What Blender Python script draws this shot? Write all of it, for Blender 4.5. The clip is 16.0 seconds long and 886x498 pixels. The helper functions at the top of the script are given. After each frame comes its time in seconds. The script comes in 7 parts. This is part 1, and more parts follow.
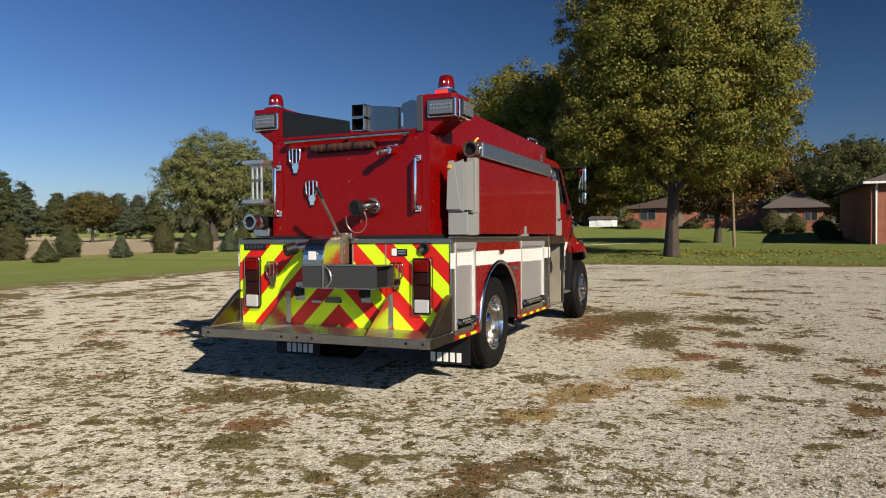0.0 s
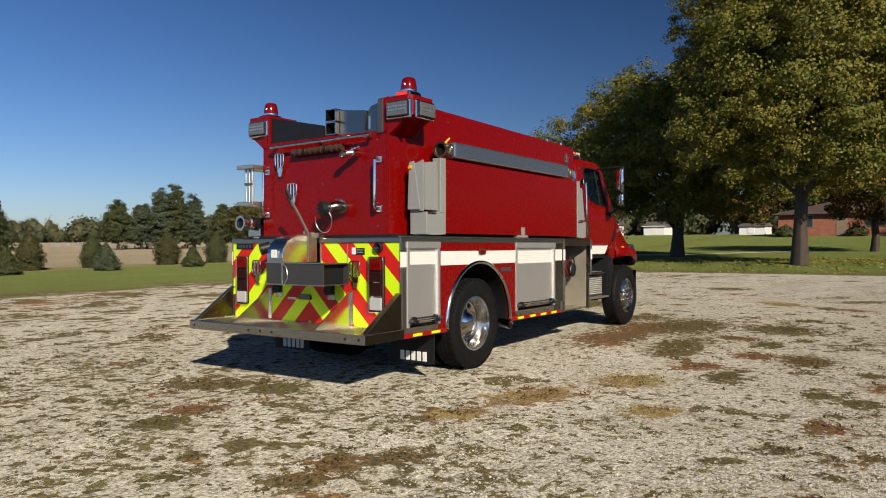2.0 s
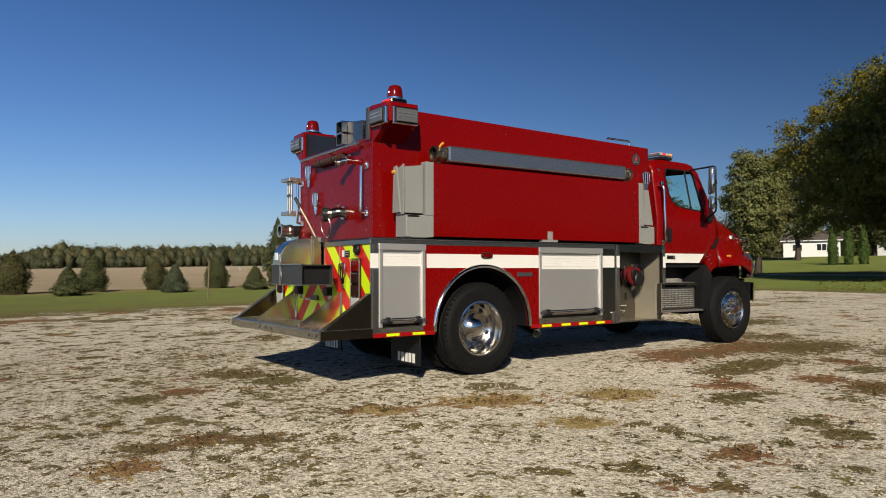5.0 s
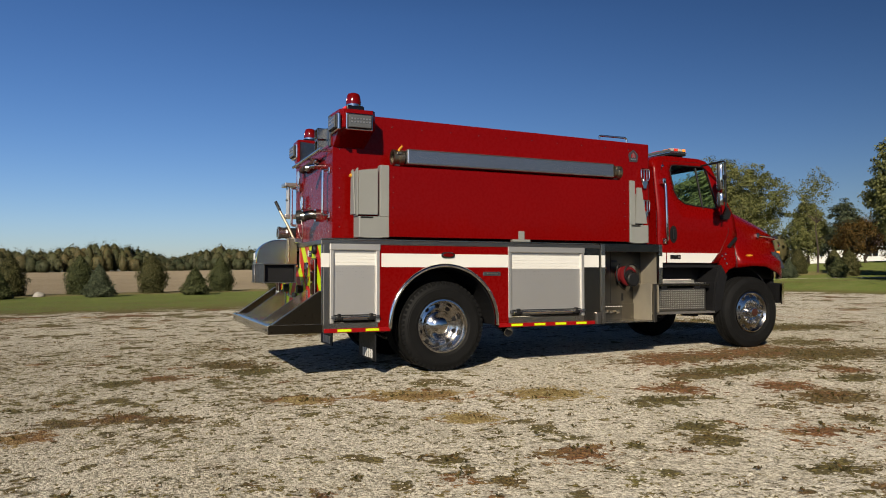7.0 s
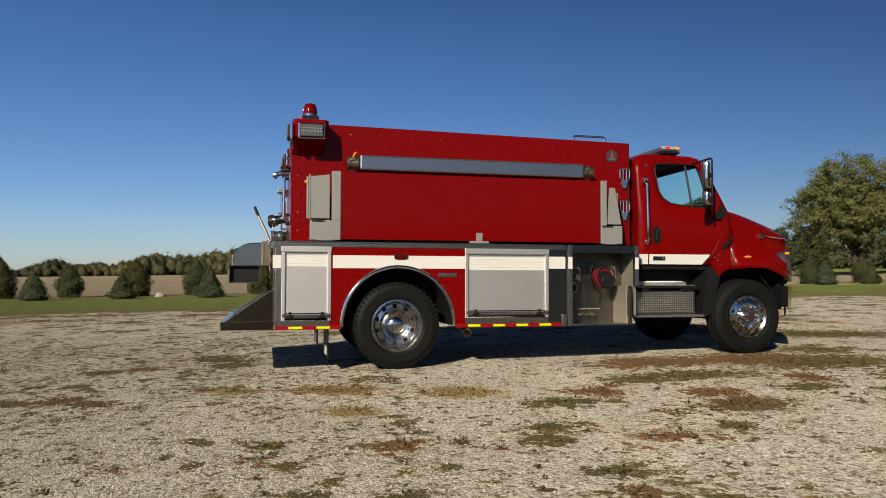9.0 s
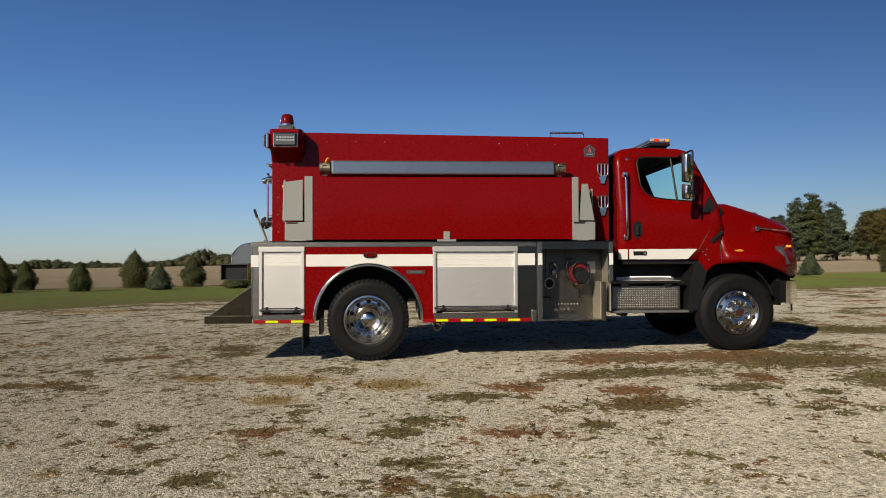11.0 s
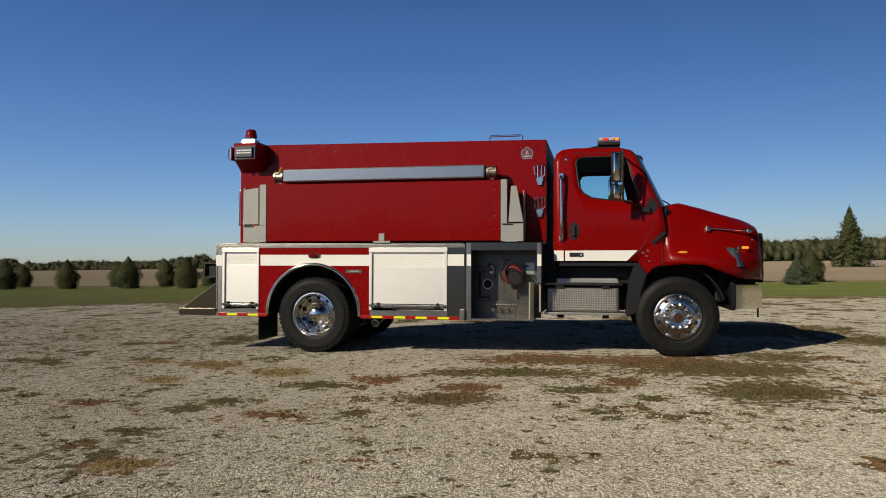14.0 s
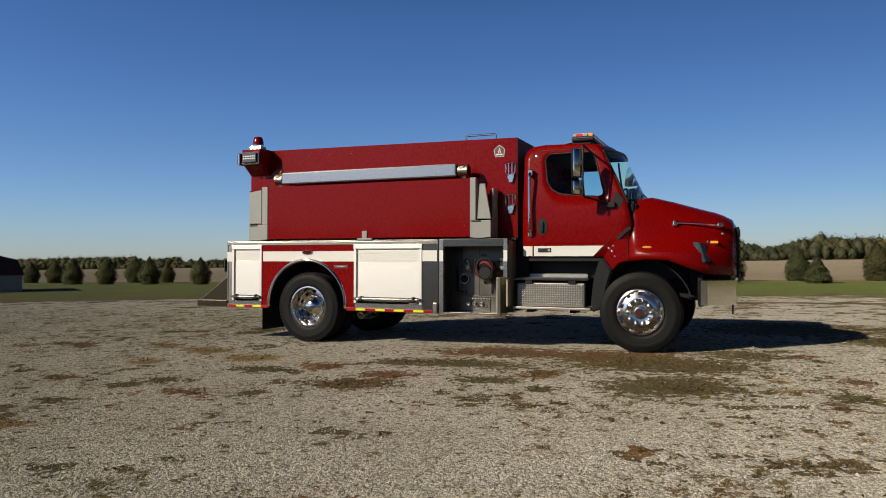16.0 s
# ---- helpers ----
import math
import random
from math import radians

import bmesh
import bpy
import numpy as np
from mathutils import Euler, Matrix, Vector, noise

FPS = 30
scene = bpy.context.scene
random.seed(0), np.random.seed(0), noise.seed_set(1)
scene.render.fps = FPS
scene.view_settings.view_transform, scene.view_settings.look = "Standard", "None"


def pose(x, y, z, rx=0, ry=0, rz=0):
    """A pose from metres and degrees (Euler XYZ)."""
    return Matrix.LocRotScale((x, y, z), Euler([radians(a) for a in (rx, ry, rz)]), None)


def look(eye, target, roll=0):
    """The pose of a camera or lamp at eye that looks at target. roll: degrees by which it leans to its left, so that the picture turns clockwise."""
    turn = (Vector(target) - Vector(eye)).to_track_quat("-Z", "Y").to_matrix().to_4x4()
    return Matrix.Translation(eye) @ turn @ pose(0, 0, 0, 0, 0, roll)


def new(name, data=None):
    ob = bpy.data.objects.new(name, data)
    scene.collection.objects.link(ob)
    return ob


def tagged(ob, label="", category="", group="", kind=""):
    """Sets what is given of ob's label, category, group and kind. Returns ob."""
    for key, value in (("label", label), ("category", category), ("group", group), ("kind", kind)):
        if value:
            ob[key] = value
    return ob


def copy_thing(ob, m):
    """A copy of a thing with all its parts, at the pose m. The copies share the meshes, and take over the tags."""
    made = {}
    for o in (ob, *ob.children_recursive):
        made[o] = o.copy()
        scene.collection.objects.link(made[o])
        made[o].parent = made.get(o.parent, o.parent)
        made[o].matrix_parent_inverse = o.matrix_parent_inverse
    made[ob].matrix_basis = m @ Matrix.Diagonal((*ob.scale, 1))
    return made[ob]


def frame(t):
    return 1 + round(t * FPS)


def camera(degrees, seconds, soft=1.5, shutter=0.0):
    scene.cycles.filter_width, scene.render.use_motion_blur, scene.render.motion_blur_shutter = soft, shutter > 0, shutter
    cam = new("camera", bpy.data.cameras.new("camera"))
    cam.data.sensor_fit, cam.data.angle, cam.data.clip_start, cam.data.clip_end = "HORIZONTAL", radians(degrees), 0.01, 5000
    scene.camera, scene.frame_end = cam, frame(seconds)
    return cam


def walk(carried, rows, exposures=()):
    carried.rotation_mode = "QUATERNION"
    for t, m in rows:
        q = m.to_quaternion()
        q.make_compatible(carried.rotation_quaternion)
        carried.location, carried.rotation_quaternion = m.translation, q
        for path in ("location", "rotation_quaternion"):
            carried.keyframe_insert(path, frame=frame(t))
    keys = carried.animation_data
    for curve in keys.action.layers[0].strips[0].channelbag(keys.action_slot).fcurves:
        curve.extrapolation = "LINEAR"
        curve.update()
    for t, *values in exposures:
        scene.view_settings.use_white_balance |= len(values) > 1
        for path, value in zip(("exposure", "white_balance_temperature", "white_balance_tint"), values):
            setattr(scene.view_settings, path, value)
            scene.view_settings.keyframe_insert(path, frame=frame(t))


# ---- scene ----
cam = camera(62.9, 16.0, 1.0)
PATH = [
    (0, (4.024, -7.884, 1.625), (3.236, -6.047, 1.566), -0.7),
    (0.5, (4.467, -7.716, 1.614), (3.592, -5.919, 1.557), -0.8),
    (1, (4.912, -7.529, 1.593), (3.949, -5.776, 1.542), -0.8),
    (1.5, (5.334, -7.285, 1.562), (4.282, -5.585, 1.518), -0.7),
    (2, (5.756, -6.998, 1.508), (4.605, -5.363, 1.478), -0.7),
    (2.5, (6.166, -6.694, 1.445), (4.917, -5.132, 1.431), -0.7),
    (3, (6.538, -6.359, 1.376), (5.196, -4.877, 1.377), -0.7),
    (3.5, (6.931, -6.028, 1.354), (5.499, -4.632, 1.363), -0.6),
    (4, (7.237, -5.728, 1.313), (5.734, -4.409, 1.334), -0.5),
    (4.2, (7.34, -5.57, 1.273), (5.805, -4.287, 1.301), -0.6),
    (6.3, (8.547, -4.057, 1.244), (6.766, -3.147, 1.286), -0.8),
    (6.5, (8.669, -3.865, 1.233), (6.871, -2.989, 1.277), -0.8),
    (7, (8.953, -3.365, 1.198), (7.121, -2.564, 1.251), -0.8),
    (7.5, (9.194, -2.939, 1.192), (7.334, -2.207, 1.248), -0.8),
    (8, (9.42, -2.435, 1.186), (7.531, -1.782, 1.243), -0.8),
    (8.5, (9.623, -2.015, 1.17), (7.707, -1.445, 1.231), -0.8),
    (9, (9.818, -1.509, 1.145), (7.875, -1.041, 1.212), -0.7),
    (9.2, (9.895, -1.319, 1.118), (7.942, -0.895, 1.193), -0.7),
    (11.3, (10.521, 0.72, 1.249), (8.523, 0.786, 1.287), -0.9),
    (11.5, (10.524, 0.938, 1.222), (8.525, 0.969, 1.265), -0.7),
    (12, (10.632, 1.535, 1.224), (8.633, 1.467, 1.268), -0.8),
    (12.5, (10.699, 2.058, 1.214), (8.706, 1.908, 1.26), -0.8),
    (13, (10.701, 2.674, 1.215), (8.716, 2.429, 1.258), -0.7),
    (13.5, (10.731, 3.215, 1.209), (8.758, 2.892, 1.251), -0.7),
    (14, (10.709, 3.829, 1.173), (8.754, 3.41, 1.222), -0.7),
    (14.5, (10.723, 4.332, 1.175), (8.788, 3.827, 1.224), -0.7),
    (15, (10.662, 4.939, 1.187), (8.758, 4.326, 1.227), -0.7),
    (15.5, (10.583, 5.458, 1.176), (8.706, 4.768, 1.213), -0.7),
    (16, (10.45, 6.05, 1.116), (8.609, 5.27, 1.163), -0.7),
]
walk(cam, [(t, look(eye, target, roll)) for t, eye, target, roll in PATH],
     ((0, 0.42, 6320, 9), (2, 0.27, 6380, 9), (4, 0.14, 6430, 9), (9, 0.0, 6580, 8.7), (16, -0.08, 6440, 8.6)))

# ---- light ----
SUN = Vector((0.735, -0.545, 0.505)).normalized()
sun = new("sun", bpy.data.lights.new("sun", "SUN"))
sun.data.energy, sun.data.angle, sun.data.color = 5.0, radians(0.55), (1.0, 0.88, 0.70)
sun.matrix_world = look(SUN * 80, (0, 0, 0))
world = bpy.data.worlds.new("sky")
scene.world = world
world.use_nodes = True
wn = world.node_tree
sky = wn.nodes.new("ShaderNodeTexSky")
sky.sky_type, sky.sun_disc = "NISHITA", False
sky.sun_elevation, sky.sun_rotation = math.asin(SUN.z), math.atan2(SUN.x, SUN.y)
sky.air_density, sky.dust_density, sky.ozone_density = 1.0, 0.35, 3.0
# the clear sky pales towards the south and deepens overhead
ways = wn.nodes.new("ShaderNodeTexCoord")
side_glow = wn.nodes.new("ShaderNodeVectorMath")
side_glow.operation = "DOT_PRODUCT"
side_glow.inputs[1].default_value = (-0.29, -0.957, -1.39)
wn.links.new(ways.outputs["Generated"], side_glow.inputs[0])
pale = wn.nodes.new("ShaderNodeMapRange")
for k, v in (("From Min", -1.55), ("From Max", 0.8), ("To Min", 0.20), ("To Max", 2.10)):
    pale.inputs[k].default_value = v
wn.links.new(side_glow.outputs["Value"], pale.inputs["Value"])
deep = wn.nodes.new("ShaderNodeHueSaturation")
deep.inputs["Saturation"].default_value = 1.18
bg = wn.nodes["Background"]
haze = wn.nodes.new("ShaderNodeMix")
haze.data_type, haze.blend_type = "RGBA", "MULTIPLY"
haze.inputs["Factor"].default_value = 1.0
haze.inputs["B"].default_value = (0.86, 0.945, 1.25, 1)
wn.links.new(sky.outputs[0], deep.inputs["Color"])
wn.links.new(deep.outputs[0], haze.inputs["A"])
wn.links.new(haze.outputs["Result"], bg.inputs["Color"])
height = wn.nodes.new("ShaderNodeSeparateXYZ")
wn.links.new(ways.outputs["Generated"], height.inputs[0])
zenith = wn.nodes.new("ShaderNodeMapRange")
for k, v in (("From Min", 0.33), ("From Max", 0.85), ("To Min", 0.0465), ("To Max", 0.0075)):
    zenith.inputs[k].default_value = v
wn.links.new(height.outputs["Z"], zenith.inputs["Value"])
power = wn.nodes.new("ShaderNodeMath")
power.operation = "MULTIPLY"
wn.links.new(zenith.outputs["Result"], power.inputs[1])
wn.links.new(pale.outputs["Result"], power.inputs[0])
wn.links.new(power.outputs[0], bg.inputs["Strength"])


# ---- materials ----
def nodes(name):
    m = bpy.data.materials.new(name)
    m.use_nodes = True
    return m, m.node_tree, m.node_tree.nodes["Principled BSDF"]


def add(nt, kind, **values):
    n = nt.nodes.new(kind)
    for k, v in values.items():
        n.inputs[k.replace("_", " ")].default_value = v
    return n


def ramp(nt, fac, stops):
    n = nt.nodes.new("ShaderNodeValToRGB")
    n.color_ramp.elements[0].position, n.color_ramp.elements[0].color = stops[0][0], (*stops[0][1], 1)
    n.color_ramp.elements[1].position, n.color_ramp.elements[1].color = stops[-1][0], (*stops[-1][1], 1)
    for p, c in stops[1:-1]:
        n.color_ramp.elements.new(p).color = (*c, 1)
    nt.links.new(fac, n.inputs["Fac"])
    return n.outputs["Color"]


def mixed(nt, fac, a, b, mode="MIX"):
    n = nt.nodes.new("ShaderNodeMix")
    n.data_type, n.blend_type = "RGBA", mode
    for socket, value in ((n.inputs["Factor"], fac), (n.inputs["A"], a), (n.inputs["B"], b)):
        if hasattr(value, "links"):
            nt.links.new(value, socket)
        elif isinstance(value, tuple):
            socket.default_value = (*value, 1)
        else:
            socket.default_value = value
    return n.outputs["Result"]


def coords(nt):
    return nt.nodes.new("ShaderNodeTexCoord").outputs["Object"]


def noise_tex(nt, scale, detail=4.0, rough=0.55, where=None, out="Fac"):
    n = add(nt, "ShaderNodeTexNoise", Scale=scale, Detail=detail, Roughness=rough)
    nt.links.new(where if where else coords(nt), n.inputs["Vector"])
    return n.outputs[out]


def bumped(nt, bsdf, height, strength, distance=0.01):
    b = add(nt, "ShaderNodeBump", Strength=strength, Distance=distance)
    nt.links.new(height, b.inputs["Height"])
    nt.links.new(b.outputs["Normal"], bsdf.inputs["Normal"])


def surface(name, color, rough=0.5, metal=0.0, coat=0.0, vary=0.12, scale=6.0, grain=60.0, bump=0.0, spread=0.1):
    """A surface with large and fine variation in tone and gloss."""
    m, nt, b = nodes(name)
    big, fine = noise_tex(nt, scale, 3.0), noise_tex(nt, grain, 5.0)
    dark = tuple(c * (1 - vary) for c in color)
    lite = tuple(min(1, c * (1 + vary)) for c in color)
    base = ramp(nt, big, ((0.3, dark), (0.7, lite)))
    base = mixed(nt, 0.35, base, ramp(nt, fine, ((0.3, dark), (0.7, lite))))
    nt.links.new(base, b.inputs["Base Color"])
    r = add(nt, "ShaderNodeMapRange", From_Min=0.3, From_Max=0.7, To_Min=max(0.02, rough - spread * rough * 2), To_Max=min(1, rough + spread * rough * 2))
    nt.links.new(fine, r.inputs["Value"])
    nt.links.new(r.outputs["Result"], b.inputs["Roughness"])
    b.inputs["Metallic"].default_value = metal
    b.inputs["Coat Weight"].default_value = coat
    b.inputs["Coat Roughness"].default_value = 0.04
    if not metal:
        b.inputs["Specular IOR Level"].default_value = 0.3
    if bump:
        bumped(nt, b, fine, bump, 0.004)
    return m


def glowing(name, color, strength, base=None):
    m, nt, b = nodes(name)
    b.inputs["Base Color"].default_value = (*(base or color), 1)
    b.inputs["Emission Color"].default_value = (*color, 1)
    b.inputs["Emission Strength"].default_value = strength
    b.inputs["Roughness"].default_value = 0.15
    return m


def lens_mat(name, color, rough=0.08, transmission=0.0):
    m, nt, b = nodes(name)
    b.inputs["Base Color"].default_value = (*color, 1)
    b.inputs["Roughness"].default_value = rough
    b.inputs["Transmission Weight"].default_value = transmission
    b.inputs["IOR"].default_value = 1.45
    return m


RED = surface("red_paint", (0.170, 0.0015, 0.0014), 0.28, 0, 0.16, 0.05, 1.5, 30)
RED.node_tree.nodes["Principled BSDF"].inputs["Specular IOR Level"].default_value = 0.10
RED_DARK = surface("red_shutter", (0.27, 0.003, 0.004), 0.35, 0, 0.2, 0.08, 2, 30)
STAINLESS = surface("stainless_steel", (0.60, 0.57, 0.51), 0.24, 1.0, 0, 0.04, 3, 25, 0, 0.04)
STAIN_DARK = surface("dull_stainless_steel", (0.20, 0.188, 0.168), 0.24, 1.0, 0, 0.06, 3, 25, 0, 0.04)
# brown tint puts the gravel's reflection into the colour of the outer step steel
TAIL_STEEL = surface("gravel_tinted_steel", (0.105, 0.084, 0.054), 0.30, 1.0, 0, 0.10, 3, 25, 0, 0.06)
CAST_RED = surface("red_cast_iron", (0.115, 0.004, 0.006), 0.6, 0, 0.0, 0.15, 8, 60, 0.1)
STAIN_MID = surface("worn_stainless_steel", (0.36, 0.335, 0.29), 0.34, 1.0, 0, 0.08, 3, 25, 0, 0.06)
BRIGHT = surface("polished_steel", (0.80, 0.76, 0.70), 0.11, 1.0, 0, 0.02, 4, 20, 0, 0.05)
ALU = surface("brushed_aluminium", (0.56, 0.54, 0.50), 0.36, 0.9, 0, 0.04, 3, 30, 0, 0.05)
CURTAIN = surface("satin_aluminium_curtain", (0.72, 0.70, 0.66), 0.46, 0.85, 0, 0.02, 3, 40, 0, 0.04)
GREY = surface("grey_metal_paint", (0.265, 0.27, 0.255), 0.5, 0.1, 0, 0.06, 3, 60, 0.05)
BLUEGREY = surface("grey_steel_tube", (0.40, 0.41, 0.425), 0.24, 0.9, 0, 0.03, 2, 30, 0, 0.02)
CHARCOAL = surface("charcoal_paint", (0.055, 0.06, 0.068), 0.45, 0.2, 0, 0.1, 3, 50)
BLACK = surface("black_plastic", (0.010, 0.010, 0.011), 0.5, 0, 0, 0.2, 5, 60, 0.05)
RUBBER = surface("tyre_rubber", (0.008, 0.008, 0.008), 0.6, 0, 0, 0.25, 8, 90, 0.2)
RUBBER.node_tree.nodes["Principled BSDF"].inputs["Specular IOR Level"].default_value = 0.16
RIM = surface("polished_aluminium", (0.74, 0.71, 0.66), 0.17, 1.0, 0, 0.03, 4, 20, 0, 0.05)
WHITE = surface("white_reflective_tape", (0.74, 0.73, 0.69), 0.35, 0, 0.2, 0.03, 3, 80)
LIME = surface("lime_reflective_sheeting", (0.60, 0.82, 0.008), 0.4, 0, 0.15, 0.04, 3, 160)
CHEVRED = surface("red_reflective_sheeting", (0.52, 0.012, 0.008), 0.4, 0, 0.12, 0.06, 3, 160)
SEAT = surface("dark_seat_cloth", (0.03, 0.032, 0.036), 0.9, 0, 0, 0.2, 6, 80, 0.2)
WOODGREY = surface("weathered_wood", (0.20, 0.15, 0.10), 0.8, 0, 0, 0.25, 4, 40, 0.3)
BRASS = surface("dull_brass", (0.36, 0.31, 0.23), 0.38, 1.0, 0, 0.1, 6, 60)
RED_LENS = lens_mat("red_lens", (0.13, 0.002, 0.002), 0.1)
ORANGE = surface("orange_plastic", (0.62, 0.30, 0.03), 0.4, 0, 0, 0.1, 6, 60)
RED_GLOW = glowing("lit_red_lens", (1.0, 0.05, 0.02), 0.75, (0.22, 0.004, 0.004))
AMBER_GLOW = glowing("lit_amber_lens", (1.0, 0.30, 0.04), 1.1, (0.35, 0.09, 0.01))
CLEAR_LENS = lens_mat("clear_lens", (0.10, 0.105, 0.11), 0.12)
WHITE_LENS = lens_mat("white_lens", (0.42, 0.42, 0.42), 0.15)
HEADLAMP = lens_mat("dark_headlamp_glass", (0.035, 0.042, 0.055), 0.14)
SMOKED = lens_mat("smoked_red_lens", (0.022, 0.006, 0.006), 0.1)
MIRROR = surface("mirror_glass", (0.85, 0.87, 0.9), 0.02, 1.0, 0, 0.01)
GLASS, _nt, _b = nodes("tinted_glass")
_b.inputs["Base Color"].default_value = (0.60, 0.88, 0.86, 1)
_b.inputs["Roughness"].default_value = 0.02
_b.inputs["Transmission Weight"].default_value = 1.0
_b.inputs["IOR"].default_value = 1.05
_b.inputs["Coat Weight"].default_value = 0.2
_b.inputs["Coat Roughness"].default_value = 0.02


# ---- mesh helpers ----
def link(name, bm, material, parent=None, label="", smooth=False):
    me = bpy.data.meshes.new(name)
    bm.normal_update()
    bm.to_mesh(me)
    bm.free()
    me.materials.append(material)
    if smooth:
        me.shade_smooth()
        me.set_sharp_from_angle(angle=radians(35))
    ob = new(name, me)
    if parent:
        ob.parent = parent
    if label:
        ob["label"] = label
    return ob


def part(name, bm, material, parent, label="", smooth=False):
    return link(name, bm, material, parent, label, smooth)


def box(lo, hi, bevel=0.0, bm=None):
    bm = bm or bmesh.new()
    c = [(a + b) / 2 for a, b in zip(lo, hi)]
    d = [abs(b - a) for a, b in zip(lo, hi)]
    made = bmesh.ops.create_cube(bm, size=1, matrix=Matrix.Translation(c) @ Matrix.Diagonal((*d, 1)))
    if bevel:
        edges = list({e for v in made["verts"] for e in v.link_edges})
        bmesh.ops.bevel(bm, geom=edges, offset=min(bevel, min(d) * 0.45), segments=2, affect="EDGES", profile=0.5)
    return bm


def cyl(a, b, r, r2=None, seg=20, bm=None, cap=True):
    bm = bm or bmesh.new()
    a, b = Vector(a), Vector(b)
    m = Matrix.Translation((a + b) / 2) @ (b - a).to_track_quat("Z", "Y").to_matrix().to_4x4()
    bmesh.ops.create_cone(bm, cap_ends=cap, segments=seg, radius1=r, radius2=r if r2 is None else r2, depth=(b - a).length, matrix=m)
    return bm


def prism(points, axis, lo, hi, bevel=0.0, bm=None):
    """A flat outline pushed along an axis: for x the points are (y, z), for y (x, z), for z (x, y)."""
    bm = bm or bmesh.new()

    def at(p, d):
        return {"x": (d, p[0], p[1]), "y": (p[0], d, p[1]), "z": (p[0], p[1], d)}[axis]

    a = [bm.verts.new(at(p, lo)) for p in points]
    b = [bm.verts.new(at(p, hi)) for p in points]
    n = len(points)
    faces = [bm.faces.new(a), bm.faces.new(b[::-1])]
    faces += [bm.faces.new((a[i], b[i], b[(i + 1) % n], a[(i + 1) % n])) for i in range(n)]
    bmesh.ops.recalc_face_normals(bm, faces=faces)
    if bevel:
        bmesh.ops.bevel(bm, geom=list({e for f in faces for e in f.edges}), offset=bevel, segments=2, affect="EDGES")
    return bm


def pipe(points, r, seg=10, bm=None):
    """A round bar along a line of points."""
    bm = bm or bmesh.new()
    pts = [Vector(p) for p in points]
    rings = []
    ref = Vector((0.31, 0.17, 0.93))
    for i, p in enumerate(pts):
        d = (pts[min(i + 1, len(pts) - 1)] - pts[max(i - 1, 0)]).normalized()
        u = d.cross(ref).normalized()
        v = d.cross(u)
        rings.append([bm.verts.new(p + r * (math.cos(t) * u + math.sin(t) * v)) for t in [2 * math.pi * k / seg for k in range(seg)]])
    for a, b in zip(rings, rings[1:]):
        for k in range(seg):
            bm.faces.new((a[k], a[(k + 1) % seg], b[(k + 1) % seg], b[k]))
    bm.faces.new(rings[0][::-1])
    bm.faces.new(rings[-1])
    bmesh.ops.recalc_face_normals(bm, faces=bm.faces)
    return bm


def bent(points, r=0.05, steps=4):
    """The line with its corners rounded."""
    pts = [Vector(p) for p in points]
    out = [pts[0]]
    for a, p, b in zip(pts, pts[1:], pts[2:]):
        u, v = (a - p), (b - p)
        q = min(r, u.length * 0.45, v.length * 0.45)
        s, e = p + u.normalized() * q, p + v.normalized() * q
        out += [s.lerp(p, k / steps).lerp(p.lerp(e, k / steps), k / steps) for k in range(steps + 1)]
    return out + [pts[-1]]


def lathe(profile, axis_point, seg=40, bm=None, axis="x"):
    """A turned shape: profile of (along, radius) round an axis through the point."""
    bm = bm or bmesh.new()
    o = Vector(axis_point)
    rings = []
    for d, r in profile:
        ring = []
        for k in range(seg):
            t = 2 * math.pi * k / seg
            c, s = r * math.cos(t), r * math.sin(t)
            ring.append(bm.verts.new(o + Vector({"x": (d, c, s), "y": (c, d, s), "z": (c, s, d)}[axis])))
        rings.append(ring)
    for a, b in zip(rings, rings[1:]):
        for k in range(seg):
            bm.faces.new((a[k], a[(k + 1) % seg], b[(k + 1) % seg], b[k]))
    bmesh.ops.recalc_face_normals(bm, faces=bm.faces)
    return bm


def grid_mesh(rows, bm=None, close=False):
    """Faces between rows of points."""
    bm = bm or bmesh.new()
    vs = [[bm.verts.new(p) for p in row] for row in rows]
    for a, b in zip(vs, vs[1:]):
        n = len(a)
        for k in range(n if close else n - 1):
            bm.faces.new((a[k], a[(k + 1) % n], b[(k + 1) % n], b[k]))
    bmesh.ops.recalc_face_normals(bm, faces=bm.faces)
    return bm


def thick(ob, t, offset=-1):
    m = ob.modifiers.new("thickness", "SOLIDIFY")
    m.thickness, m.offset = t, offset
    return ob


def empty(name, at=(0, 0, 0), parent=None, label=""):
    ob = new(name)
    ob.location = at
    ob.empty_display_size = 0.2
    if parent:
        ob.parent = parent
    if label:
        ob["label"] = label
    return ob


def lettering(name, text, m, size, material, parent, label):
    """Raised letters laid in the plane of the pose m."""
    cu = bpy.data.curves.new(name, "FONT")
    cu.body, cu.size, cu.extrude, cu.align_x, cu.align_y = text, size, 0.002, "CENTER", "CENTER"
    tmp = bpy.data.objects.new(name, cu)
    me = bpy.data.meshes.new_from_object(tmp)
    bpy.data.objects.remove(tmp)
    me.transform(m)
    me.materials.append(material)
    ob = new(name, me)
    ob.parent = parent
    ob["label"] = label
    return ob


def clip_poly(poly, f):
    """The piece of a flat outline where f is at least zero."""
    out = []
    for p, q in zip(poly, poly[1:] + poly[:1]):
        a, b = f(p), f(q)
        if a >= 0:
            out.append(p)
        if (a >= 0) != (b >= 0):
            t = a / (a - b)
            out.append((p[0] + t * (q[0] - p[0]), p[1] + t * (q[1] - p[1])))
    return out

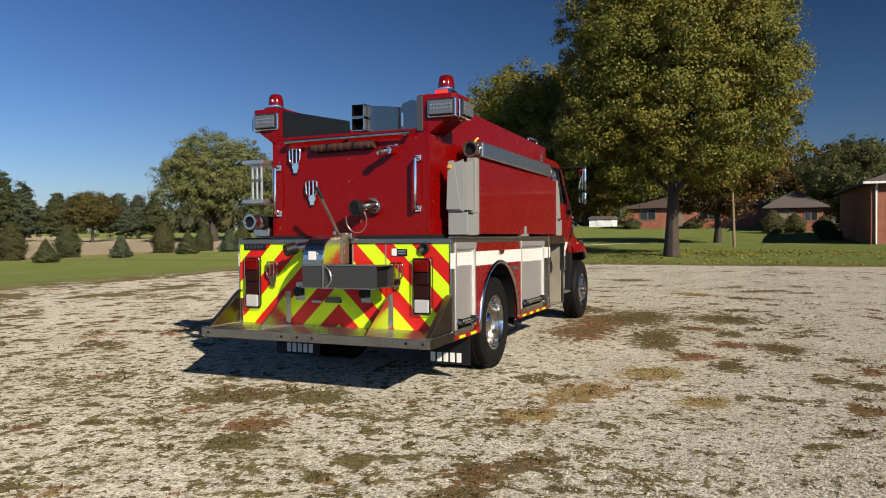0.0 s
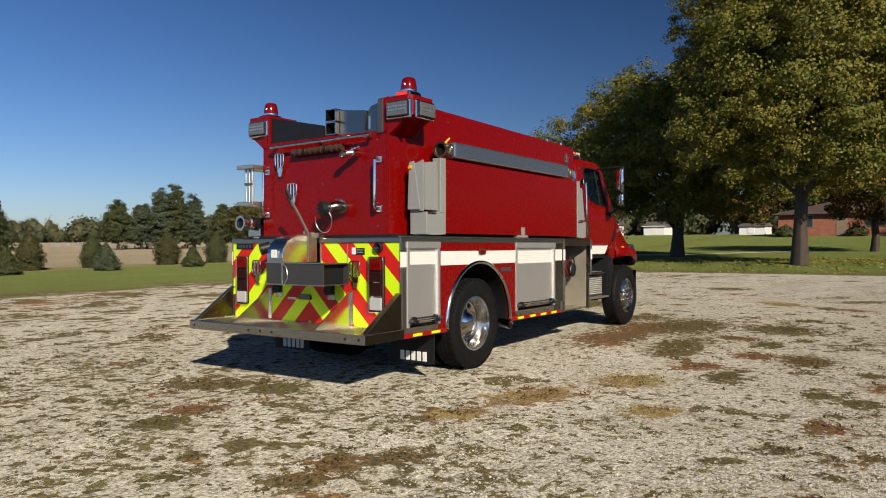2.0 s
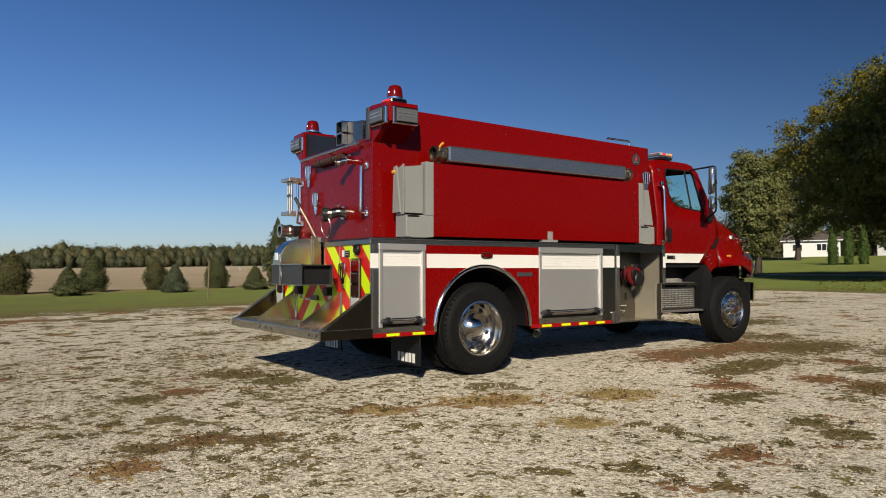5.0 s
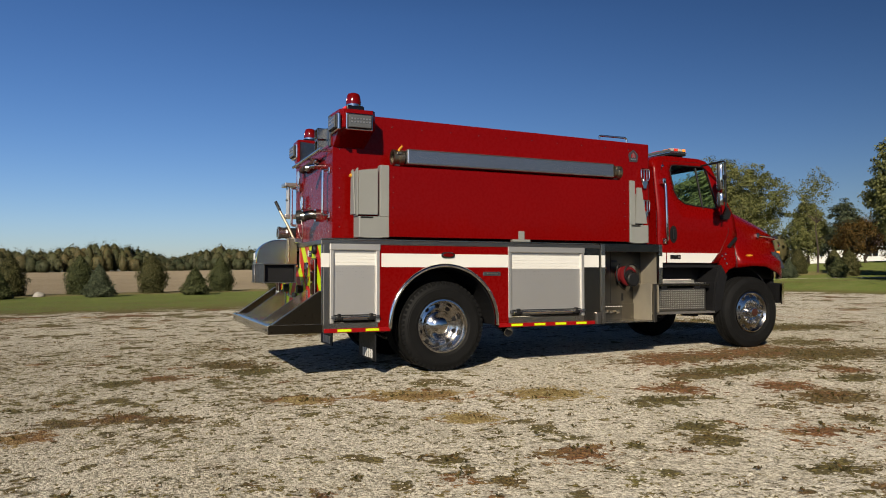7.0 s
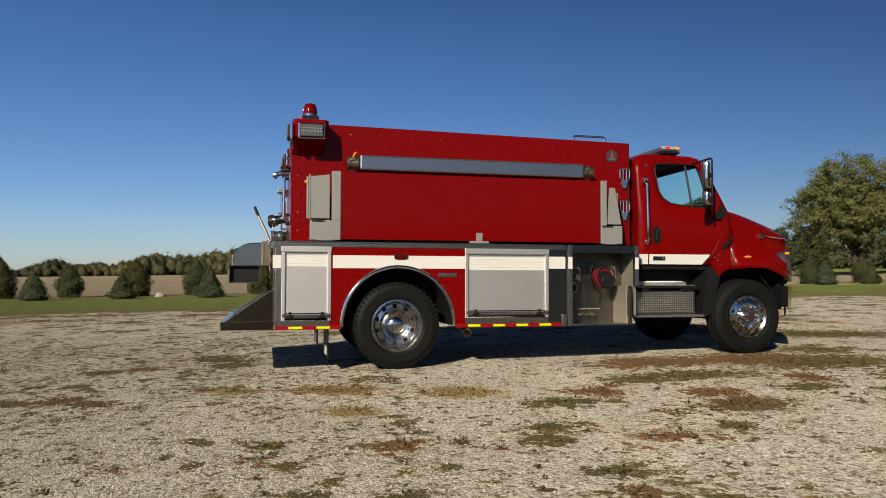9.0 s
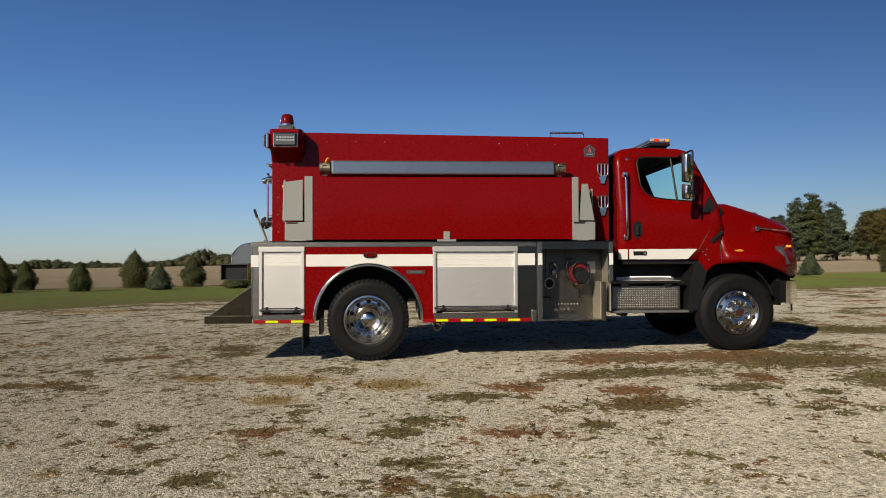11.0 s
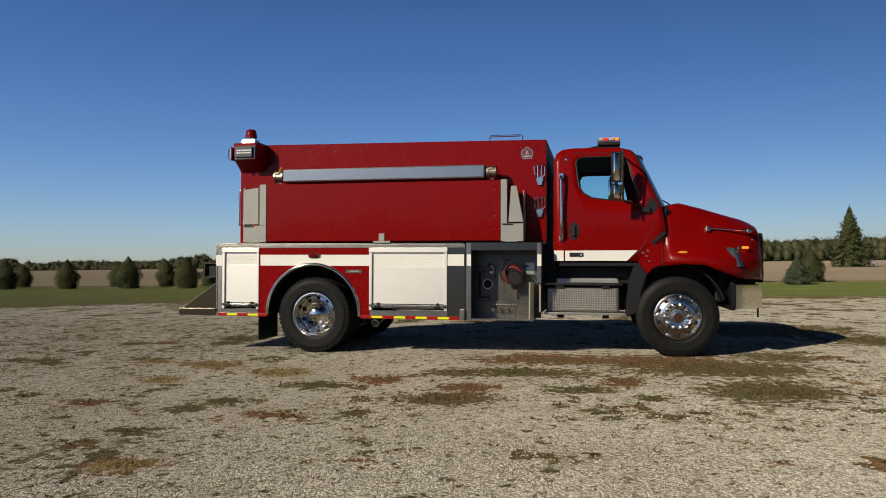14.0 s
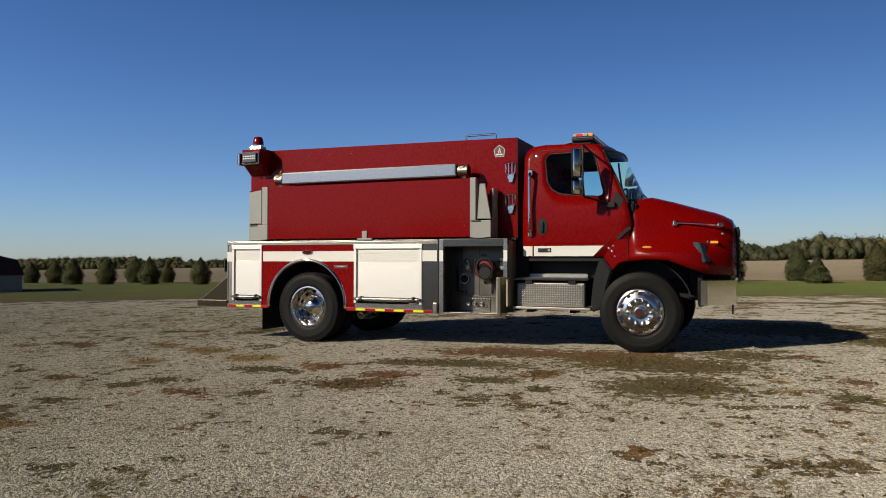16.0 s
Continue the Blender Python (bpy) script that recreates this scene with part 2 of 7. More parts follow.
# ---- fire truck ----
truck = empty("fire_truck", (0.09, 0, 0))
truck.rotation_euler = (-0.0155, 0, 0)
tagged(truck, "red and silver tanker fire truck parked on gravel", "fire truck")
S = 1.26          # half the width of the body
DECK = 1.50

# frame and undercarriage
for sx in (-0.42, 0.42):
    part("chassis_rail", box((sx - 0.04, -1.3, 0.72), (sx + 0.04, 5.5, 0.98), 0.01), BLACK, truck)
part("rear_axle", cyl((-0.9, 0, 0.54), (0.9, 0, 0.54), 0.09), BLACK, truck)
part("differential", lathe([(-0.2, 0.05), (-0.16, 0.17), (0, 0.22), (0.16, 0.17), (0.2, 0.05)], (0, 0, 0.54), 16), BLACK, truck)
part("front_axle", box((-0.95, 4.72, 0.5), (0.95, 4.86, 0.62), 0.02), BLACK, truck)
part("transmission", box((-0.3, 2.2, 0.6), (0.3, 4.2, 1.1), 0.06), BLACK, truck)
part("under_body_pan", box((-1.15, 0.75, 0.62), (1.15, 2.09, 0.70), 0.01), BLACK, truck)
part("body_core", box((-0.62, -0.78, 0.74), (0.62, 0.86, 1.44), 0.01), BLACK, truck)
part("rear_under_pan", box((-1.15, -1.42, 0.60), (1.15, -0.75, 0.70), 0.01), BLACK, truck)

# side walls of the body with the wheel arch cut through
ARCH = 0.655


def arch_line(r, n=24, cz=0.56, low=0.53):
    a0 = math.asin((low - cz) / r)
    return [(-0.03 + r * math.cos(t), cz + r * math.sin(t)) for t in [math.pi - a0 + (2 * a0 - math.pi) * k / n for k in range(n + 1)]]


for side in (1, -1):
    wall_pts = [(-0.84, 0.53)] + arch_line(ARCH) + [(0.79, 0.53), (0.79, DECK - 0.05), (-0.84, DECK - 0.05)]
    part("side_wall", prism(wall_pts, "x", side * (S - 0.03), side * S), RED, truck, "glossy red body panel with a wheel arch")
    part("corner_post", box((side * (S - 0.06), -1.457, 0.515), (side * (S + 0.002), -1.388, DECK - 0.01), 0.006), STAIN_MID, truck)
    part("front_panel", box((side * (S - 0.03), 1.862, 0.53), (side * S, 2.10, DECK - 0.05)), STAIN_DARK, truck, "dull stainless steel panel")
    part("stripe", box((side * (S - 0.005), -0.805, 1.209), (side * (S + 0.003), 0.782, 1.359)), WHITE, truck, "white reflective stripe")
    part("stripe", box((side * (S - 0.005), 1.862, 1.215), (side * (S + 0.003), 2.085, 1.365)), WHITE, truck, "white reflective stripe")
    part("stripe", box((side * (S - 0.005), -1.484, 1.205), (side * (S + 0.005), -1.39, 1.355)), WHITE, truck, "white reflective stripe")
    ring = [(o, i) for o, i in zip(arch_line(ARCH + 0.040, 48), arch_line(ARCH - 0.012, 48))]
    bm = grid_mesh([[(side * (S + 0.001 + 0.026 * math.sin(math.pi * f) ** 0.7), o[0] + (i[0] - o[0]) * f, o[1] + (i[1] - o[1]) * f) for f in (0, 0.06, 0.15, 0.3, 0.45, 0.6, 0.75, 0.88, 1)] for o, i in ring])
    thick(part("arch_trim", bm, BRIGHT, truck, "polished steel wheel arch trim", True), 0.004)
    bm = grid_mesh([[(side * (S - 0.02), *o), (side * 0.45, *o)] for o in arch_line(ARCH - 0.005, 24)])
    thick(part("wheel_housing", bm, BLACK, truck), 0.01)
    for y0, y1 in ((-1.45, -0.70), (0.66, 2.02)):
        rail = part("rub_rail", box((side * (S - 0.02), y0, 0.500), (side * (S + 0.012), y1, 0.545), 0.004), RED_DARK, truck, "red rub rail with lime reflectors")
        n = 2 if y0 < 0 else 4
        for k in range(n):
            yc = (-1.225, -0.91)[k] if n == 2 else (0.897, 1.212, 1.510, 1.811)[k]
            part("reflector", box((side * (S + 0.004), yc - 0.077, 0.509), (side * (S + 0.016), yc + 0.077, 0.537), 0.002), LIME, rail, "lime reflector")
    # lower sill under the doors
    part("sill", box((side * (S - 0.06), -1.40, 0.545), (side * (S - 0.004), -0.83, 0.60)), STAINLESS, truck)
    part("sill", box((side * (S - 0.06), 0.78, 0.545), (side * (S - 0.004), 2.0, 0.612)), STAINLESS, truck)


def roller_door(y0, y1, z0, z1, side):
    d = empty("roller_door", (0, 0, 0), truck, "ribbed aluminium roller shutter door")
    f = side * (S + 0.012)
    w = 0.042
    for name, lo, hi in (("frame_post", (y0, z0), (y0 + w, z1)), ("frame_post", (y1 - w, z0), (y1, z1)), ("frame_head", (y0 - 0.004, z1 - 0.055), (y1 + 0.004, z1 + 0.012))):
        part(name, box((side * (S - 0.05), lo[0], lo[1]), (f + (side * 0.006 if name == "frame_head" else 0), hi[0], hi[1]), 0.006), CURTAIN, d)
    n = int((z1 - 0.055 - z0 - 0.09) / 0.032)
    h = (z1 - 0.055 - z0 - 0.09) / n
    for k in range(n):
        z = z0 + 0.09 + k * h
        mat = WHITE if z + h * 0.5 > 1.209 and z + h * 0.5 < 1.36 else CURTAIN
        g = 0.0028 if mat is WHITE else 0.0002
        pts = [(side * (S - 0.03), z), (side * (S - 0.0125 - g), z), (side * (S - 0.0125), z + 0.002), (side * (S - 0.01245), z + h * 0.5), (side * (S - 0.0125), z + h - 0.002), (side * (S - 0.0125 - g), z + h - 0.0002), (side * (S - 0.03), z + h - 0.0002)]
        part("slat", prism(pts, "y", y0 + w, y1 - w), mat, d)
    part("bottom_rail", box((side * (S - 0.03), y0 + w - 0.01, z0 + 0.03), (side * (S - 0.002), y1 - w + 0.01, z0 + 0.09), 0.006), ALU, d)
    bar = part("lift_bar", cyl((side * (S + 0.035), y0 + 0.02, z0 + 0.065), (side * (S + 0.035), y1 - 0.02, z0 + 0.065), 0.013, seg=12), BRIGHT, d, "polished lift bar", True)
    # black strip painted in for the shadow line above the lift bar
    part("shadow_strip", box((side * (S - 0.004), y0 + w, z0 + 0.080), (side * (S + 0.002), y1 - w, z0 + 0.092), 0.002), BLACK, d, "dark shadow line above the lift bar")
    for yy in (y0 + 0.13, y1 - 0.13) if y1 - y0 > 0.8 else (y0 + 0.10, y1 - 0.10):
        part("lift_bar_latch", box((side * (S - 0.01), yy - 0.04, z0 + 0.035), (side * (S + 0.055), yy + 0.04, z0 + 0.075), 0.010), BLACK, d, "black latch block")
        part("latch_pin", box((side * (S - 0.01), yy - 0.015, z0 + 0.07), (side * (S + 0.045), yy + 0.015, z0 + 0.105), 0.006), BLACK, d)
    for yy in (y0 + 0.035, y1 - 0.035):
        part("lift_bar_end", box((side * (S - 0.01), yy - 0.022, z0 + 0.05), (side * (S + 0.05), yy + 0.022, z0 + 0.085), 0.008), CHARCOAL, d)
    return d


for side in (1, -1):
    roller_door(-1.386, -0.824, 0.60, 1.446, side)
    roller_door(0.784, 1.861, 0.612, 1.444, side)
    lamp = empty("side_marker_lamp", (0, 0, 0), truck, "oval red marker lamp in a chrome bezel")
    part("bezel", prism([(0.085 * math.copysign(abs(math.cos(t)) ** 0.6, math.cos(t)) - 0.005, 1.347 + 0.034 * math.copysign(abs(math.sin(t)) ** 0.6, math.sin(t))) for t in [k * math.pi / 12 for k in range(24)]], "x", side * S, side * (S + 0.02), 0.004), BRIGHT, lamp)
    part("lens", prism([(0.066 * math.cos(t) - 0.005, 1.347 + 0.022 * math.sin(t)) for t in [k * math.pi / 12 for k in range(24)]], "x", side * (S + 0.01), side * (S + 0.032), 0.004), RED_LENS, lamp, "dark red lens")
    part("vent_slot", box((side * (S - 0.002), 0.45, 1.110), (side * (S + 0.006), 0.68, 1.156), 0.003), CHARCOAL, truck, "narrow dark badge with a brown bar")
    part("vent_bar", box((side * (S + 0.004), 0.50, 1.127), (side * (S + 0.009), 0.64, 1.141), 0.002), BRASS, truck)

# deck
part("deck", box((-S - 0.006, -1.485, DECK - 0.05), (S + 0.006, 2.10, DECK), 0.006), STAIN_MID, truck, "stainless steel deck edge")
for side in (1, -1):
    part("deck_rail", box((side * (S - 0.03), -1.48, DECK + 0.001), (side * (S + 0.004), 2.09, DECK + 0.016), 0.004), STAINLESS, truck)
    part("deck_clamp", box((side * (S - 0.06), 0.84, DECK + 0.017), (side * (S + 0.022), 1.08, DECK + 0.045), 0.004), GREY, truck, "grey clamp foot")
    part("clamp_tab", box((side * (S + 0.006), 0.92, DECK + 0.045), (side * (S + 0.02), 1.00, DECK + 0.145), 0.004), GREY, truck, "grey clamp tab")

# water tank
TX = 0.95
tank = empty("water_tank", (0, 0, 0), truck, "tall red box-shaped water tank")
part("shell", prism([(-1.05, 1.53), (3.13, 1.53), (3.13, 2.895), (3.08, 2.895), (3.08, 2.60), (-1.05, 2.60)], "x", -TX + 0.03, TX - 0.03), RED, tank)
for side in (1, -1):
    wall_pts = [(-1.28, 1.53), (3.13, 1.53), (3.13, 2.897), (-0.86, 2.947), (-1.28, 2.947)]
    part("side_plate", prism(wall_pts, "x", side * (TX - 0.03), side * TX, 0.004), RED, tank, "glossy red riveted plate")
part("rear_plate", prism([(-TX + 0.03, 1.53), (TX - 0.03, 1.53), (TX - 0.03, 2.60), (-TX + 0.03, 2.60)], "y", -1.28, -1.25, 0.003), RED, tank, "glossy red rear plate")
# added sheet; its darker red stands for shade in the cab gap
part("front_shade_sheet", box((-TX, 3.131, 1.53), (TX, 3.137, 2.893)), surface("shaded_red", (0.07, 0.004, 0.006), 0.65, 0, 0, 0.2, 3, 30), tank, "tank front sheet coloured dark red for shade")
part("top_lip", box((-TX + 0.03, -1.285, 2.58), (TX - 0.03, -1.05, 2.61), 0.004), RED, tank)
part("base_skirt", box((-TX - 0.05, -1.30, 1.50), (TX + 0.05, 3.13, 1.535)), BLACK, tank)
for side in (1, -1):
    for k in range(11):
        y = -0.95 + k * 0.375
        z = 2.83 - 0.0098 * y
        part("rivet", lathe([(0, 0.009), (side * 0.004, 0.007), (side * 0.006, 0.001)], (side * TX, y, z), 8), BRIGHT, tank)
    for k in range(5):
        part("rivet", lathe([(0, 0.009), (side * 0.004, 0.007), (side * 0.006, 0.001)], (side * TX, -1.2, 1.66 + 0.22 * k), 8), BRIGHT, tank)
for sx in (-0.86, 0.80, 0.02):
    for z in (1.62, 1.86, 2.1, 2.34, 2.52):
        part("rivet", lathe([(0, 0.009), (-0.004, 0.007), (-0.006, 0.001)], (sx, -1.28, z), 8, axis="y"), BRIGHT, tank)
# side dump wall and stowed chutes above the rear plate
part("fence_panel", prism([(-TX + 0.07, 2.60), (-0.0, 2.60), (-0.0, 2.745), (-TX + 0.07, 2.925)], "y", -1.26, -1.22), BLACK, tank, "black panel")
part("fence_post", box((TX - 0.13, -1.30, 2.58), (TX - 0.065, -1.05, 2.93), 0.004), CHARCOAL, tank, "charcoal post")
part("post_face", box((TX - 0.064, -1.285, 2.58), (TX - 0.03, -1.05, 2.925)), RED, tank)
part("post_face", box((-TX + 0.0, -1.29, 2.56), (-TX + 0.07, -1.05, 2.93), 0.004), RED, tank)
for z0 in (2.63, 2.775):
    bm = bmesh.new()
    for lo, hi in (((0.05, z0), (0.057, z0 + 0.135)), ((0.19, z0), (0.197, z0 + 0.135)), ((0.05, z0), (0.197, z0 + 0.007)), ((0.05, z0 + 0.128), (0.197, z0 + 0.135))):
        box((lo[0], -1.27, lo[1]), (hi[0], 0.4, hi[1]), 0, bm)
    part("suction_tray", bm, STAINLESS, tank, "open square steel tray")
    part("suction_hose_end", lathe([(-1.1, 0.045), (-1.1, 0.055), (0.2, 0.055), (0.2, 0.01)], (0.124, 0, z0 + 0.07), 16, axis="y"), BLACK, tank)
part("vent_hood", prism([(0.20, 2.61), (0.56, 2.61), (0.56, 2.86), (0.20, 2.90)], "y", -1.20, -0.5, 0.004), STAIN_DARK, tank, "grey steel hood")
part("vent_hood", prism([(0.56, 2.61), (0.85, 2.61), (0.85, 2.88), (0.70, 2.93), (0.60, 2.90), (0.56, 2.84)], "y", -1.16, -0.5, 0.004), STAIN_DARK, tank, "grey steel hood")
part("hood_slot", box((0.585, -1.17, 2.66), (0.602, -1.155, 2.80)), BRIGHT, tank)
# grab handle on top at the front
for side in (1, -1):
    part("top_handle", pipe(bent([(side * 0.90, 2.365, 2.88), (side * 0.90, 2.365, 2.972), (side * 0.90, 2.81, 2.972), (side * 0.90, 2.81, 2.88)], 0.03), 0.014), BRIGHT, tank, "chrome grab handle", True)
# badge near the front top
SHIELD = [(2.815, 2.645), (2.945, 2.645), (2.962, 2.735), (2.945, 2.765), (2.88, 2.81), (2.815, 2.765), (2.798, 2.735)]
badge = part("badge", prism(SHIELD, "x", TX, TX + 0.004), STAIN_MID, tank, "silver-edged dark shield badge")
part("badge_face", prism([(2.88 + (y - 2.88) * 0.82, 2.727 + (z - 2.727) * 0.84) for y, z in SHIELD], "x", TX + 0.003, TX + 0.006), CHARCOAL, badge, "dark field")
part("emblem", prism([(2.845, 2.70), (2.915, 2.70), (2.915, 2.74), (2.88, 2.78), (2.845, 2.74)], "x", TX + 0.005, TX + 0.008), RED_DARK, badge)
part("emblem_stroke", prism([(2.862, 2.70), (2.874, 2.70), (2.886, 2.765), (2.878, 2.77)], "x", TX + 0.007, TX + 0.010), ALU, badge)
part("emblem_stroke", prism([(2.888, 2.70), (2.90, 2.70), (2.893, 2.75), (2.887, 2.75)], "x", TX + 0.007, TX + 0.010), ALU, badge)
part("emblem_bar", box((TX + 0.005, 2.835, 2.668), (TX + 0.009, 2.925, 2.688)), ALU, badge)


def folding_step(m, parent):
    """A chrome flip-down step with three bars, made facing along +y of its own space."""
    s = empty("folding_step", (0, 0, 0), parent, "chrome folding step")
    s.matrix_basis = m
    part("bracket", prism([(-0.026, -0.135), (0.026, -0.135), (0.03, -0.095), (0.042, -0.085), (0.045, -0.045), (0.03, -0.028), (-0.03, -0.028), (-0.045, -0.045), (-0.042, -0.085), (-0.03, -0.095)], "y", -0.03, 0.0, 0.004), BRIGHT, s)
    part("frame", pipe(bent([(-0.03, -0.03, -0.04), (-0.066, -0.035, -0.01), (-0.068, -0.035, 0.125), (0.068, -0.035, 0.125), (0.066, -0.035, -0.01), (0.03, -0.03, -0.04)], 0.025), 0.0095, 8), BRIGHT, s, "", True)
    for x in (-0.024, 0.024):
        part("rung", cyl((x, -0.035, -0.035), (x, -0.035, 0.12), 0.0095, seg=8), BRIGHT, s, "", True)
    return s


for x, z in ((-0.63, 2.35), (-0.42, 2.0)):
    folding_step(pose(x, -1.285, z), tank)
for z in (2.425, 2.00):
    folding_step(pose(TX + 0.005, 3.05, z, 0, 0, 90), tank)
    folding_step(pose(-TX - 0.005, 3.05, z, 0, 0, -90), tank)

# long handrail and rolled strap on the rear of the tank
rail = part("top_handrail", cyl((-0.72, -1.37, 2.545), (0.78, -1.37, 2.56), 0.018, seg=14), STAINLESS, tank, "knurled steel handrail", True)
for x in (-0.71, 0.02, 0.72):
    part("stanchion", cyl((x, -1.37, 2.55), (x, -1.27, 2.55), 0.016, seg=10), STAINLESS, rail, "", True)
strap = part("strap_roll", cyl((-0.40, -1.32, 2.463), (0.35, -1.32, 2.472), 0.040, seg=16), surface("brown_webbing", (0.055, 0.022, 0.016), 0.9, 0, 0, 0.25, 20, 90, 0.3), tank, "rolled dark brown webbing strap", True)
for k in range(9):
    part("strap_turn", lathe([(0.0, 0.040), (0.004, 0.046), (0.036, 0.046), (0.040, 0.040)], (-0.38 + 0.08 * k, -1.32, 2.4635 + 0.001 * k), 16), BLACK if k in (2, 6) else strap.data.materials[0], strap)
for x, z0, z1 in ((0.83, 1.80, 2.31), (-0.86, 1.78, 2.28)):
    r = part("grab_rail", pipe(bent([(x, -1.28, z1), (x, -1.36, z1), (x, -1.36, z0), (x, -1.28, z0)], 0.02), 0.016, 12), BRIGHT, tank, "chrome vertical grab rail", True)
    for z in (z0, z1):
        part("rail_foot", box((x - 0.035, -1.30, z - 0.035), (x + 0.035, -1.279, z + 0.035), 0.008), BRIGHT, r)
# upper valve with elbow and green tag
v = empty("rear_valve", (0.50, -1.28, 2.39), tank, "chrome valve with a small lever")
part("body", cyl((0.05, 0, 0), (0.05, -0.12, 0), 0.035, seg=16), BRIGHT, v, "", True)
part("elbow", pipe(bent([(0.05, -0.10, 0), (0.02, -0.135, 0.0), (-0.01, -0.17, -0.02)], 0.04), 0.03, 12), BRIGHT, v, "", True)
part("nozzle", lathe([(-0.03, 0.03), (0.0, 0.042), (0.02, 0.042), (0.025, 0.03)], (-0.015, -0.18, -0.022), 16, axis="y"), STAINLESS, v)
part("lever", box((0.03, -0.12, 0.04), (0.13, -0.10, 0.050), 0.004), BRIGHT, v)
part("lever_knob", lathe([(-0.02, 0.004), (-0.012, 0.014), (0.0, 0.018), (0.012, 0.014), (0.02, 0.004)], (0.135, -0.11, 0.05), 12), BRIGHT, v, "", True)
# large lower outlet with cap
v = empty("rear_outlet", (0.26, -1.28, 1.83), tank, "steel hose outlet with a black cap on a cable")
part("flange", cyl((0.08, 0, 0), (0.08, -0.05, 0), 0.075, seg=20), STAINLESS, v, "", True)
part("elbow", pipe(bent([(0.08, -0.03, 0), (0.06, -0.09, 0.01), (0.0, -0.16, -0.01)], 0.06), 0.056, 16), STAIN_DARK, v, "", True)
part("coupling", cyl((0.0, -0.15, -0.01), (-0.02, -0.195, -0.015), 0.066, seg=20), STAINLESS, v, "", True)
cap = part("cap", cyl((-0.02, -0.19, -0.015), (-0.04, -0.24, -0.02), 0.078, seg=20), BLACK, v, "ribbed black cap")
for k in range(10):
    t = 2 * math.pi * k / 10
    part("rib", cyl((-0.02 + 0.076 * math.cos(t), -0.195, -0.015 + 0.076 * math.sin(t)), (-0.038 + 0.076 * math.cos(t), -0.235, -0.02 + 0.076 * math.sin(t)), 0.011, seg=6), BLACK, cap)
part("cable", pipe([(-0.04 + 0.12 * math.cos(t), -0.20 - 0.02 * math.sin(t), -0.14 + 0.13 * math.sin(t)) for t in [math.pi * (0.9 + 1.3 * k / 14) for k in range(15)]], 0.004, 6), ALU, v, "", True)
part("tag", box((0.07, -0.14, 0.07), (0.15, -0.10, 0.085), 0.004), BRASS, v)


# corner light clusters
def light_cluster(side):
    c = empty("corner_light_cluster", (0, 0, 0), truck, "corner bracket with two clear warning lamps and a red beacon")
    x0, x1 = TX - 0.12, S
    # tapered bracket under and behind the lamps
    top = [(x0, -1.285), (x0, -0.86), (x1 - 0.08, -0.86), (x1 - 0.03, -0.90), (x1 - 0.03, -1.23), (x1 - 0.07, -1.27)]
    low = [(x0, -1.28), (x0, -0.92), (x0 + 0.13, -0.92), (x0 + 0.14, -0.97), (x0 + 0.14, -1.22), (x0 + 0.12, -1.275)]
    rows = [[(side * x, y, 2.94) for x, y in top], [(side * x, y, 2.74) for x, y in top], [(side * x, y, 2.56) for x, y in low]]
    bm = grid_mesh(rows, close=True)
    for ring in (0, 2):
        bm.verts.ensure_lookup_table()
        bm.faces.new([bm.verts[ring * 6 + k] for k in range(6)])
    bmesh.ops.recalc_face_normals(bm, faces=bm.faces)
    part("bracket", bm, RED, c, "red tapered bracket")
    for name, m in (("side_lamp", pose(side * (x1 - 0.035), -1.06, 2.80, 0, 0, 90 * side)), ("rear_lamp", pose(x1 - 0.165 if side > 0 else 0.245 - x1, -1.27, 2.795))):
        lamp = empty(name, (0, 0, 0), c, "clear rectangular warning lamp in a chrome bezel")
        lamp.matrix_basis = m
        part("bezel", box((-0.155, -0.035, -0.095), (0.155, 0.0, 0.095), 0.012), BRIGHT, lamp)
        part("housing", box((-0.14, -0.055, -0.08), (0.14, -0.03, 0.08), 0.012), BLACK, lamp)
        part("lens", box((-0.128, -0.07, -0.07), (0.128, -0.05, 0.07), 0.014), CLEAR_LENS, lamp)
        for r in range(2):
            for k in range(7):
                part("diode", box((-0.105 + k * 0.033, -0.074, -0.012 + r * 0.035 - 0.006), (-0.085 + k * 0.033, -0.069, -0.012 + r * 0.035 + 0.010)), ALU, lamp)
    xb = side * 1.05
    b = empty("beacon", (xb, -1.07, 2.935 if side > 0 else 2.915), c, "red domed beacon on a sloped base")
    part("base", prism([(-0.09, 0.0), (0.10, 0.0), (0.085, 0.075), (-0.075, 0.075)], "y", -0.10, 0.10, 0.012), STAIN_DARK, b, "dark steel base")
    part("collar", cyl((0, 0, 0.07), (0, 0, 0.098), 0.082, seg=28), BRIGHT, b, "", True)
    part("dome", lathe([(0.095, 0.085), (0.13, 0.084), (0.19, 0.074), (0.215, 0.062), (0.225, 0.04), (0.228, 0.001)], (0, 0, 0), 28, axis="z"), RED_LENS, b, "red plastic dome", True)
    part("reflector", lathe([(0.10, 0.05), (0.15, 0.06), (0.2, 0.03), (0.2, 0.001)], (0, 0, 0), 16, axis="z"), BRIGHT, b)
    part("bulb", cyl((0.012, -0.070, 0.145), (0.012, -0.084, 0.145), 0.009, seg=10), glowing("white_lamp", (1, 0.6, 0.5), 2.5), b, "lit lamp")
    part("base_lamp", box((-0.08, -0.112, 0.005), (0.06, -0.10, 0.065), 0.008), RED_GLOW if side > 0 else RED_LENS, b, "lit red lamp" if side > 0 else "dark red lamp")


light_cluster(1)
light_cluster(-1)


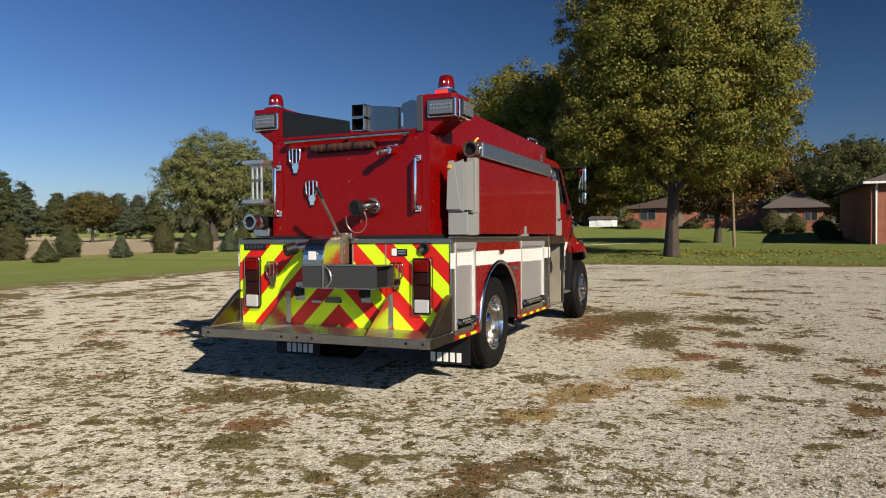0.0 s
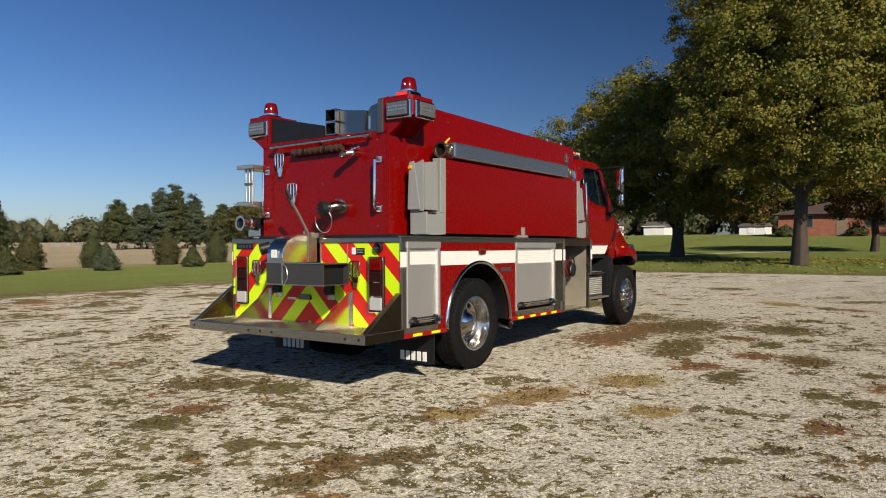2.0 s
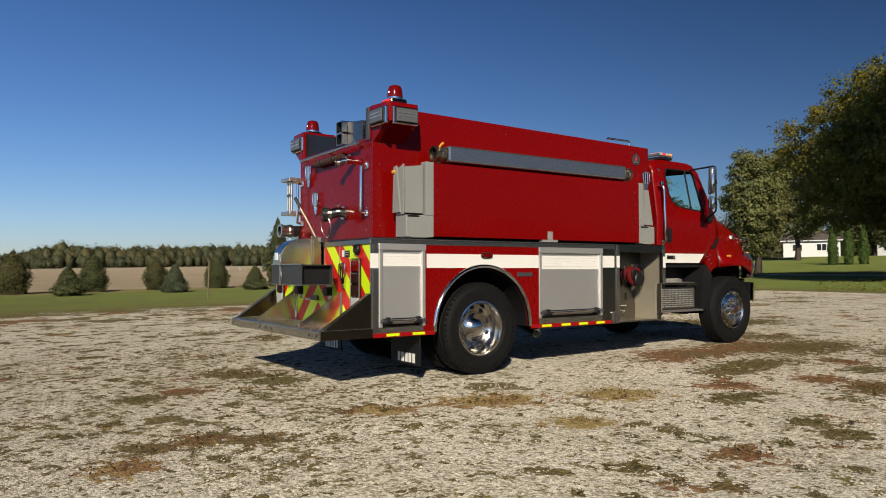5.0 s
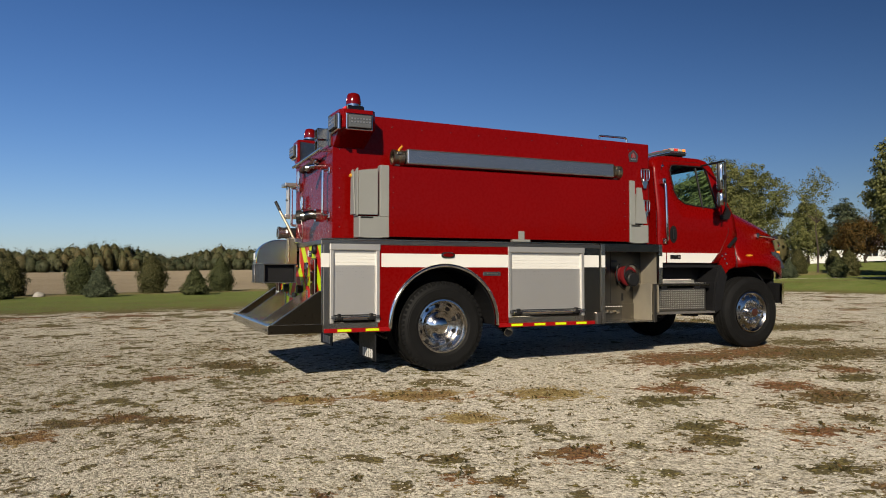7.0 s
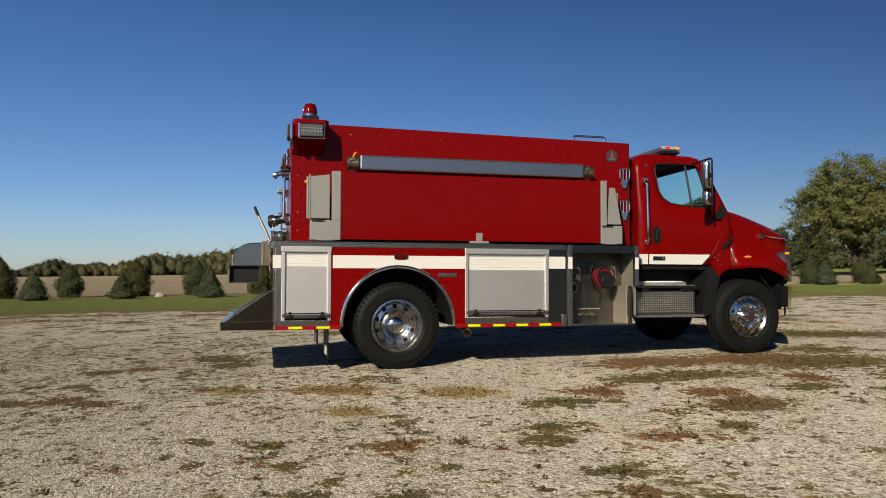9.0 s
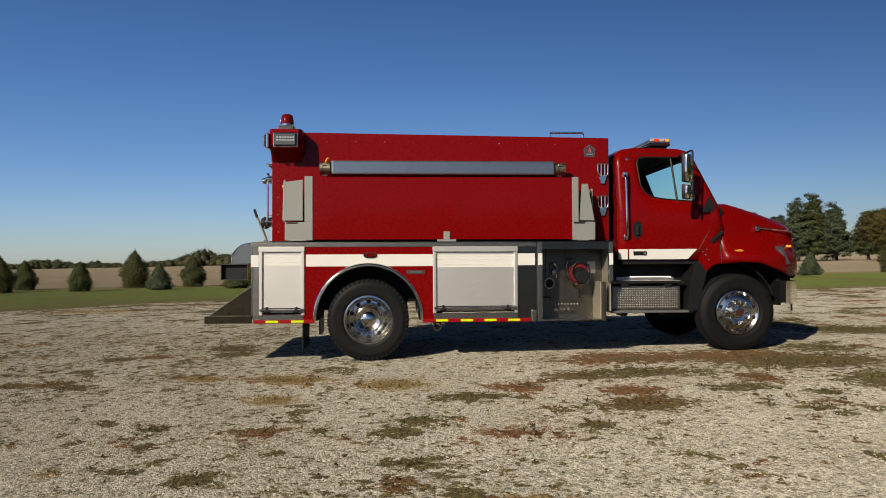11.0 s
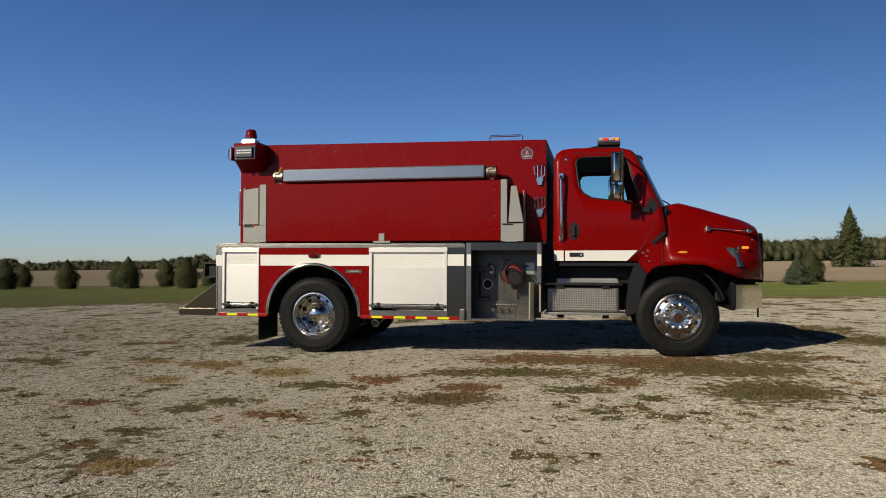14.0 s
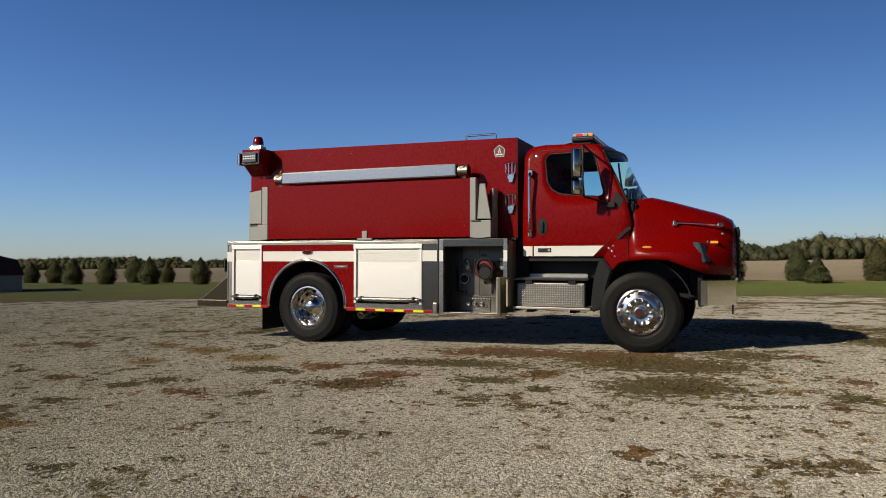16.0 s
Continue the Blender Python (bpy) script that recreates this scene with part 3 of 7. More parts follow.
# folded portable tank between its brackets
def side_rack(side):
    r = empty("portable_tank_rack", (0, 0, 0), truck, "red cover panel for a folded portable tank between grey brackets")
    x0, x1 = side * (TX + 0.02), side * S
    part("cover_panel", box((side * (S - 0.025), -0.715, 1.545), (side * (S + 0.004), 2.565, 2.335), 0.004), RED, r, "long glossy red panel")
    part("folded_tank", box((x0, -0.70, 1.56), (side * (S - 0.03), 2.55, 2.30), 0.03), RED_DARK, r)
    for k in range(4):
        for y in (-0.67, 2.49):
            part("rivet", lathe([(0, 0.008), (side * 0.004, 0.006), (side * 0.006, 0.001)], (side * (S + 0.004), y, 1.70 + 0.17 * k), 8), BRIGHT, r)
    for y0, y1, o in ((-1.067, -0.72, 1), (2.57, 2.865, -1)):
        b = empty("bracket", (0, 0, 0), r, "folded grey metal bracket")
        post = (-0.822, -0.72) if o == 1 else (2.57, 2.652)
        xb = side * (TX + 0.11) if o == 1 else x0
        part("lower_box", box((xb, y0, 1.535), (side * (S + 0.012), y1, 1.765), 0.006), GREY, b)
        part("post", box((side * (S - 0.09), post[0], 1.765), (side * (S + 0.014), post[1], 2.34), 0.006), GREY, b)
        part("back_post", box((xb, y0 if o == 1 else y1 - 0.02, 1.765), (side * (S - 0.10), (y0 + 0.02) if o == 1 else y1, 2.20), 0.004), GREY, b)
        if o == 1:
            wing = [(-1.064, 1.785), (-0.845, 1.785), (-0.845, 2.30), (-1.064, 2.27)]
        else:
            wing = [(2.668, 1.785), (2.862, 1.785), (2.775, 2.255), (2.700, 2.255)]
        part("wing_plate", prism(wing, "x", side * (S - 0.03), side * (S - 0.005), 0.004), GREY, b)
        if o == 1:
            rear = [(TX + 0.15, 1.77), (S - 0.02, 1.77), (S - 0.02, 2.30), (TX + 0.20, 2.27), (TX + 0.15, 2.27)]
            part("rear_wing", prism([(side * a, z) for a, z in rear], "y", -1.085, -1.066, 0.004), GREY, b)
            lean = [(TX + 0.105, 1.79), (S - 0.045, 1.79), (TX + 0.185, 2.29), (TX + 0.125, 2.28)]
            part("leaning_plate", prism([(side * a, z) for a, z in lean], "y", -1.105, -1.088, 0.003), GREY, b)
            part("marker", cyl((side * (TX + 0.145), -1.104, 2.225), (side * (TX + 0.145), -1.128, 2.225), 0.024, 0.018, 14), ORANGE, b, "round amber marker", True)
        part("foot", box((xb, y0 + 0.05, 1.528), (side * (S + 0.02), y1 - 0.08, 1.545), 0.003), GREY, b)
        part("latch", box((side * (S - 0.02), y0 + 0.02, 1.745), (side * (S + 0.02), y0 + 0.16, 1.762), 0.003), BLACK, b)
    # suction hose in its trough along the top
    h = empty("hard_suction_hose", (0, 0, 0), r, "suction hose in a grey steel tube with brass couplings")
    xc = side * (S - 0.12)
    part("cover", box((side * (S - 0.22), -0.494, 2.37), (side * (S - 0.02), 2.354, 2.548), 0.02), BLUEGREY, h, "grey steel square tube")
    part("hose", cyl((xc, -0.60, 2.455), (xc, 2.45, 2.455), 0.075, seg=20), BLACK, h, "", True)
    for y0, y1 in ((-0.64, -0.51), (2.37, 2.50)):
        part("coupling", lathe([(y0, 0.066), (y0, 0.088), (y0 + 0.03, 0.088), (y0 + 0.035, 0.078), (y0 + 0.075, 0.078), (y0 + 0.08, 0.086), (y1, 0.086), (y1, 0.07)], (xc, 0, 2.455), 24, axis="y"), BRASS, h, "dull brass coupling")
        for k in range(3):
            t = 0.5 + 2.1 * k
            part("lug", box((xc + 0.085 * math.cos(t) - 0.015, y0 + 0.03, 2.455 + 0.085 * math.sin(t) - 0.015), (xc + 0.085 * math.cos(t) + 0.015, y0 + 0.09, 2.455 + 0.085 * math.sin(t) + 0.015), 0.004), BRASS, h)
    part("strap", pipe([(xc + 0.02, -0.57, 2.53), (xc + 0.04, -0.55, 2.565), (xc + 0.055, -0.535, 2.58)], 0.014, 8), ORANGE, h, "yellow strap end")
    return r


side_rack(1)
part("upper_hose_rack", box((-S, -0.7, 2.33), (-TX, 2.5, 2.36), 0.004), ALU, truck)

# stowage on the far side: ladder rack and hose end
lad = empty("ladder", (0, 0, 0), truck, "aluminium ladder stowed on edge beside the tank")
for z in (1.93, 2.36):
    part("side_rail", box((-1.26, -1.42, z - 0.035), (-0.98, 1.9, z + 0.01), 0.006), ALU, lad)
for k in range(9):
    for xx in (-1.16, -1.10, -1.04):
        part("rung", cyl((xx, -1.36 + k * 0.38, 1.93), (xx, -1.36 + k * 0.38, 2.36), 0.014, seg=10), ALU, lad, "", True)
part("tie", box((-1.17, -1.38, 2.135), (-1.03, -1.345, 2.165), 0.006), BRASS, lad, "brown strap")
hose = empty("far_suction_hose", (0, 0, 0), truck, "suction hose end with a brass coupling")
part("coupling", lathe([(-1.50, 0.06), (-1.50, 0.085), (-1.46, 0.085), (-1.45, 0.075), (-1.40, 0.075), (-1.38, 0.085), (-1.34, 0.085)], (-1.10, 0, 1.69), 24, axis="y"), STAINLESS, hose)
part("hose", cyl((-1.10, -1.47, 1.69), (-1.10, 1.8, 1.69), 0.07, seg=18), BLACK, hose, "", True)
part("cradle", box((-1.2, -1.3, 1.53), (-0.99, -1.2, 1.63), 0.01), STAINLESS, hose)

# ---- rear of the body ----
RY = -1.47
rear = empty("rear_panel", (0, 0, 0), truck, "rear wall with lime and red chevron sheeting")
part("backing", box((-S + 0.06, RY + 0.012, 0.58), (-0.44, RY + 0.05, DECK - 0.05)), STAIN_DARK, rear)
part("backing", box((0.17, RY + 0.012, 0.58), (S - 0.06, RY + 0.05, DECK - 0.05)), STAIN_DARK, rear)
part("backing", box((-0.44, RY + 0.012, 0.58), (0.17, RY + 0.05, 1.20)), STAIN_DARK, rear)
part("outlet_recess", box((-0.44, RY + 0.30, 1.15), (0.17, RY + 0.32, DECK - 0.05)), BLACK, rear)
PANELS = (((-S + 0.005, 0.58), (-0.50, DECK - 0.052)), ((-0.50, 0.58), (-0.44, DECK - 0.052)), ((-0.44, 0.58), (0.17, 1.20)), ((0.17, 0.58), (0.55, DECK - 0.052)), ((0.555, 0.58), (S - 0.005, DECK - 0.052)))
for lo, hi in PANELS:
    rect = [(lo[0], lo[1]), (hi[0], lo[1]), (hi[0], hi[1]), (lo[0], hi[1])]
    for side in (1, -1):
        half = clip_poly(rect, lambda p: p[0] * side)
        if len(half) < 3:
            continue
        for k in range(-1, 12):
            u0 = 0.412 + 0.208 * k
            piece = clip_poly(clip_poly(half, lambda p: p[0] * side + p[1] - u0), lambda p: u0 + 0.208 - p[0] * side - p[1])
            if len(piece) >= 3 and abs(sum(a[0] * b[1] - b[0] * a[1] for a, b in zip(piece, piece[1:] + piece[:1]))) > 2e-4:
                part("chevron_stripe", prism(piece, "y", RY, RY + 0.012), LIME if k % 2 == 0 else CHEVRED, rear)
part("top_trim", box((-S, RY - 0.012, DECK - 0.052), (S, RY + 0.01, DECK - 0.003), 0.004), STAIN_MID, rear)
part("panel_seam", box((0.548, RY - 0.004, 1.21), (0.557, RY + 0.002, DECK - 0.052)), ALU, rear)
part("panel_edge", box((0.165, RY - 0.008, 1.2), (0.18, RY + 0.03, DECK - 0.052)), ALU, rear)
for side in (1, -1):
    part("corner_trim", box((side * (S - 0.012), RY - 0.012, 0.56), (side * (S + 0.004), RY + 0.01, DECK - 0.05), 0.003), STAINLESS, rear)


def tail_lamp(x):
    t = empty("tail_lamp", (x, RY, 0), rear, "stack of four rear lamps in a dark bezel")
    part("bezel", box((-0.095, -0.022, 0.755), (0.095, 0.002, 1.30), 0.012), SMOKED, t)
    for z0, z1, m, n in ((1.17, 1.29, RED_LENS, "brake_lamp"), (1.045, 1.16, SMOKED, "turn_lamp"), (0.905, 1.035, SMOKED, "marker_lamp"), (0.77, 0.90, WHITE_LENS, "reverse_lamp")):
        part(n, box((-0.078, -0.04, z0), (0.078, -0.015, z1), 0.014), m, t, "clear lens" if m is WHITE_LENS else "dark red lens")
    part("lamp_guard", pipe(bent([(-0.098, -0.03, 0.752), (-0.098, -0.03, 1.304), (0.098, -0.03, 1.304), (0.098, -0.03, 0.752), (-0.098, -0.03, 0.752)], 0.03), 0.005, 6), STAIN_MID, t, "thin steel guard")
    part("bracket_rod", pipe(bent([(0.085, 0, 1.31), (0.12, -0.03, 1.31), (0.12, -0.03, 0.79), (0.085, 0, 0.79)], 0.02), 0.005, 6), BLACK, t)


tail_lamp(-1.075)
tail_lamp(0.955)
for x in (-0.80, 0.685):
    folding_step(pose(x, RY - 0.006, 1.13), rear)
sign = part("maker_plate", box((-1.19, RY - 0.010, 1.385), (-0.90, RY - 0.001, 1.45), 0.003), BLACK, rear, "dark name plate")
for k in range(5):
    part("bar", box((-1.165 + 0.05 * k, RY - 0.013, 1.40), (-1.130 + 0.05 * k, RY - 0.009, 1.436)), STAIN_DARK, sign)
sign = part("sticker", box((0.615, RY - 0.006, 1.325), (0.79, RY - 0.001, 1.395), 0.002), BLACK, rear, "black and white sticker")
part("symbol", box((0.62, RY - 0.009, 1.33), (0.675, RY - 0.005, 1.40)), WHITE, sign)
for k in range(2):
    part("bar", box((0.69, RY - 0.009, 1.345 + 0.025 * k), (0.775, RY - 0.005, 1.357 + 0.025 * k)), ALU, sign)
part("camera_port", lathe([(0, 0.05), (-0.02, 0.055), (-0.04, 0.045), (-0.03, 0.03), (-0.01, 0.001)], (0.98, RY, 1.40), 20, axis="y"), BLACK, rear, "round black port")
for x in (-0.46, 0.33):
    k = empty("door_knob", (x, RY, 0.95), rear, "black rubber bumper")
    part("plate", box((-0.06, -0.008, -0.10), (0.05, 0, 0.10), 0.004), STAINLESS, k)
    part("roller", cyl((-0.005, -0.01, 0), (-0.005, -0.07, 0), 0.05, seg=18), BLACK, k, "", True)
part("licence_light", prism([(-0.16, 0.84), (0.05, 0.84), (0.03, 0.90), (-0.14, 0.90)], "y", RY - 0.03, RY, 0.008), STAIN_DARK, rear, "small steel lamp hood")
part("small_hook", box((-0.31, RY - 0.03, 0.835), (-0.20, RY, 0.86), 0.004), ALU, rear)

# swivelling dump chute
chute = empty("dump_chute", (0, 0, 0), truck, "swivelling steel dump chute folded across the rear")
bm = bmesh.new()
for lo, hi in (((-0.09, -1.99, 1.03), (0.72, -1.98, 1.245)), ((-0.09, -1.645, 1.03), (0.72, -1.635, 1.245)), ((-0.09, -1.98, 1.03), (0.72, -1.645, 1.04)), ((-0.09, -1.98, 1.03), (-0.08, -1.645, 1.235)), ((-0.09, -1.98, 1.235), (0.72, -1.645, 1.245))):
    box(lo, hi, 0, bm)
part("duct", bm, surface("grey_duct_paint", (0.055, 0.053, 0.05), 0.45, 0.3, 0, 0.08, 3, 40), chute, "open-ended grey duct")
# black plug stands in for the dark inside of the open duct
part("duct_shade_plug", box((-0.07, -1.975, 1.045), (0.66, -1.65, 1.23)), BLACK, chute)
for z in (1.025, 1.243):
    part("flange", box((-0.10, -1.998, z), (0.725, -1.985, z + 0.012)), STAINLESS, chute)
part("hinge_strap", box((0.135, -2.0, 1.02), (0.16, -1.988, 1.255), 0.003), STAINLESS, chute)
part("chain", pipe(bent([(0.165, -2.0, 1.24), (0.24, -2.02, 1.20), (0.26, -2.02, 1.10), (0.18, -2.0, 1.03)], 0.06), 0.006, 6), ALU, chute)
arc = [(-1.50, 1.25), (-1.98, 1.25)] + [(-1.98 + 0.26 - 0.26 * math.cos(t), 1.30 + 0.235 * math.sin(t)) for t in [k * math.pi / 16 for k in range(9)]] + [(-1.50, 1.535)]
part("elbow", prism(arc, "x", -0.09, 0.13, 0.0), STAINLESS, chute, "polished rounded hood")
part("elbow_edge", pipe([(0.135, y, z) for y, z in arc[1:]], 0.007, 6), BRIGHT, chute)
part("notice", box((-0.02, -1.988, 1.30), (0.06, -1.982, 1.38)), WHITE, chute, "white notice")
# brass colour paints the yellow chevron reflection onto the steel side wall
part("reflection_plate", box((0.13, -1.62, 1.25), (0.145, -1.50, 1.56), 0.003), BRASS, chute)
part("gate_frame", box((-0.42, -1.52, 1.21), (0.16, -1.49, 1.24), 0.003), STAINLESS, chute)
part("gate_column", box((-0.005, -1.56, 1.25), (0.03, -1.50, 1.58), 0.004), STAINLESS, chute)
for k in range(4):
    part("hinge_knuckle", cyl((0.15, -1.60, 1.28 + 0.07 * k), (0.15, -1.60, 1.325 + 0.07 * k), 0.012, seg=8), BRASS, chute)
lever = empty("release_lever", (0, 0, 0), chute, "long steel lever with a black grip")
part("arm", pipe([(0.03, -1.50, 1.53), (-0.02, -1.58, 1.72), (-0.08, -1.68, 1.93)], 0.016, 8), BRASS, lever, "", True)
part("grip", pipe([(-0.06, -1.67, 1.91), (-0.10, -1.715, 2.02)], 0.019, 8), BLACK, lever, "", True)
part("fork", box((0.05, -1.54, 1.50), (0.20, -1.44, 1.56), 0.008), STAINLESS, lever)
cap = empty("side_intake", (-0.34, RY + 0.02, 1.40), chute, "black capped pipe on a chrome elbow")
part("pipe", pipe(bent([(0.06, 0.08, 0.03), (0.02, -0.12, 0.03), (-0.06, -0.24, 0.0)], 0.08), 0.045, 14), BRIGHT, cap, "", True)
part("cap", cyl((-0.05, -0.22, 0.01), (-0.11, -0.31, -0.02), 0.062, seg=18), BLACK, cap, "", True)

# rear step with its gussets
step = empty("rear_step", (0, 0, 0), truck, "wide stainless steel tailboard")
part("tread", box((-S - 0.03, -2.04, 0.575), (S + 0.03, -1.47, 0.595), 0.004), STAINLESS, step)
part("fascia", box((-S - 0.03, -2.05, 0.505), (S + 0.03, -2.02, 0.597), 0.006), STAINLESS, step)
for side in (1, -1):
    part("end_plate", box((side * (S + 0.01), -2.04, 0.505), (side * (S + 0.032), -1.47, 0.597), 0.003), TAIL_STEEL, step)
    part("edge_strip", box((side * (S - 0.02), -2.03, 0.597), (side * (S + 0.034), -1.475, 0.603), 0.002), BRIGHT, step)
    part("gusset_flange", prism([(-2.0, 0.603), (-1.50, 0.951), (-1.478, 0.951), (-1.478, 0.945), (-1.50, 0.943), (-1.99, 0.600)], "x", side * (S - 0.045), side * (S + 0.008)), STAIN_MID, step, "folded steel flange")
for x in (-S + 0.0, -0.62, 0.60, S - 0.0):
    part("gusset", prism([(-2.0, 0.597), (-1.478, 0.597), (-1.478, 0.945), (-1.50, 0.945)], "x", x - 0.006, x + 0.006), TAIL_STEEL if abs(x) > 1 else STAINLESS, step, "triangular steel gusset")
for x in (-0.62, 0.60):
    part("gusset_hinge", box((x - 0.012, -1.485, 0.61), (x + 0.035, -1.472, 0.95), 0.004), STAINLESS, step)
part("gusset_hinge", box((-S + 0.02, -1.485, 0.58), (-S + 0.05, -1.472, 0.86), 0.004), STAINLESS, step)
for x in (-1.2, -0.30, -0.12, 0.05, 1.05, 1.22):
    part("bolt_hole", cyl((x, -2.053, 0.55), (x, -2.049, 0.55), 0.014, seg=12), BLACK, step)
TREAD_DOTS = bmesh.new()
for a in range(56):
    for b in range(11):
        x, y = -1.22 + a * 0.0445, -1.98 + b * 0.046 + (0.02 if a % 2 else 0)
        lathe([(0.595, 0.012), (0.599, 0.009), (0.6, 0.001)], (x, y, 0), 6, TREAD_DOTS, "z")
tagged(part("tread_pattern", TREAD_DOTS, STAINLESS, step, "raised anti-slip dots"), kind="stuff")

# mud flaps with lettering
for side in (1, -1):
    f = empty("mud_flap", (side * 0.92, -0.85, 0), truck, "black rubber mud flap with white letters")
    part("flap", box((-0.31, -0.008, 0.165), (0.29, 0.008, 0.62), 0.004), BLACK, f)
    for k in range(5):
        x = -0.16 + k * 0.075
        part("letter_bar", box((x, -0.012, 0.19), (x + 0.054, -0.007, 0.29), 0.004), WHITE, f, "white block letter")
    part("hanger", box((-0.31, -0.02, 0.58), (0.31, 0.02, 0.66), 0.005), STAIN_DARK, f)
part("exhaust_pipe", pipe(bent([(0.5, 0.9, 0.62), (0.9, 0.86, 0.5), (1.16, 0.84, 0.43)], 0.1), 0.055, 16), STAINLESS, truck, "steel tailpipe", True)
part("exhaust_mouth", cyl((1.16, 0.84, 0.43), (1.165, 0.84, 0.4295), 0.046, seg=16), BLACK, truck)


# ---- wheels ----
def tyre_mesh(width, r, side, lugs=True):
    w = width / 2
    prof = [(-w * 0.55, r * 0.56), (-w * 0.9, r * 0.60), (-w, r * 0.76), (-w * 0.93, r * 0.90), (-w * 0.80, r * 0.975), (-w * 0.62, r), (-w * 0.45, r * 1.0), (-w * 0.42, r * 0.985), (-w * 0.36, r * 0.985), (-w * 0.33, r), (-w * 0.05, r), (-w * 0.02, r * 0.985), (w * 0.02, r * 0.985), (w * 0.05, r), (w * 0.33, r), (w * 0.36, r * 0.985), (w * 0.42, r * 0.985), (w * 0.45, r), (w * 0.62, r), (w * 0.80, r * 0.975), (w * 0.93, r * 0.90), (w * 0.965, r * 0.865), (w * 0.975, r * 0.86), (w * 0.965, r * 0.85), (w * 0.985, r * 0.83), (w * 0.995, r * 0.825), (w * 0.985, r * 0.815), (w, r * 0.76), (w * 0.965, r * 0.665), (w * 0.98, r * 0.66), (w * 0.95, r * 0.645), (w * 0.9, r * 0.60), (w * 0.55, r * 0.56)]
    return lathe(prof, (0, 0, 0), 64)


def wheel(x, y, z, side, r, deep, lugs=False, flip=False):
    """A road wheel whose face looks along +x in its own space."""
    w = empty("wheel", (0, 0, 0), truck, "black truck tyre on a polished steel rim")
    w.matrix_basis = pose(x, y, z, 0, 0, 0 if side > 0 else 180)
    part("tyre", tyre_mesh(0.28, r, 1), RUBBER, w, "black rubber tyre", True)
    if lugs:
        bm = bmesh.new()
        n = 52
        for k in range(n):
            t = 2 * math.pi * k / n
            for s in (1, -1):
                tt = t + (math.pi / n if s < 0 else 0)
                m = Matrix.Rotation(tt, 4, "X")
                for p0, p1 in (((s * 0.085, -0.022, r - 0.012), (s * 0.118, 0.022, r + 0.001)), ((s * 0.112, -0.017, r - 0.040), (s * 0.127, 0.017, r - 0.012))):
                    before = len(bm.verts)
                    box([min(a, b) for a, b in zip(p0, p1)], [max(a, b) for a, b in zip(p0, p1)], 0, bm)
                    bm.verts.ensure_lookup_table()
                    bmesh.ops.transform(bm, matrix=m, verts=bm.verts[before:])
        tagged(part("tread_pattern", bm, RUBBER, w, "blocky rubber tread"), kind="stuff")
    rr = r * (0.59 if deep else 0.56)
    if deep:
        prof = [(0.10, rr * 1.0), (0.125, rr * 1.02), (0.128, rr * 0.96), (0.10, rr * 0.92), (0.03, rr * 0.90), (-0.03, rr * 0.86), (-0.05, rr * 0.78), (-0.045, rr * 0.60), (-0.02, rr * 0.50), (-0.005, rr * 0.46), (0.0, 0.001)]
        hubp = [(-0.035, 0.185), (-0.01, 0.18), (0.015, 0.165), (0.03, 0.13), (0.06, 0.105), (0.08, 0.07), (0.088, 0.03), (0.09, 0.001)]
        nut_x, nut_r, hole_x, hole_r = 0.005, rr * 0.56, -0.048, rr * 0.755
    else:
        prof = [(0.10, rr * 1.0), (0.125, rr * 1.02), (0.13, rr * 0.97), (0.12, rr * 0.93), (0.105, rr * 0.86), (0.115, rr * 0.76), (0.128, rr * 0.66), (0.13, rr * 0.60), (0.118, rr * 0.54), (0.115, 0.001)]
        hubp = [(0.11, 0.080), (0.155, 0.076), (0.175, 0.066), (0.18, 0.05), (0.18, 0.001)]
        nut_x, nut_r, hole_x, hole_r = 0.122, rr * 0.50, 0.109, rr * 0.79
    rim = part("rim", lathe(prof, (0, 0, 0), 56), RIM, w, "polished steel rim", True)
    part("rim_back", lathe([(-0.12, rr), (-0.12, rr * 0.9), (-0.08, 0.001)], (0, 0, 0), 32), BLACK, w)
    for k in range(10):
        t = 2 * math.pi * (k + 0.5) / 10
        part("hand_hole", cyl((hole_x - 0.01, hole_r * math.cos(t), hole_r * math.sin(t)), (hole_x + 0.007, hole_r * math.cos(t), hole_r * math.sin(t)), 0.027, seg=14), BLACK, rim)
        t = 2 * math.pi * k / 10
        if deep:
            continue
        part("nut_seat", cyl((nut_x - 0.012, nut_r * math.cos(t), nut_r * math.sin(t)), (nut_x + 0.003, nut_r * math.cos(t), nut_r * math.sin(t)), 0.033, seg=16), CHARCOAL, rim)
        part("lug_nut", lathe([(nut_x, 0.027), (nut_x + 0.006, 0.027), (nut_x + 0.008, 0.023), (nut_x + 0.035, 0.022), (nut_x + 0.05, 0.016), (nut_x + 0.056, 0.001)], (0, nut_r * math.cos(t), nut_r * math.sin(t)), 8), BRIGHT, rim, "", True)
    part("hub", lathe(hubp, (0, 0, 0), 28), BRIGHT if deep else RIM, rim, "chrome hub cover", True)
    if not deep:
        part("hub_oil_cap", cyl((0.175, 0, 0), (0.188, 0, 0), 0.052, seg=20), surface("brown_hub_cap", (0.05, 0.02, 0.015), 0.3), rim)
    return w


RW, FW = 0.53, 0.588
for side in (1, -1):
    wheel(side * 1.075, -0.035, RW, side, 0.515, True, True)
    wheel(side * 0.76, -0.035, RW, -side, 0.515, True, True)
    wheel(side * 1.03, 4.775, FW, side, 0.503, False)

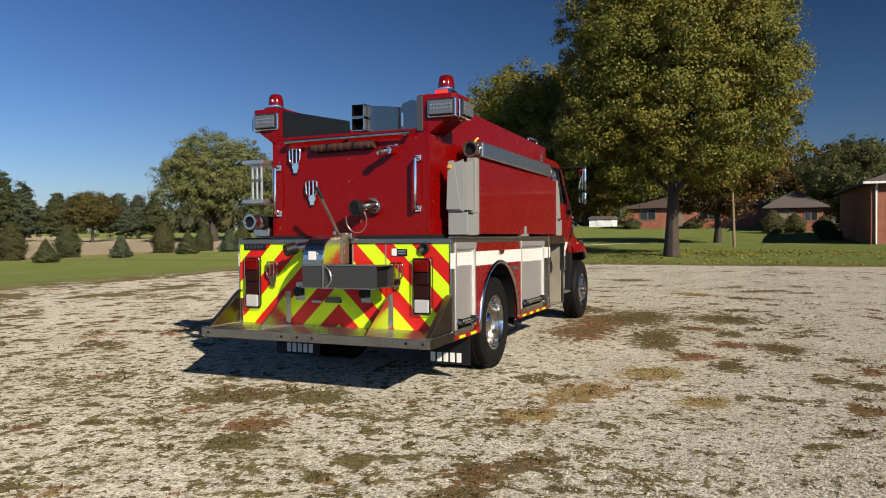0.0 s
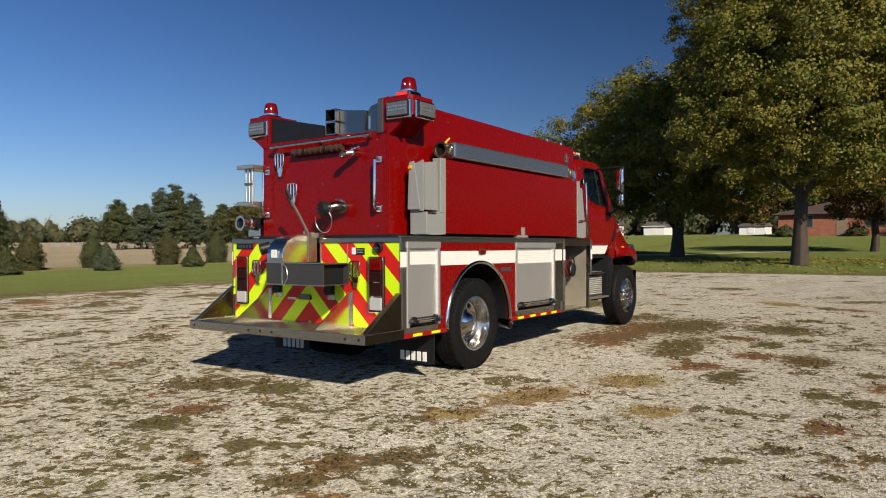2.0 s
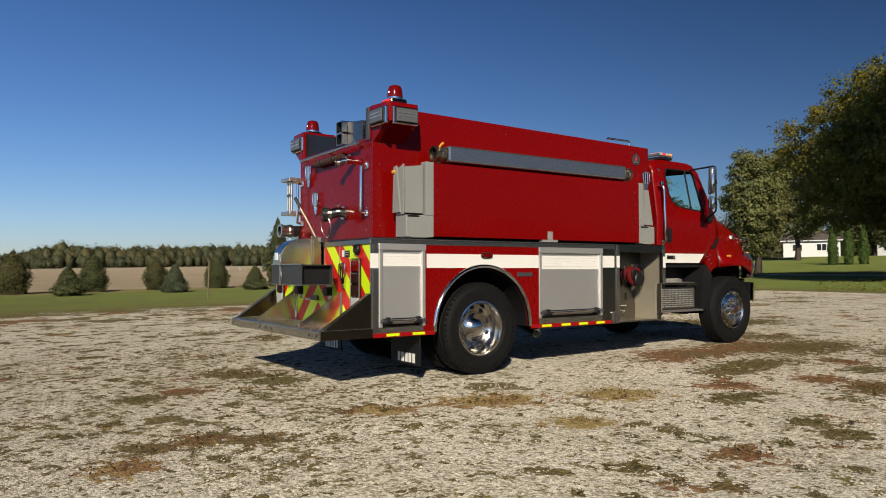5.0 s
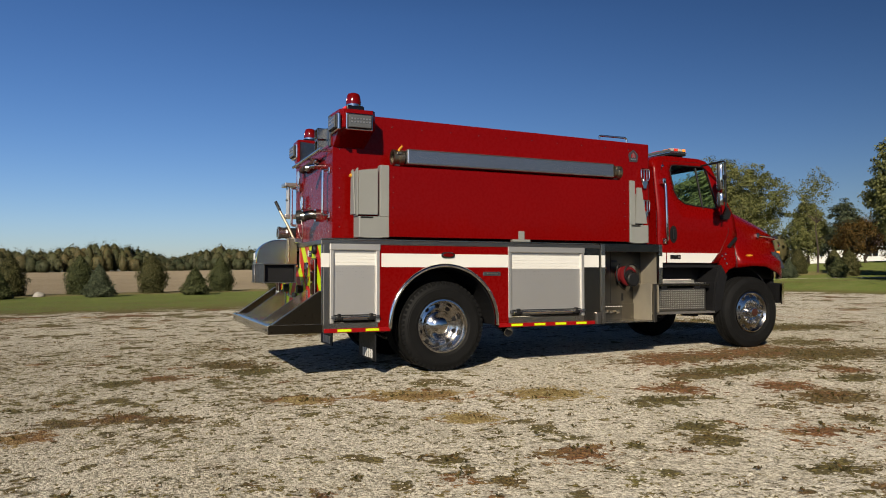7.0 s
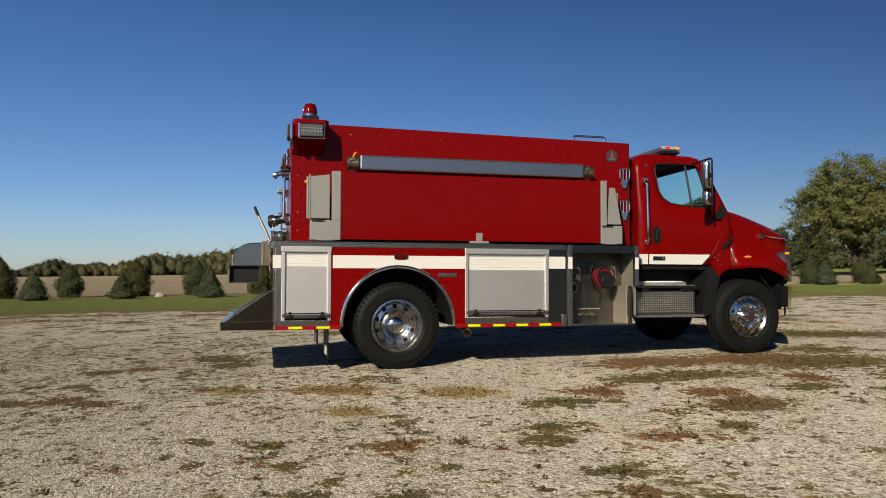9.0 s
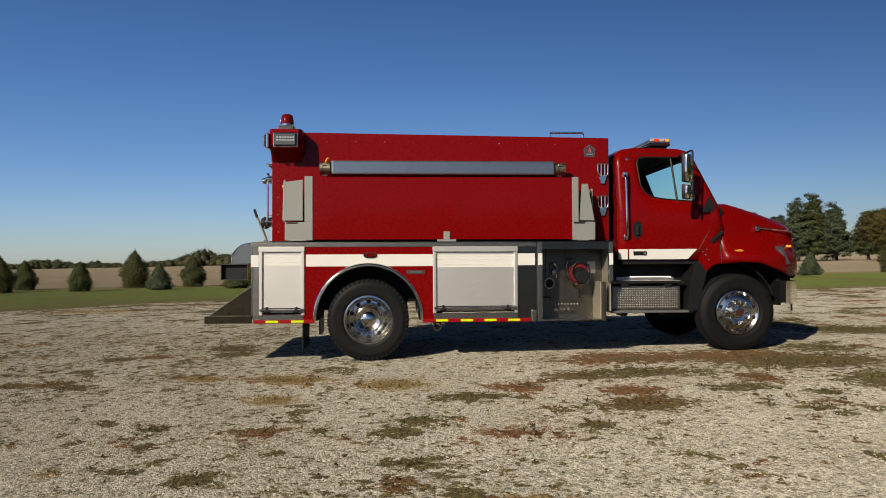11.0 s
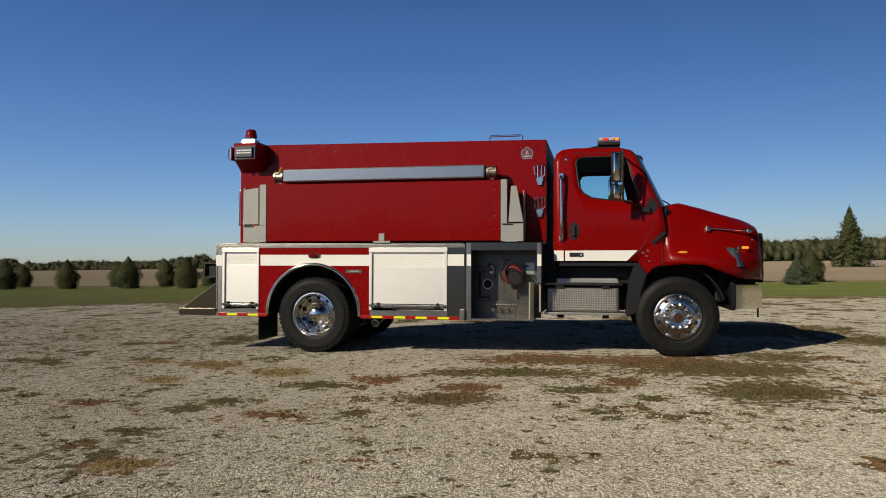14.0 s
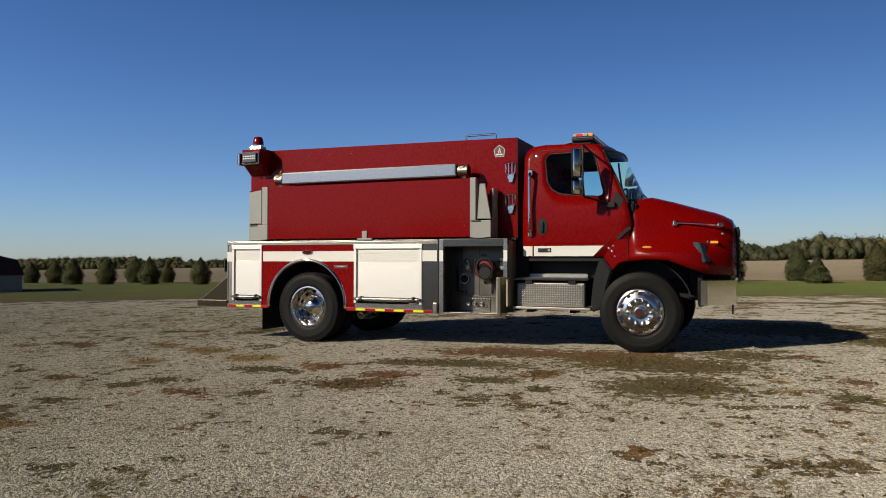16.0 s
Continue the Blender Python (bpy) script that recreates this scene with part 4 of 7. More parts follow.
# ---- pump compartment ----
# compartment steel twice: coloured dark for the shaded panel, light for sunlit walls
PANEL = surface("shaded_panel_steel", (0.16, 0.148, 0.125), 0.38, 0.97, 0, 0.10, 4, 9, 0, 0.08)
SHEET = surface("sunlit_steel_sheet", (0.38, 0.34, 0.265), 0.5, 0.45, 0, 0.10, 4, 12, 0, 0.06)
pump = empty("pump_compartment", (0, 0, 0), truck, "open stainless steel pump compartment")
for side in (1,):
    part("frame_post", box((S - 0.05, 2.12, 0.50), (S + 0.006, 2.18, 1.515), 0.004), STAINLESS, pump)
    part("frame_post", box((S - 0.05, 3.04, 1.0), (S + 0.006, 3.095, 1.515), 0.004), STAINLESS, pump)
    part("stripe", box((S, 2.122, 1.215), (S + 0.009, 2.178, 1.365)), WHITE, pump, "white reflective stripe")
    part("stripe", box((S, 3.042, 1.215), (S + 0.009, 3.093, 1.365)), WHITE, pump, "white reflective stripe")
    part("frame_head", box((S - 0.05, 2.12, 1.415), (S + 0.004, 3.095, 1.516), 0.004), STAIN_DARK, pump)
part("roof_sheet", box((-S, 2.11, 1.49), (S, 3.09, 1.52), 0.004), STAIN_DARK, pump)
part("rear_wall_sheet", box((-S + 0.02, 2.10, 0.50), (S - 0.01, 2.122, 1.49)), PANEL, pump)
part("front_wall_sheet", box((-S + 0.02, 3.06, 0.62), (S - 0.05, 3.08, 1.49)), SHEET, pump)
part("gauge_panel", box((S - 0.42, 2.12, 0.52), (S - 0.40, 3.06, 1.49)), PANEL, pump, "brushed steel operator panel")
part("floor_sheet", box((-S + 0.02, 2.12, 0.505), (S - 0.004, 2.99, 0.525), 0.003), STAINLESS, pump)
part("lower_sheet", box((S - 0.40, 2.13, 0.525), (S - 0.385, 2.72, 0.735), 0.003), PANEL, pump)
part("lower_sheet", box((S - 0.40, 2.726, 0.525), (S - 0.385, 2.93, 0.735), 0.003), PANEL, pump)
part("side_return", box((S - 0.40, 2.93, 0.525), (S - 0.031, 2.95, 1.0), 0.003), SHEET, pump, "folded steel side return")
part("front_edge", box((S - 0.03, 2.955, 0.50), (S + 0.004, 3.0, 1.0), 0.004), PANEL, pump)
part("cab_gap_filler", box((-0.92, 3.085, 0.95), (0.84, 3.26, 1.56)), BLACK, pump)
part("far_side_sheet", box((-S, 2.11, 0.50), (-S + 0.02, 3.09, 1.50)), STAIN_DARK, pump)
PX = S - 0.40
inlet = empty("intake_valve", (PX, 2.70, 1.12), pump, "red cast intake valve with black handwheel and cap")
part("body", lathe([(0.0, 0.06), (0.03, 0.09), (0.07, 0.11), (0.11, 0.115), (0.115, 0.107), (0.125, 0.107), (0.13, 0.115), (0.17, 0.107), (0.20, 0.09)], (0, 0, 0), 28), CAST_RED, inlet, "red cast body", True)
part("ring", lathe([(0.17, 0.10), (0.175, 0.125), (0.20, 0.132), (0.225, 0.122), (0.23, 0.09)], (0, 0, -0.02), 28), CAST_RED, inlet, "", True)
part("cap_ring", lathe([(0.262, 0.098), (0.268, 0.101), (0.274, 0.098)], (0, 0.035, -0.06), 28), STAIN_MID, inlet, "", True)
# black disc added to keep the open ring dark
part("ring_blackout", cyl((0.17, 0, -0.01), (0.21, 0, -0.015), 0.095, seg=24), BLACK, inlet)
part("cap", lathe([(0.20, 0.095), (0.26, 0.095), (0.275, 0.08), (0.275, 0.001)], (0, 0.035, -0.06), 28), BLACK, inlet, "black round cap", True)
part("handwheel", pipe([(0.24, 0.02 + 0.115 * math.cos(t), 0.02 + 0.115 * math.sin(t)) for t in [2 * math.pi * k / 28 for k in range(29)]], 0.010, 8), BLACK, inlet, "", True)
part("loop_handle", pipe([(0.16, -0.12 + 0.04 * math.cos(t), 0.02 + 0.12 * math.sin(t)) for t in [math.pi * (0.4 + 1.2 * k / 14) for k in range(15)]], 0.010, 8), BLACK, inlet, "black handle", True)
part("outlet", pipe(bent([(0.0, 0, 0), (0.06, 0, -0.14), (0.16, 0.02, -0.18)], 0.06), 0.045, 14), STAIN_DARK, inlet, "", True)
part("notice_plate", box((PX, 2.86, 1.10), (PX + 0.006, 2.97, 1.26), 0.002), ALU, pump, "light metal plate")
for y, z, r in ((2.345, 0.97, 0.062),):
    g = part("gauge", cyl((PX, y, z), (PX + 0.03, y, z), r, seg=24), BLACK, pump, "round dark gauge", True)
    part("gauge_rim", lathe([(0.0, r + 0.008), (0.034, r + 0.006), (0.034, r - 0.006)], (PX, y, z), 24), STAINLESS, g)
for y, z, w, h in ((2.20, 1.215, 0.11, 0.025), (2.36, 0.78, 0.03, 0.08), (2.29, 1.14, 0.05, 0.02), (2.86, 1.215, 0.09, 0.025), (2.62, 1.30, 0.09, 0.03), (2.86, 1.42, 0.10, 0.02), (2.29, 1.08, 0.05, 0.02)):
    part("label_plate", box((PX, y - w / 2, z - h / 2), (PX + 0.006, y + w / 2, z + h / 2), 0.002), CHARCOAL, pump, "dark label plate")
for y in (2.30, 2.56):
    part("panel_seam", box((PX - 0.001, y - 0.002, 0.74), (PX + 0.003, y + 0.003, 1.45)), BLACK, pump)
part("control_knob", lathe([(0.0, 0.045), (0.02, 0.045), (0.03, 0.03), (0.07, 0.026), (0.075, 0.001)], (PX, 2.40, 1.12), 18), STAINLESS, pump, "round steel knob", True)
part("bracket_bar", box((PX, 2.22, 0.78), (PX + 0.03, 2.245, 1.14), 0.004), BLACK, pump)
part("bracket_bar", box((PX, 2.245, 0.78), (PX + 0.03, 2.34, 0.80), 0.004), BLACK, pump)
part("hose_loop", pipe(bent([(PX, 2.44, 1.05), (PX + 0.1, 2.42, 1.22), (PX + 0.06, 2.36, 1.25), (PX, 2.36, 1.15)], 0.05), 0.012, 8), BRIGHT, pump, "", True)
for k in range(8):
    part("switch", box((PX + 0.015, 2.42 + 0.042 * k, 0.690), (PX + 0.035, 2.432 + 0.042 * k, 0.702), 0.003), WHITE, pump)
for y in (2.42, 2.51, 2.61):
    d = part("drain_valve", cyl((PX + 0.014, y, 0.63), (PX + 0.08, y, 0.62), 0.022, seg=12), BRASS, pump, "small brass drain valve", True)
    part("handle", box((PX + 0.06, y - 0.03, 0.61), (PX + 0.085, y + 0.03, 0.64), 0.004), BRIGHT, d)
part("latch", box((PX, 2.735, 0.77), (PX + 0.015, 2.76, 0.87), 0.004), BLACK, pump)
part("corner_lamp", box((S - 0.02, 2.03, 0.50), (S + 0.03, 2.10, 0.65), 0.012), STAIN_MID, pump)

# ---- cab ----
cab = empty("cab", (0, 0, 0), truck, "glossy red conventional truck cab")


def half_width(z):
    return 1.0 if z <= 1.95 else (1.0 - (z - 1.95) * 0.13 if z <= 2.62 else 0.913 - (z - 2.62) * 0.35)


CAB = [(3.235, 1.28), (3.235, 2.60), (3.265, 2.70), (3.34, 2.755), (3.50, 2.775), (4.08, 2.765), (4.20, 2.735), (4.28, 2.64), (4.60, 1.96), (4.66, 1.70), (4.60, 1.40), (4.40, 1.28)]
WIN = [(3.52, 2.57), (3.555, 2.635), (3.62, 2.65), (4.10, 2.65), (4.155, 2.62), (4.19, 2.55), (4.30, 2.12), (4.29, 2.07), (4.24, 2.055), (3.90, 2.08), (3.73, 2.105), (3.62, 2.17), (3.56, 2.27)]


def ray_out(poly, c, t):
    d = (math.cos(t), math.sin(t))
    best = None
    for p, q in zip(poly, poly[1:] + poly[:1]):
        e = (q[0] - p[0], q[1] - p[1])
        det = d[0] * -e[1] + e[0] * d[1]
        if abs(det) < 1e-9:
            continue
        w = (p[0] - c[0], p[1] - c[1])
        s = (w[0] * -e[1] + e[0] * w[1]) / det
        u = (d[0] * w[1] - w[0] * d[1]) / det
        if s > 0 and -1e-6 <= u <= 1 + 1e-6:
            best = s if best is None else min(best, s)
    return (c[0] + best * d[0], c[1] + best * d[1])


WC = (3.93, 2.33)
ANG = sorted([math.atan2(p[1] - WC[1], p[0] - WC[0]) for p in CAB + WIN] + [k * math.pi / 24 for k in range(-24, 24)])


def scaled(poly, c, s):
    return [(c[0] + (p[0] - c[0]) * s, c[1] + (p[1] - c[1]) * s) for p in poly]


for side in (1, -1):
    rows = []
    for t in ANG:
        o, i = ray_out(CAB, WC, t), ray_out(WIN, WC, t)
        rows.append([(side * half_width(p[1]), p[0], p[1]) for p in [(o[0] + (i[0] - o[0]) * f, o[1] + (i[1] - o[1]) * f) for f in (0, 0.25, 0.5, 0.75, 1)]])
    bm = grid_mesh(rows + [rows[0]])
    bmesh.ops.remove_doubles(bm, verts=bm.verts, dist=1e-4)
    bmesh.ops.recalc_face_normals(bm, faces=bm.faces)
    thick(part("side_shell", bm, RED, cab, "glossy red cab side", True), 0.03, 0)
    # rubber seal, glass and divider of the side window
    seal = [(side * (half_width(p[1]) + 0.012), *p) for p in scaled(WIN, WC, 1.0)]
    part("window_seal", pipe(seal + [seal[0]], 0.010, 6), BLACK, cab)
    bm = bmesh.new()
    bm.faces.new([bm.verts.new((side * (half_width(p[1]) - 0.008), *p)) for p in scaled(WIN, WC, 1.01)])
    pane = part("side_window", bm, GLASS, cab, "tinted side window glass")
    pane.visible_shadow = False
    part("window_divider", pipe([(side * (half_width(2.63) + 0.004), 3.99, 2.63), (side * (half_width(2.04) + 0.004), 4.05, 2.04)], 0.014, 6), BLACK, cab)
    # door outline
    door_line = [(3.375, 1.30), (3.375, 2.60), (3.43, 2.70), (4.06, 2.71), (4.20, 2.64), (4.50, 2.0), (4.50, 1.72), (4.33, 1.42), (4.20, 1.30)]
    part("door_gap", pipe([(side * (half_width(z) + 0.014), y, z) for y, z in door_line], 0.0045, 5), BLACK, cab)
    part("stripe", prism([(3.24, 1.285), (3.365, 1.285), (3.365, 1.418), (3.24, 1.418)], "x", side * 1.013, side * 1.019), WHITE, cab, "white reflective stripe")
    part("stripe", prism([(3.385, 1.285), (4.17, 1.285), (4.30, 1.420), (3.385, 1.418)], "x", side * 1.013, side * 1.019), WHITE, cab, "white reflective stripe with a slanted end")
    plate = part("badge", box((side * 1.016, 3.44, 1.335), (side * 1.024, 3.62, 1.39), 0.003), BLACK, cab, "small dark badge")
    for k in range(4):
        part("bar", box((side * 1.022, 3.455 + 0.04 * k, 1.35), (side * 1.026, 3.483 + 0.04 * k, 1.376)), ALU if k == 3 else STAIN_DARK, plate)
    handle = empty("door_handle", (0, 0, 0), cab, "black recessed door handle")
    part("recess", prism([(3.425 + 0.075 + 0.075 * math.cos(t) * 0.9, 1.675 + 0.12 * math.sin(t)) for t in [k * math.pi / 10 for k in range(20)]], "x", side * 1.008, side * 1.022, 0.004), BLACK, handle)
    part("pull", box((side * 1.02, 3.475, 1.60), (side * 1.045, 3.52, 1.74), 0.01), BLACK, handle)
    grab = part("grab_rail", pipe(bent([(side * 0.95, 3.335, 2.41), (side * 1.06, 3.335, 2.38), (side * 1.08, 3.345, 1.60), (side * 1.01, 3.345, 1.56)], 0.05), 0.020, 12), BRIGHT, cab, "long chrome grab rail", True)
    for z in (2.40, 1.58):
        part("rail_foot", box((side * 0.96, 3.31, z - 0.04), (side * 1.04, 3.37, z + 0.04), 0.01), BRIGHT, grab)
    part("marker_lamp", lathe([(0, 0.03), (side * 0.02, 0.025), (side * 0.025, 0.001)], (side * 0.905, 3.40, 2.62), 16), BRIGHT, cab, "small chrome lamp")
    part("pillar_trim", prism([(4.40, 1.985), (4.52, 1.90), (4.56, 2.0), (4.47, 2.12)], "x", side * 1.006, side * 1.018, 0.004), BLACK, cab)
    part("mirror_base", box((side * 0.99, 4.34, 1.90), (side * 1.06, 4.46, 1.97), 0.012), BLACK, cab)
    # mirror on its arms
    mir = empty("wing_mirror", (0, 0, 0), cab, "tall black-framed mirror with a lower convex mirror")
    xm = side * 1.33
    part("arm", pipe(bent([(side * 0.92, 4.10, 2.665), (xm + side * 0.03, 4.11, 2.68), (xm + side * 0.03, 4.11, 2.03), (side * 1.0, 4.40, 1.95)], 0.05), 0.013, 10), BLACK, mir, "", True)
    turned = Matrix.Translation((xm, 4.04, 0)) @ Matrix.Rotation(side * radians(130), 4, "Z") @ Matrix.Diagonal((1, side, 1, 1))
    for z0, z1 in ((2.27, 2.64), (2.05, 2.24)):
        bm = box((-0.080, -0.004, z0), (0.080, 0.030, z1), 0.012)
        bm.transform(turned)
        bmesh.ops.recalc_face_normals(bm, faces=bm.faces)
        shell = part("housing", bm, BLACK, mir, "black mirror rim", True)
        bm = box((-0.074, -0.045, z0 + 0.005), (0.074, 0.004, z1 - 0.005), 0.034)
        bm.transform(turned)
        bmesh.ops.recalc_face_normals(bm, faces=bm.faces)
        part("back_cover", bm, BRIGHT, shell, "rounded chrome cover", True)
        bm = box((-0.066, 0.029, z0 + 0.02), (0.066, 0.034, z1 - 0.02), 0.002)
        bm.transform(turned)
        bmesh.ops.recalc_face_normals(bm, faces=bm.faces)
        part("mirror_glass", bm, MIRROR, shell)
    for z in (2.45, 2.14):
        part("clamp", box((xm + side * 0.01, 4.05, z - 0.03), (xm + side * 0.045, 4.12, z + 0.03), 0.006), BLACK, mir)
    # side light, wiper-like vent and reflector
    part("hood_latch", prism([(4.465, 1.525), (4.625, 1.665), (4.66, 1.635), (4.50, 1.49)], "x", side * 1.0, side * 1.035, 0.006), BLACK, cab, "black rubber hood latch")

# roof, back and front of the cab
roof_y = [(3.235, 2.60), (3.265, 2.70), (3.34, 2.755), (3.50, 2.775), (3.8, 2.772), (4.08, 2.765), (4.20, 2.735), (4.27, 2.66)]
rows = []
for y, z in roof_y:
    w = half_width(z) + 0.012
    rows.append([(w * s, y + 0.10 * (1 - s * s) * (y > 4.0) * min(1, (y - 4.0) / 0.2), z + (0.05 if y > 3.35 else 0.02) * (1 - abs(s) ** 3)) for s in [k / 8 - 1 for k in range(17)]])
thick(part("roof", grid_mesh(rows), RED, cab, "glossy red roof", True), 0.02)
part("back_wall", prism([(-1.0, 1.28), (1.0, 1.28), (1.0, 1.95), (0.915, 2.60), (-0.915, 2.60), (-1.0, 1.95)], "y", 3.235, 3.265, 0.006), RED, cab)
rows = []
for f in (0, 0.33, 0.66, 1):
    row = []
    for s in [k / 8 - 1 for k in range(17)]:
        w = 0.985 + (0.885 - 0.985) * f
        row.append((w * s, 4.60 + (4.275 - 4.60) * f + 0.13 * (1 - s * s), 1.965 + (2.655 - 1.965) * f + 0.05 * (1 - s * s)))
    rows.append(row)
ws = part("windshield", grid_mesh(rows), GLASS, cab, "tinted curved windshield", True)
ws.visible_shadow = False
for row in (rows[0], rows[-1]):
    part("windshield_seal", pipe(row, 0.022, 6), BLACK, cab)
for k in (0, -1):
    part("windshield_seal", pipe([r[k] for r in rows], 0.022, 6), BLACK, cab)
cowl = [[(0.86 * s, 4.60 + 0.13 * (1 - s * s) + d, 1.955 + 0.05 * (1 - s * s) - dz) for s in [k / 8 - 1 for k in range(17)]] for d, dz in ((-0.02, 0.0), (0.08, 0.01), (0.16, 0.05))]
thick(part("cowl", grid_mesh(cowl), BLACK, cab, "black cowl", True), 0.02)
for x in (-0.35, 0.35):
    part("wiper", pipe([(x, 4.80, 2.03), (x - 0.25, 4.68, 2.14)], 0.008, 6), BLACK, cab)
# added black block that keeps the space between cab and steps dark
part("under_cab_filler", box((-0.92, 3.10, 0.98), (0.70, 4.45, 1.24), 0.02), BLACK, cab)
part("floor_pan", box((-0.98, 3.30, 1.22), (0.98, 4.62, 1.29)), BLACK, cab)
part("dashboard", prism([(4.30, 1.60), (4.70, 1.60), (4.70, 1.98), (4.45, 2.0), (4.28, 1.90)], "x", -0.95, 0.95, 0.03), BLACK, cab)
part("firewall", box((-0.96, 4.62, 1.25), (0.96, 4.66, 1.95)), BLACK, cab)
part("headliner", box((-0.86, 3.33, 2.70), (0.86, 4.18, 2.73)), SEAT, cab)
for side in (1, -1):
    seat = empty("seat", (side * 0.52, 3.55, 0), cab, "dark cloth cab seat")
    part("cushion", box((-0.24, 0.0, 1.55), (0.24, 0.50, 1.70), 0.05), SEAT, seat)
    part("backrest", prism([(-0.16, 1.62), (0.0, 1.62), (-0.08, 2.22), (-0.20, 2.22)], "x", -0.23, 0.23, 0.03), SEAT, seat)
    part("headrest", box((-0.14, -0.21, 2.24), (0.14, -0.10, 2.44), 0.04), SEAT, seat)
part("steering_wheel", pipe([(-0.52 + 0.21 * math.cos(t), 4.13 + 0.08 * math.sin(t), 2.02 + 0.19 * math.sin(t)) for t in [2 * math.pi * k / 28 for k in range(29)]], 0.014, 8), BLACK, cab)
part("steering_column", cyl((-0.52, 4.14, 2.02), (-0.52, 4.40, 1.80), 0.03, seg=10), BLACK, cab)

# hood with its fenders, lofted from nose to cowl
HOOD = (  # y, top z, half widths and heights of shoulder, flank, fender, lower edge
    (4.60, 2.00, 0.82, 0.965, 1.80, 1.005, 1.52, 1.04, 1.34, 1.22),
    (4.72, 2.055, 0.78, 0.95, 1.79, 1.00, 1.50, 1.08, 1.34, 1.23),
    (4.85, 2.075, 0.74, 0.92, 1.78, 0.99, 1.48, 1.12, 1.33, 1.245),
    (5.10, 2.01, 0.70, 0.87, 1.74, 0.97, 1.47, 1.13, 1.33, 1.235),
    (5.35, 1.935, 0.66, 0.81, 1.71, 0.94, 1.45, 1.11, 1.32, 1.14),
    (5.52, 1.885, 0.62, 0.75, 1.68, 0.89, 1.44, 1.02, 1.31, 1.075),
    (5.62, 1.86, 0.59, 0.72, 1.66, 0.84, 1.43, 0.93, 1.30, 1.06),
    (5.72, 1.82, 0.56, 0.68, 1.63, 0.77, 1.42, 0.83, 1.29, 1.055),
    (5.82, 1.765, 0.52, 0.62, 1.59, 0.68, 1.39, 0.72, 1.27, 1.05),
    (5.875, 1.66, 0.47, 0.55, 1.52, 0.59, 1.35, 0.62, 1.24, 1.05),
)
rows = []
for y, zt, w0, w1, z1, w2, z2, w3, z3, zb in HOOD:
    half = [(0, zt), (w0 * 0.5, zt - 0.006), (w0 * 0.85, zt - 0.025), (w0, zt - 0.05), (w1 * 0.98, z1 + 0.07), (w1, z1), (w1 + (w2 - w1) * 0.5, (z1 + z2) / 2), (w2, z2), (w2 + (w3 - w2) * 0.55, z3 + 0.06), (w3, z3), (w3 + 0.008, (z3 + zb) / 2), (w3 + 0.004, zb)]
    rows.append([(-x, y, z) for x, z in half[::-1]] + [(x, y, z) for x, z in half[1:]])
hood_edge = rows[0]
thick(part("hood", grid_mesh(rows), RED, cab, "glossy red sloping hood with flared fenders", True), 0.025)
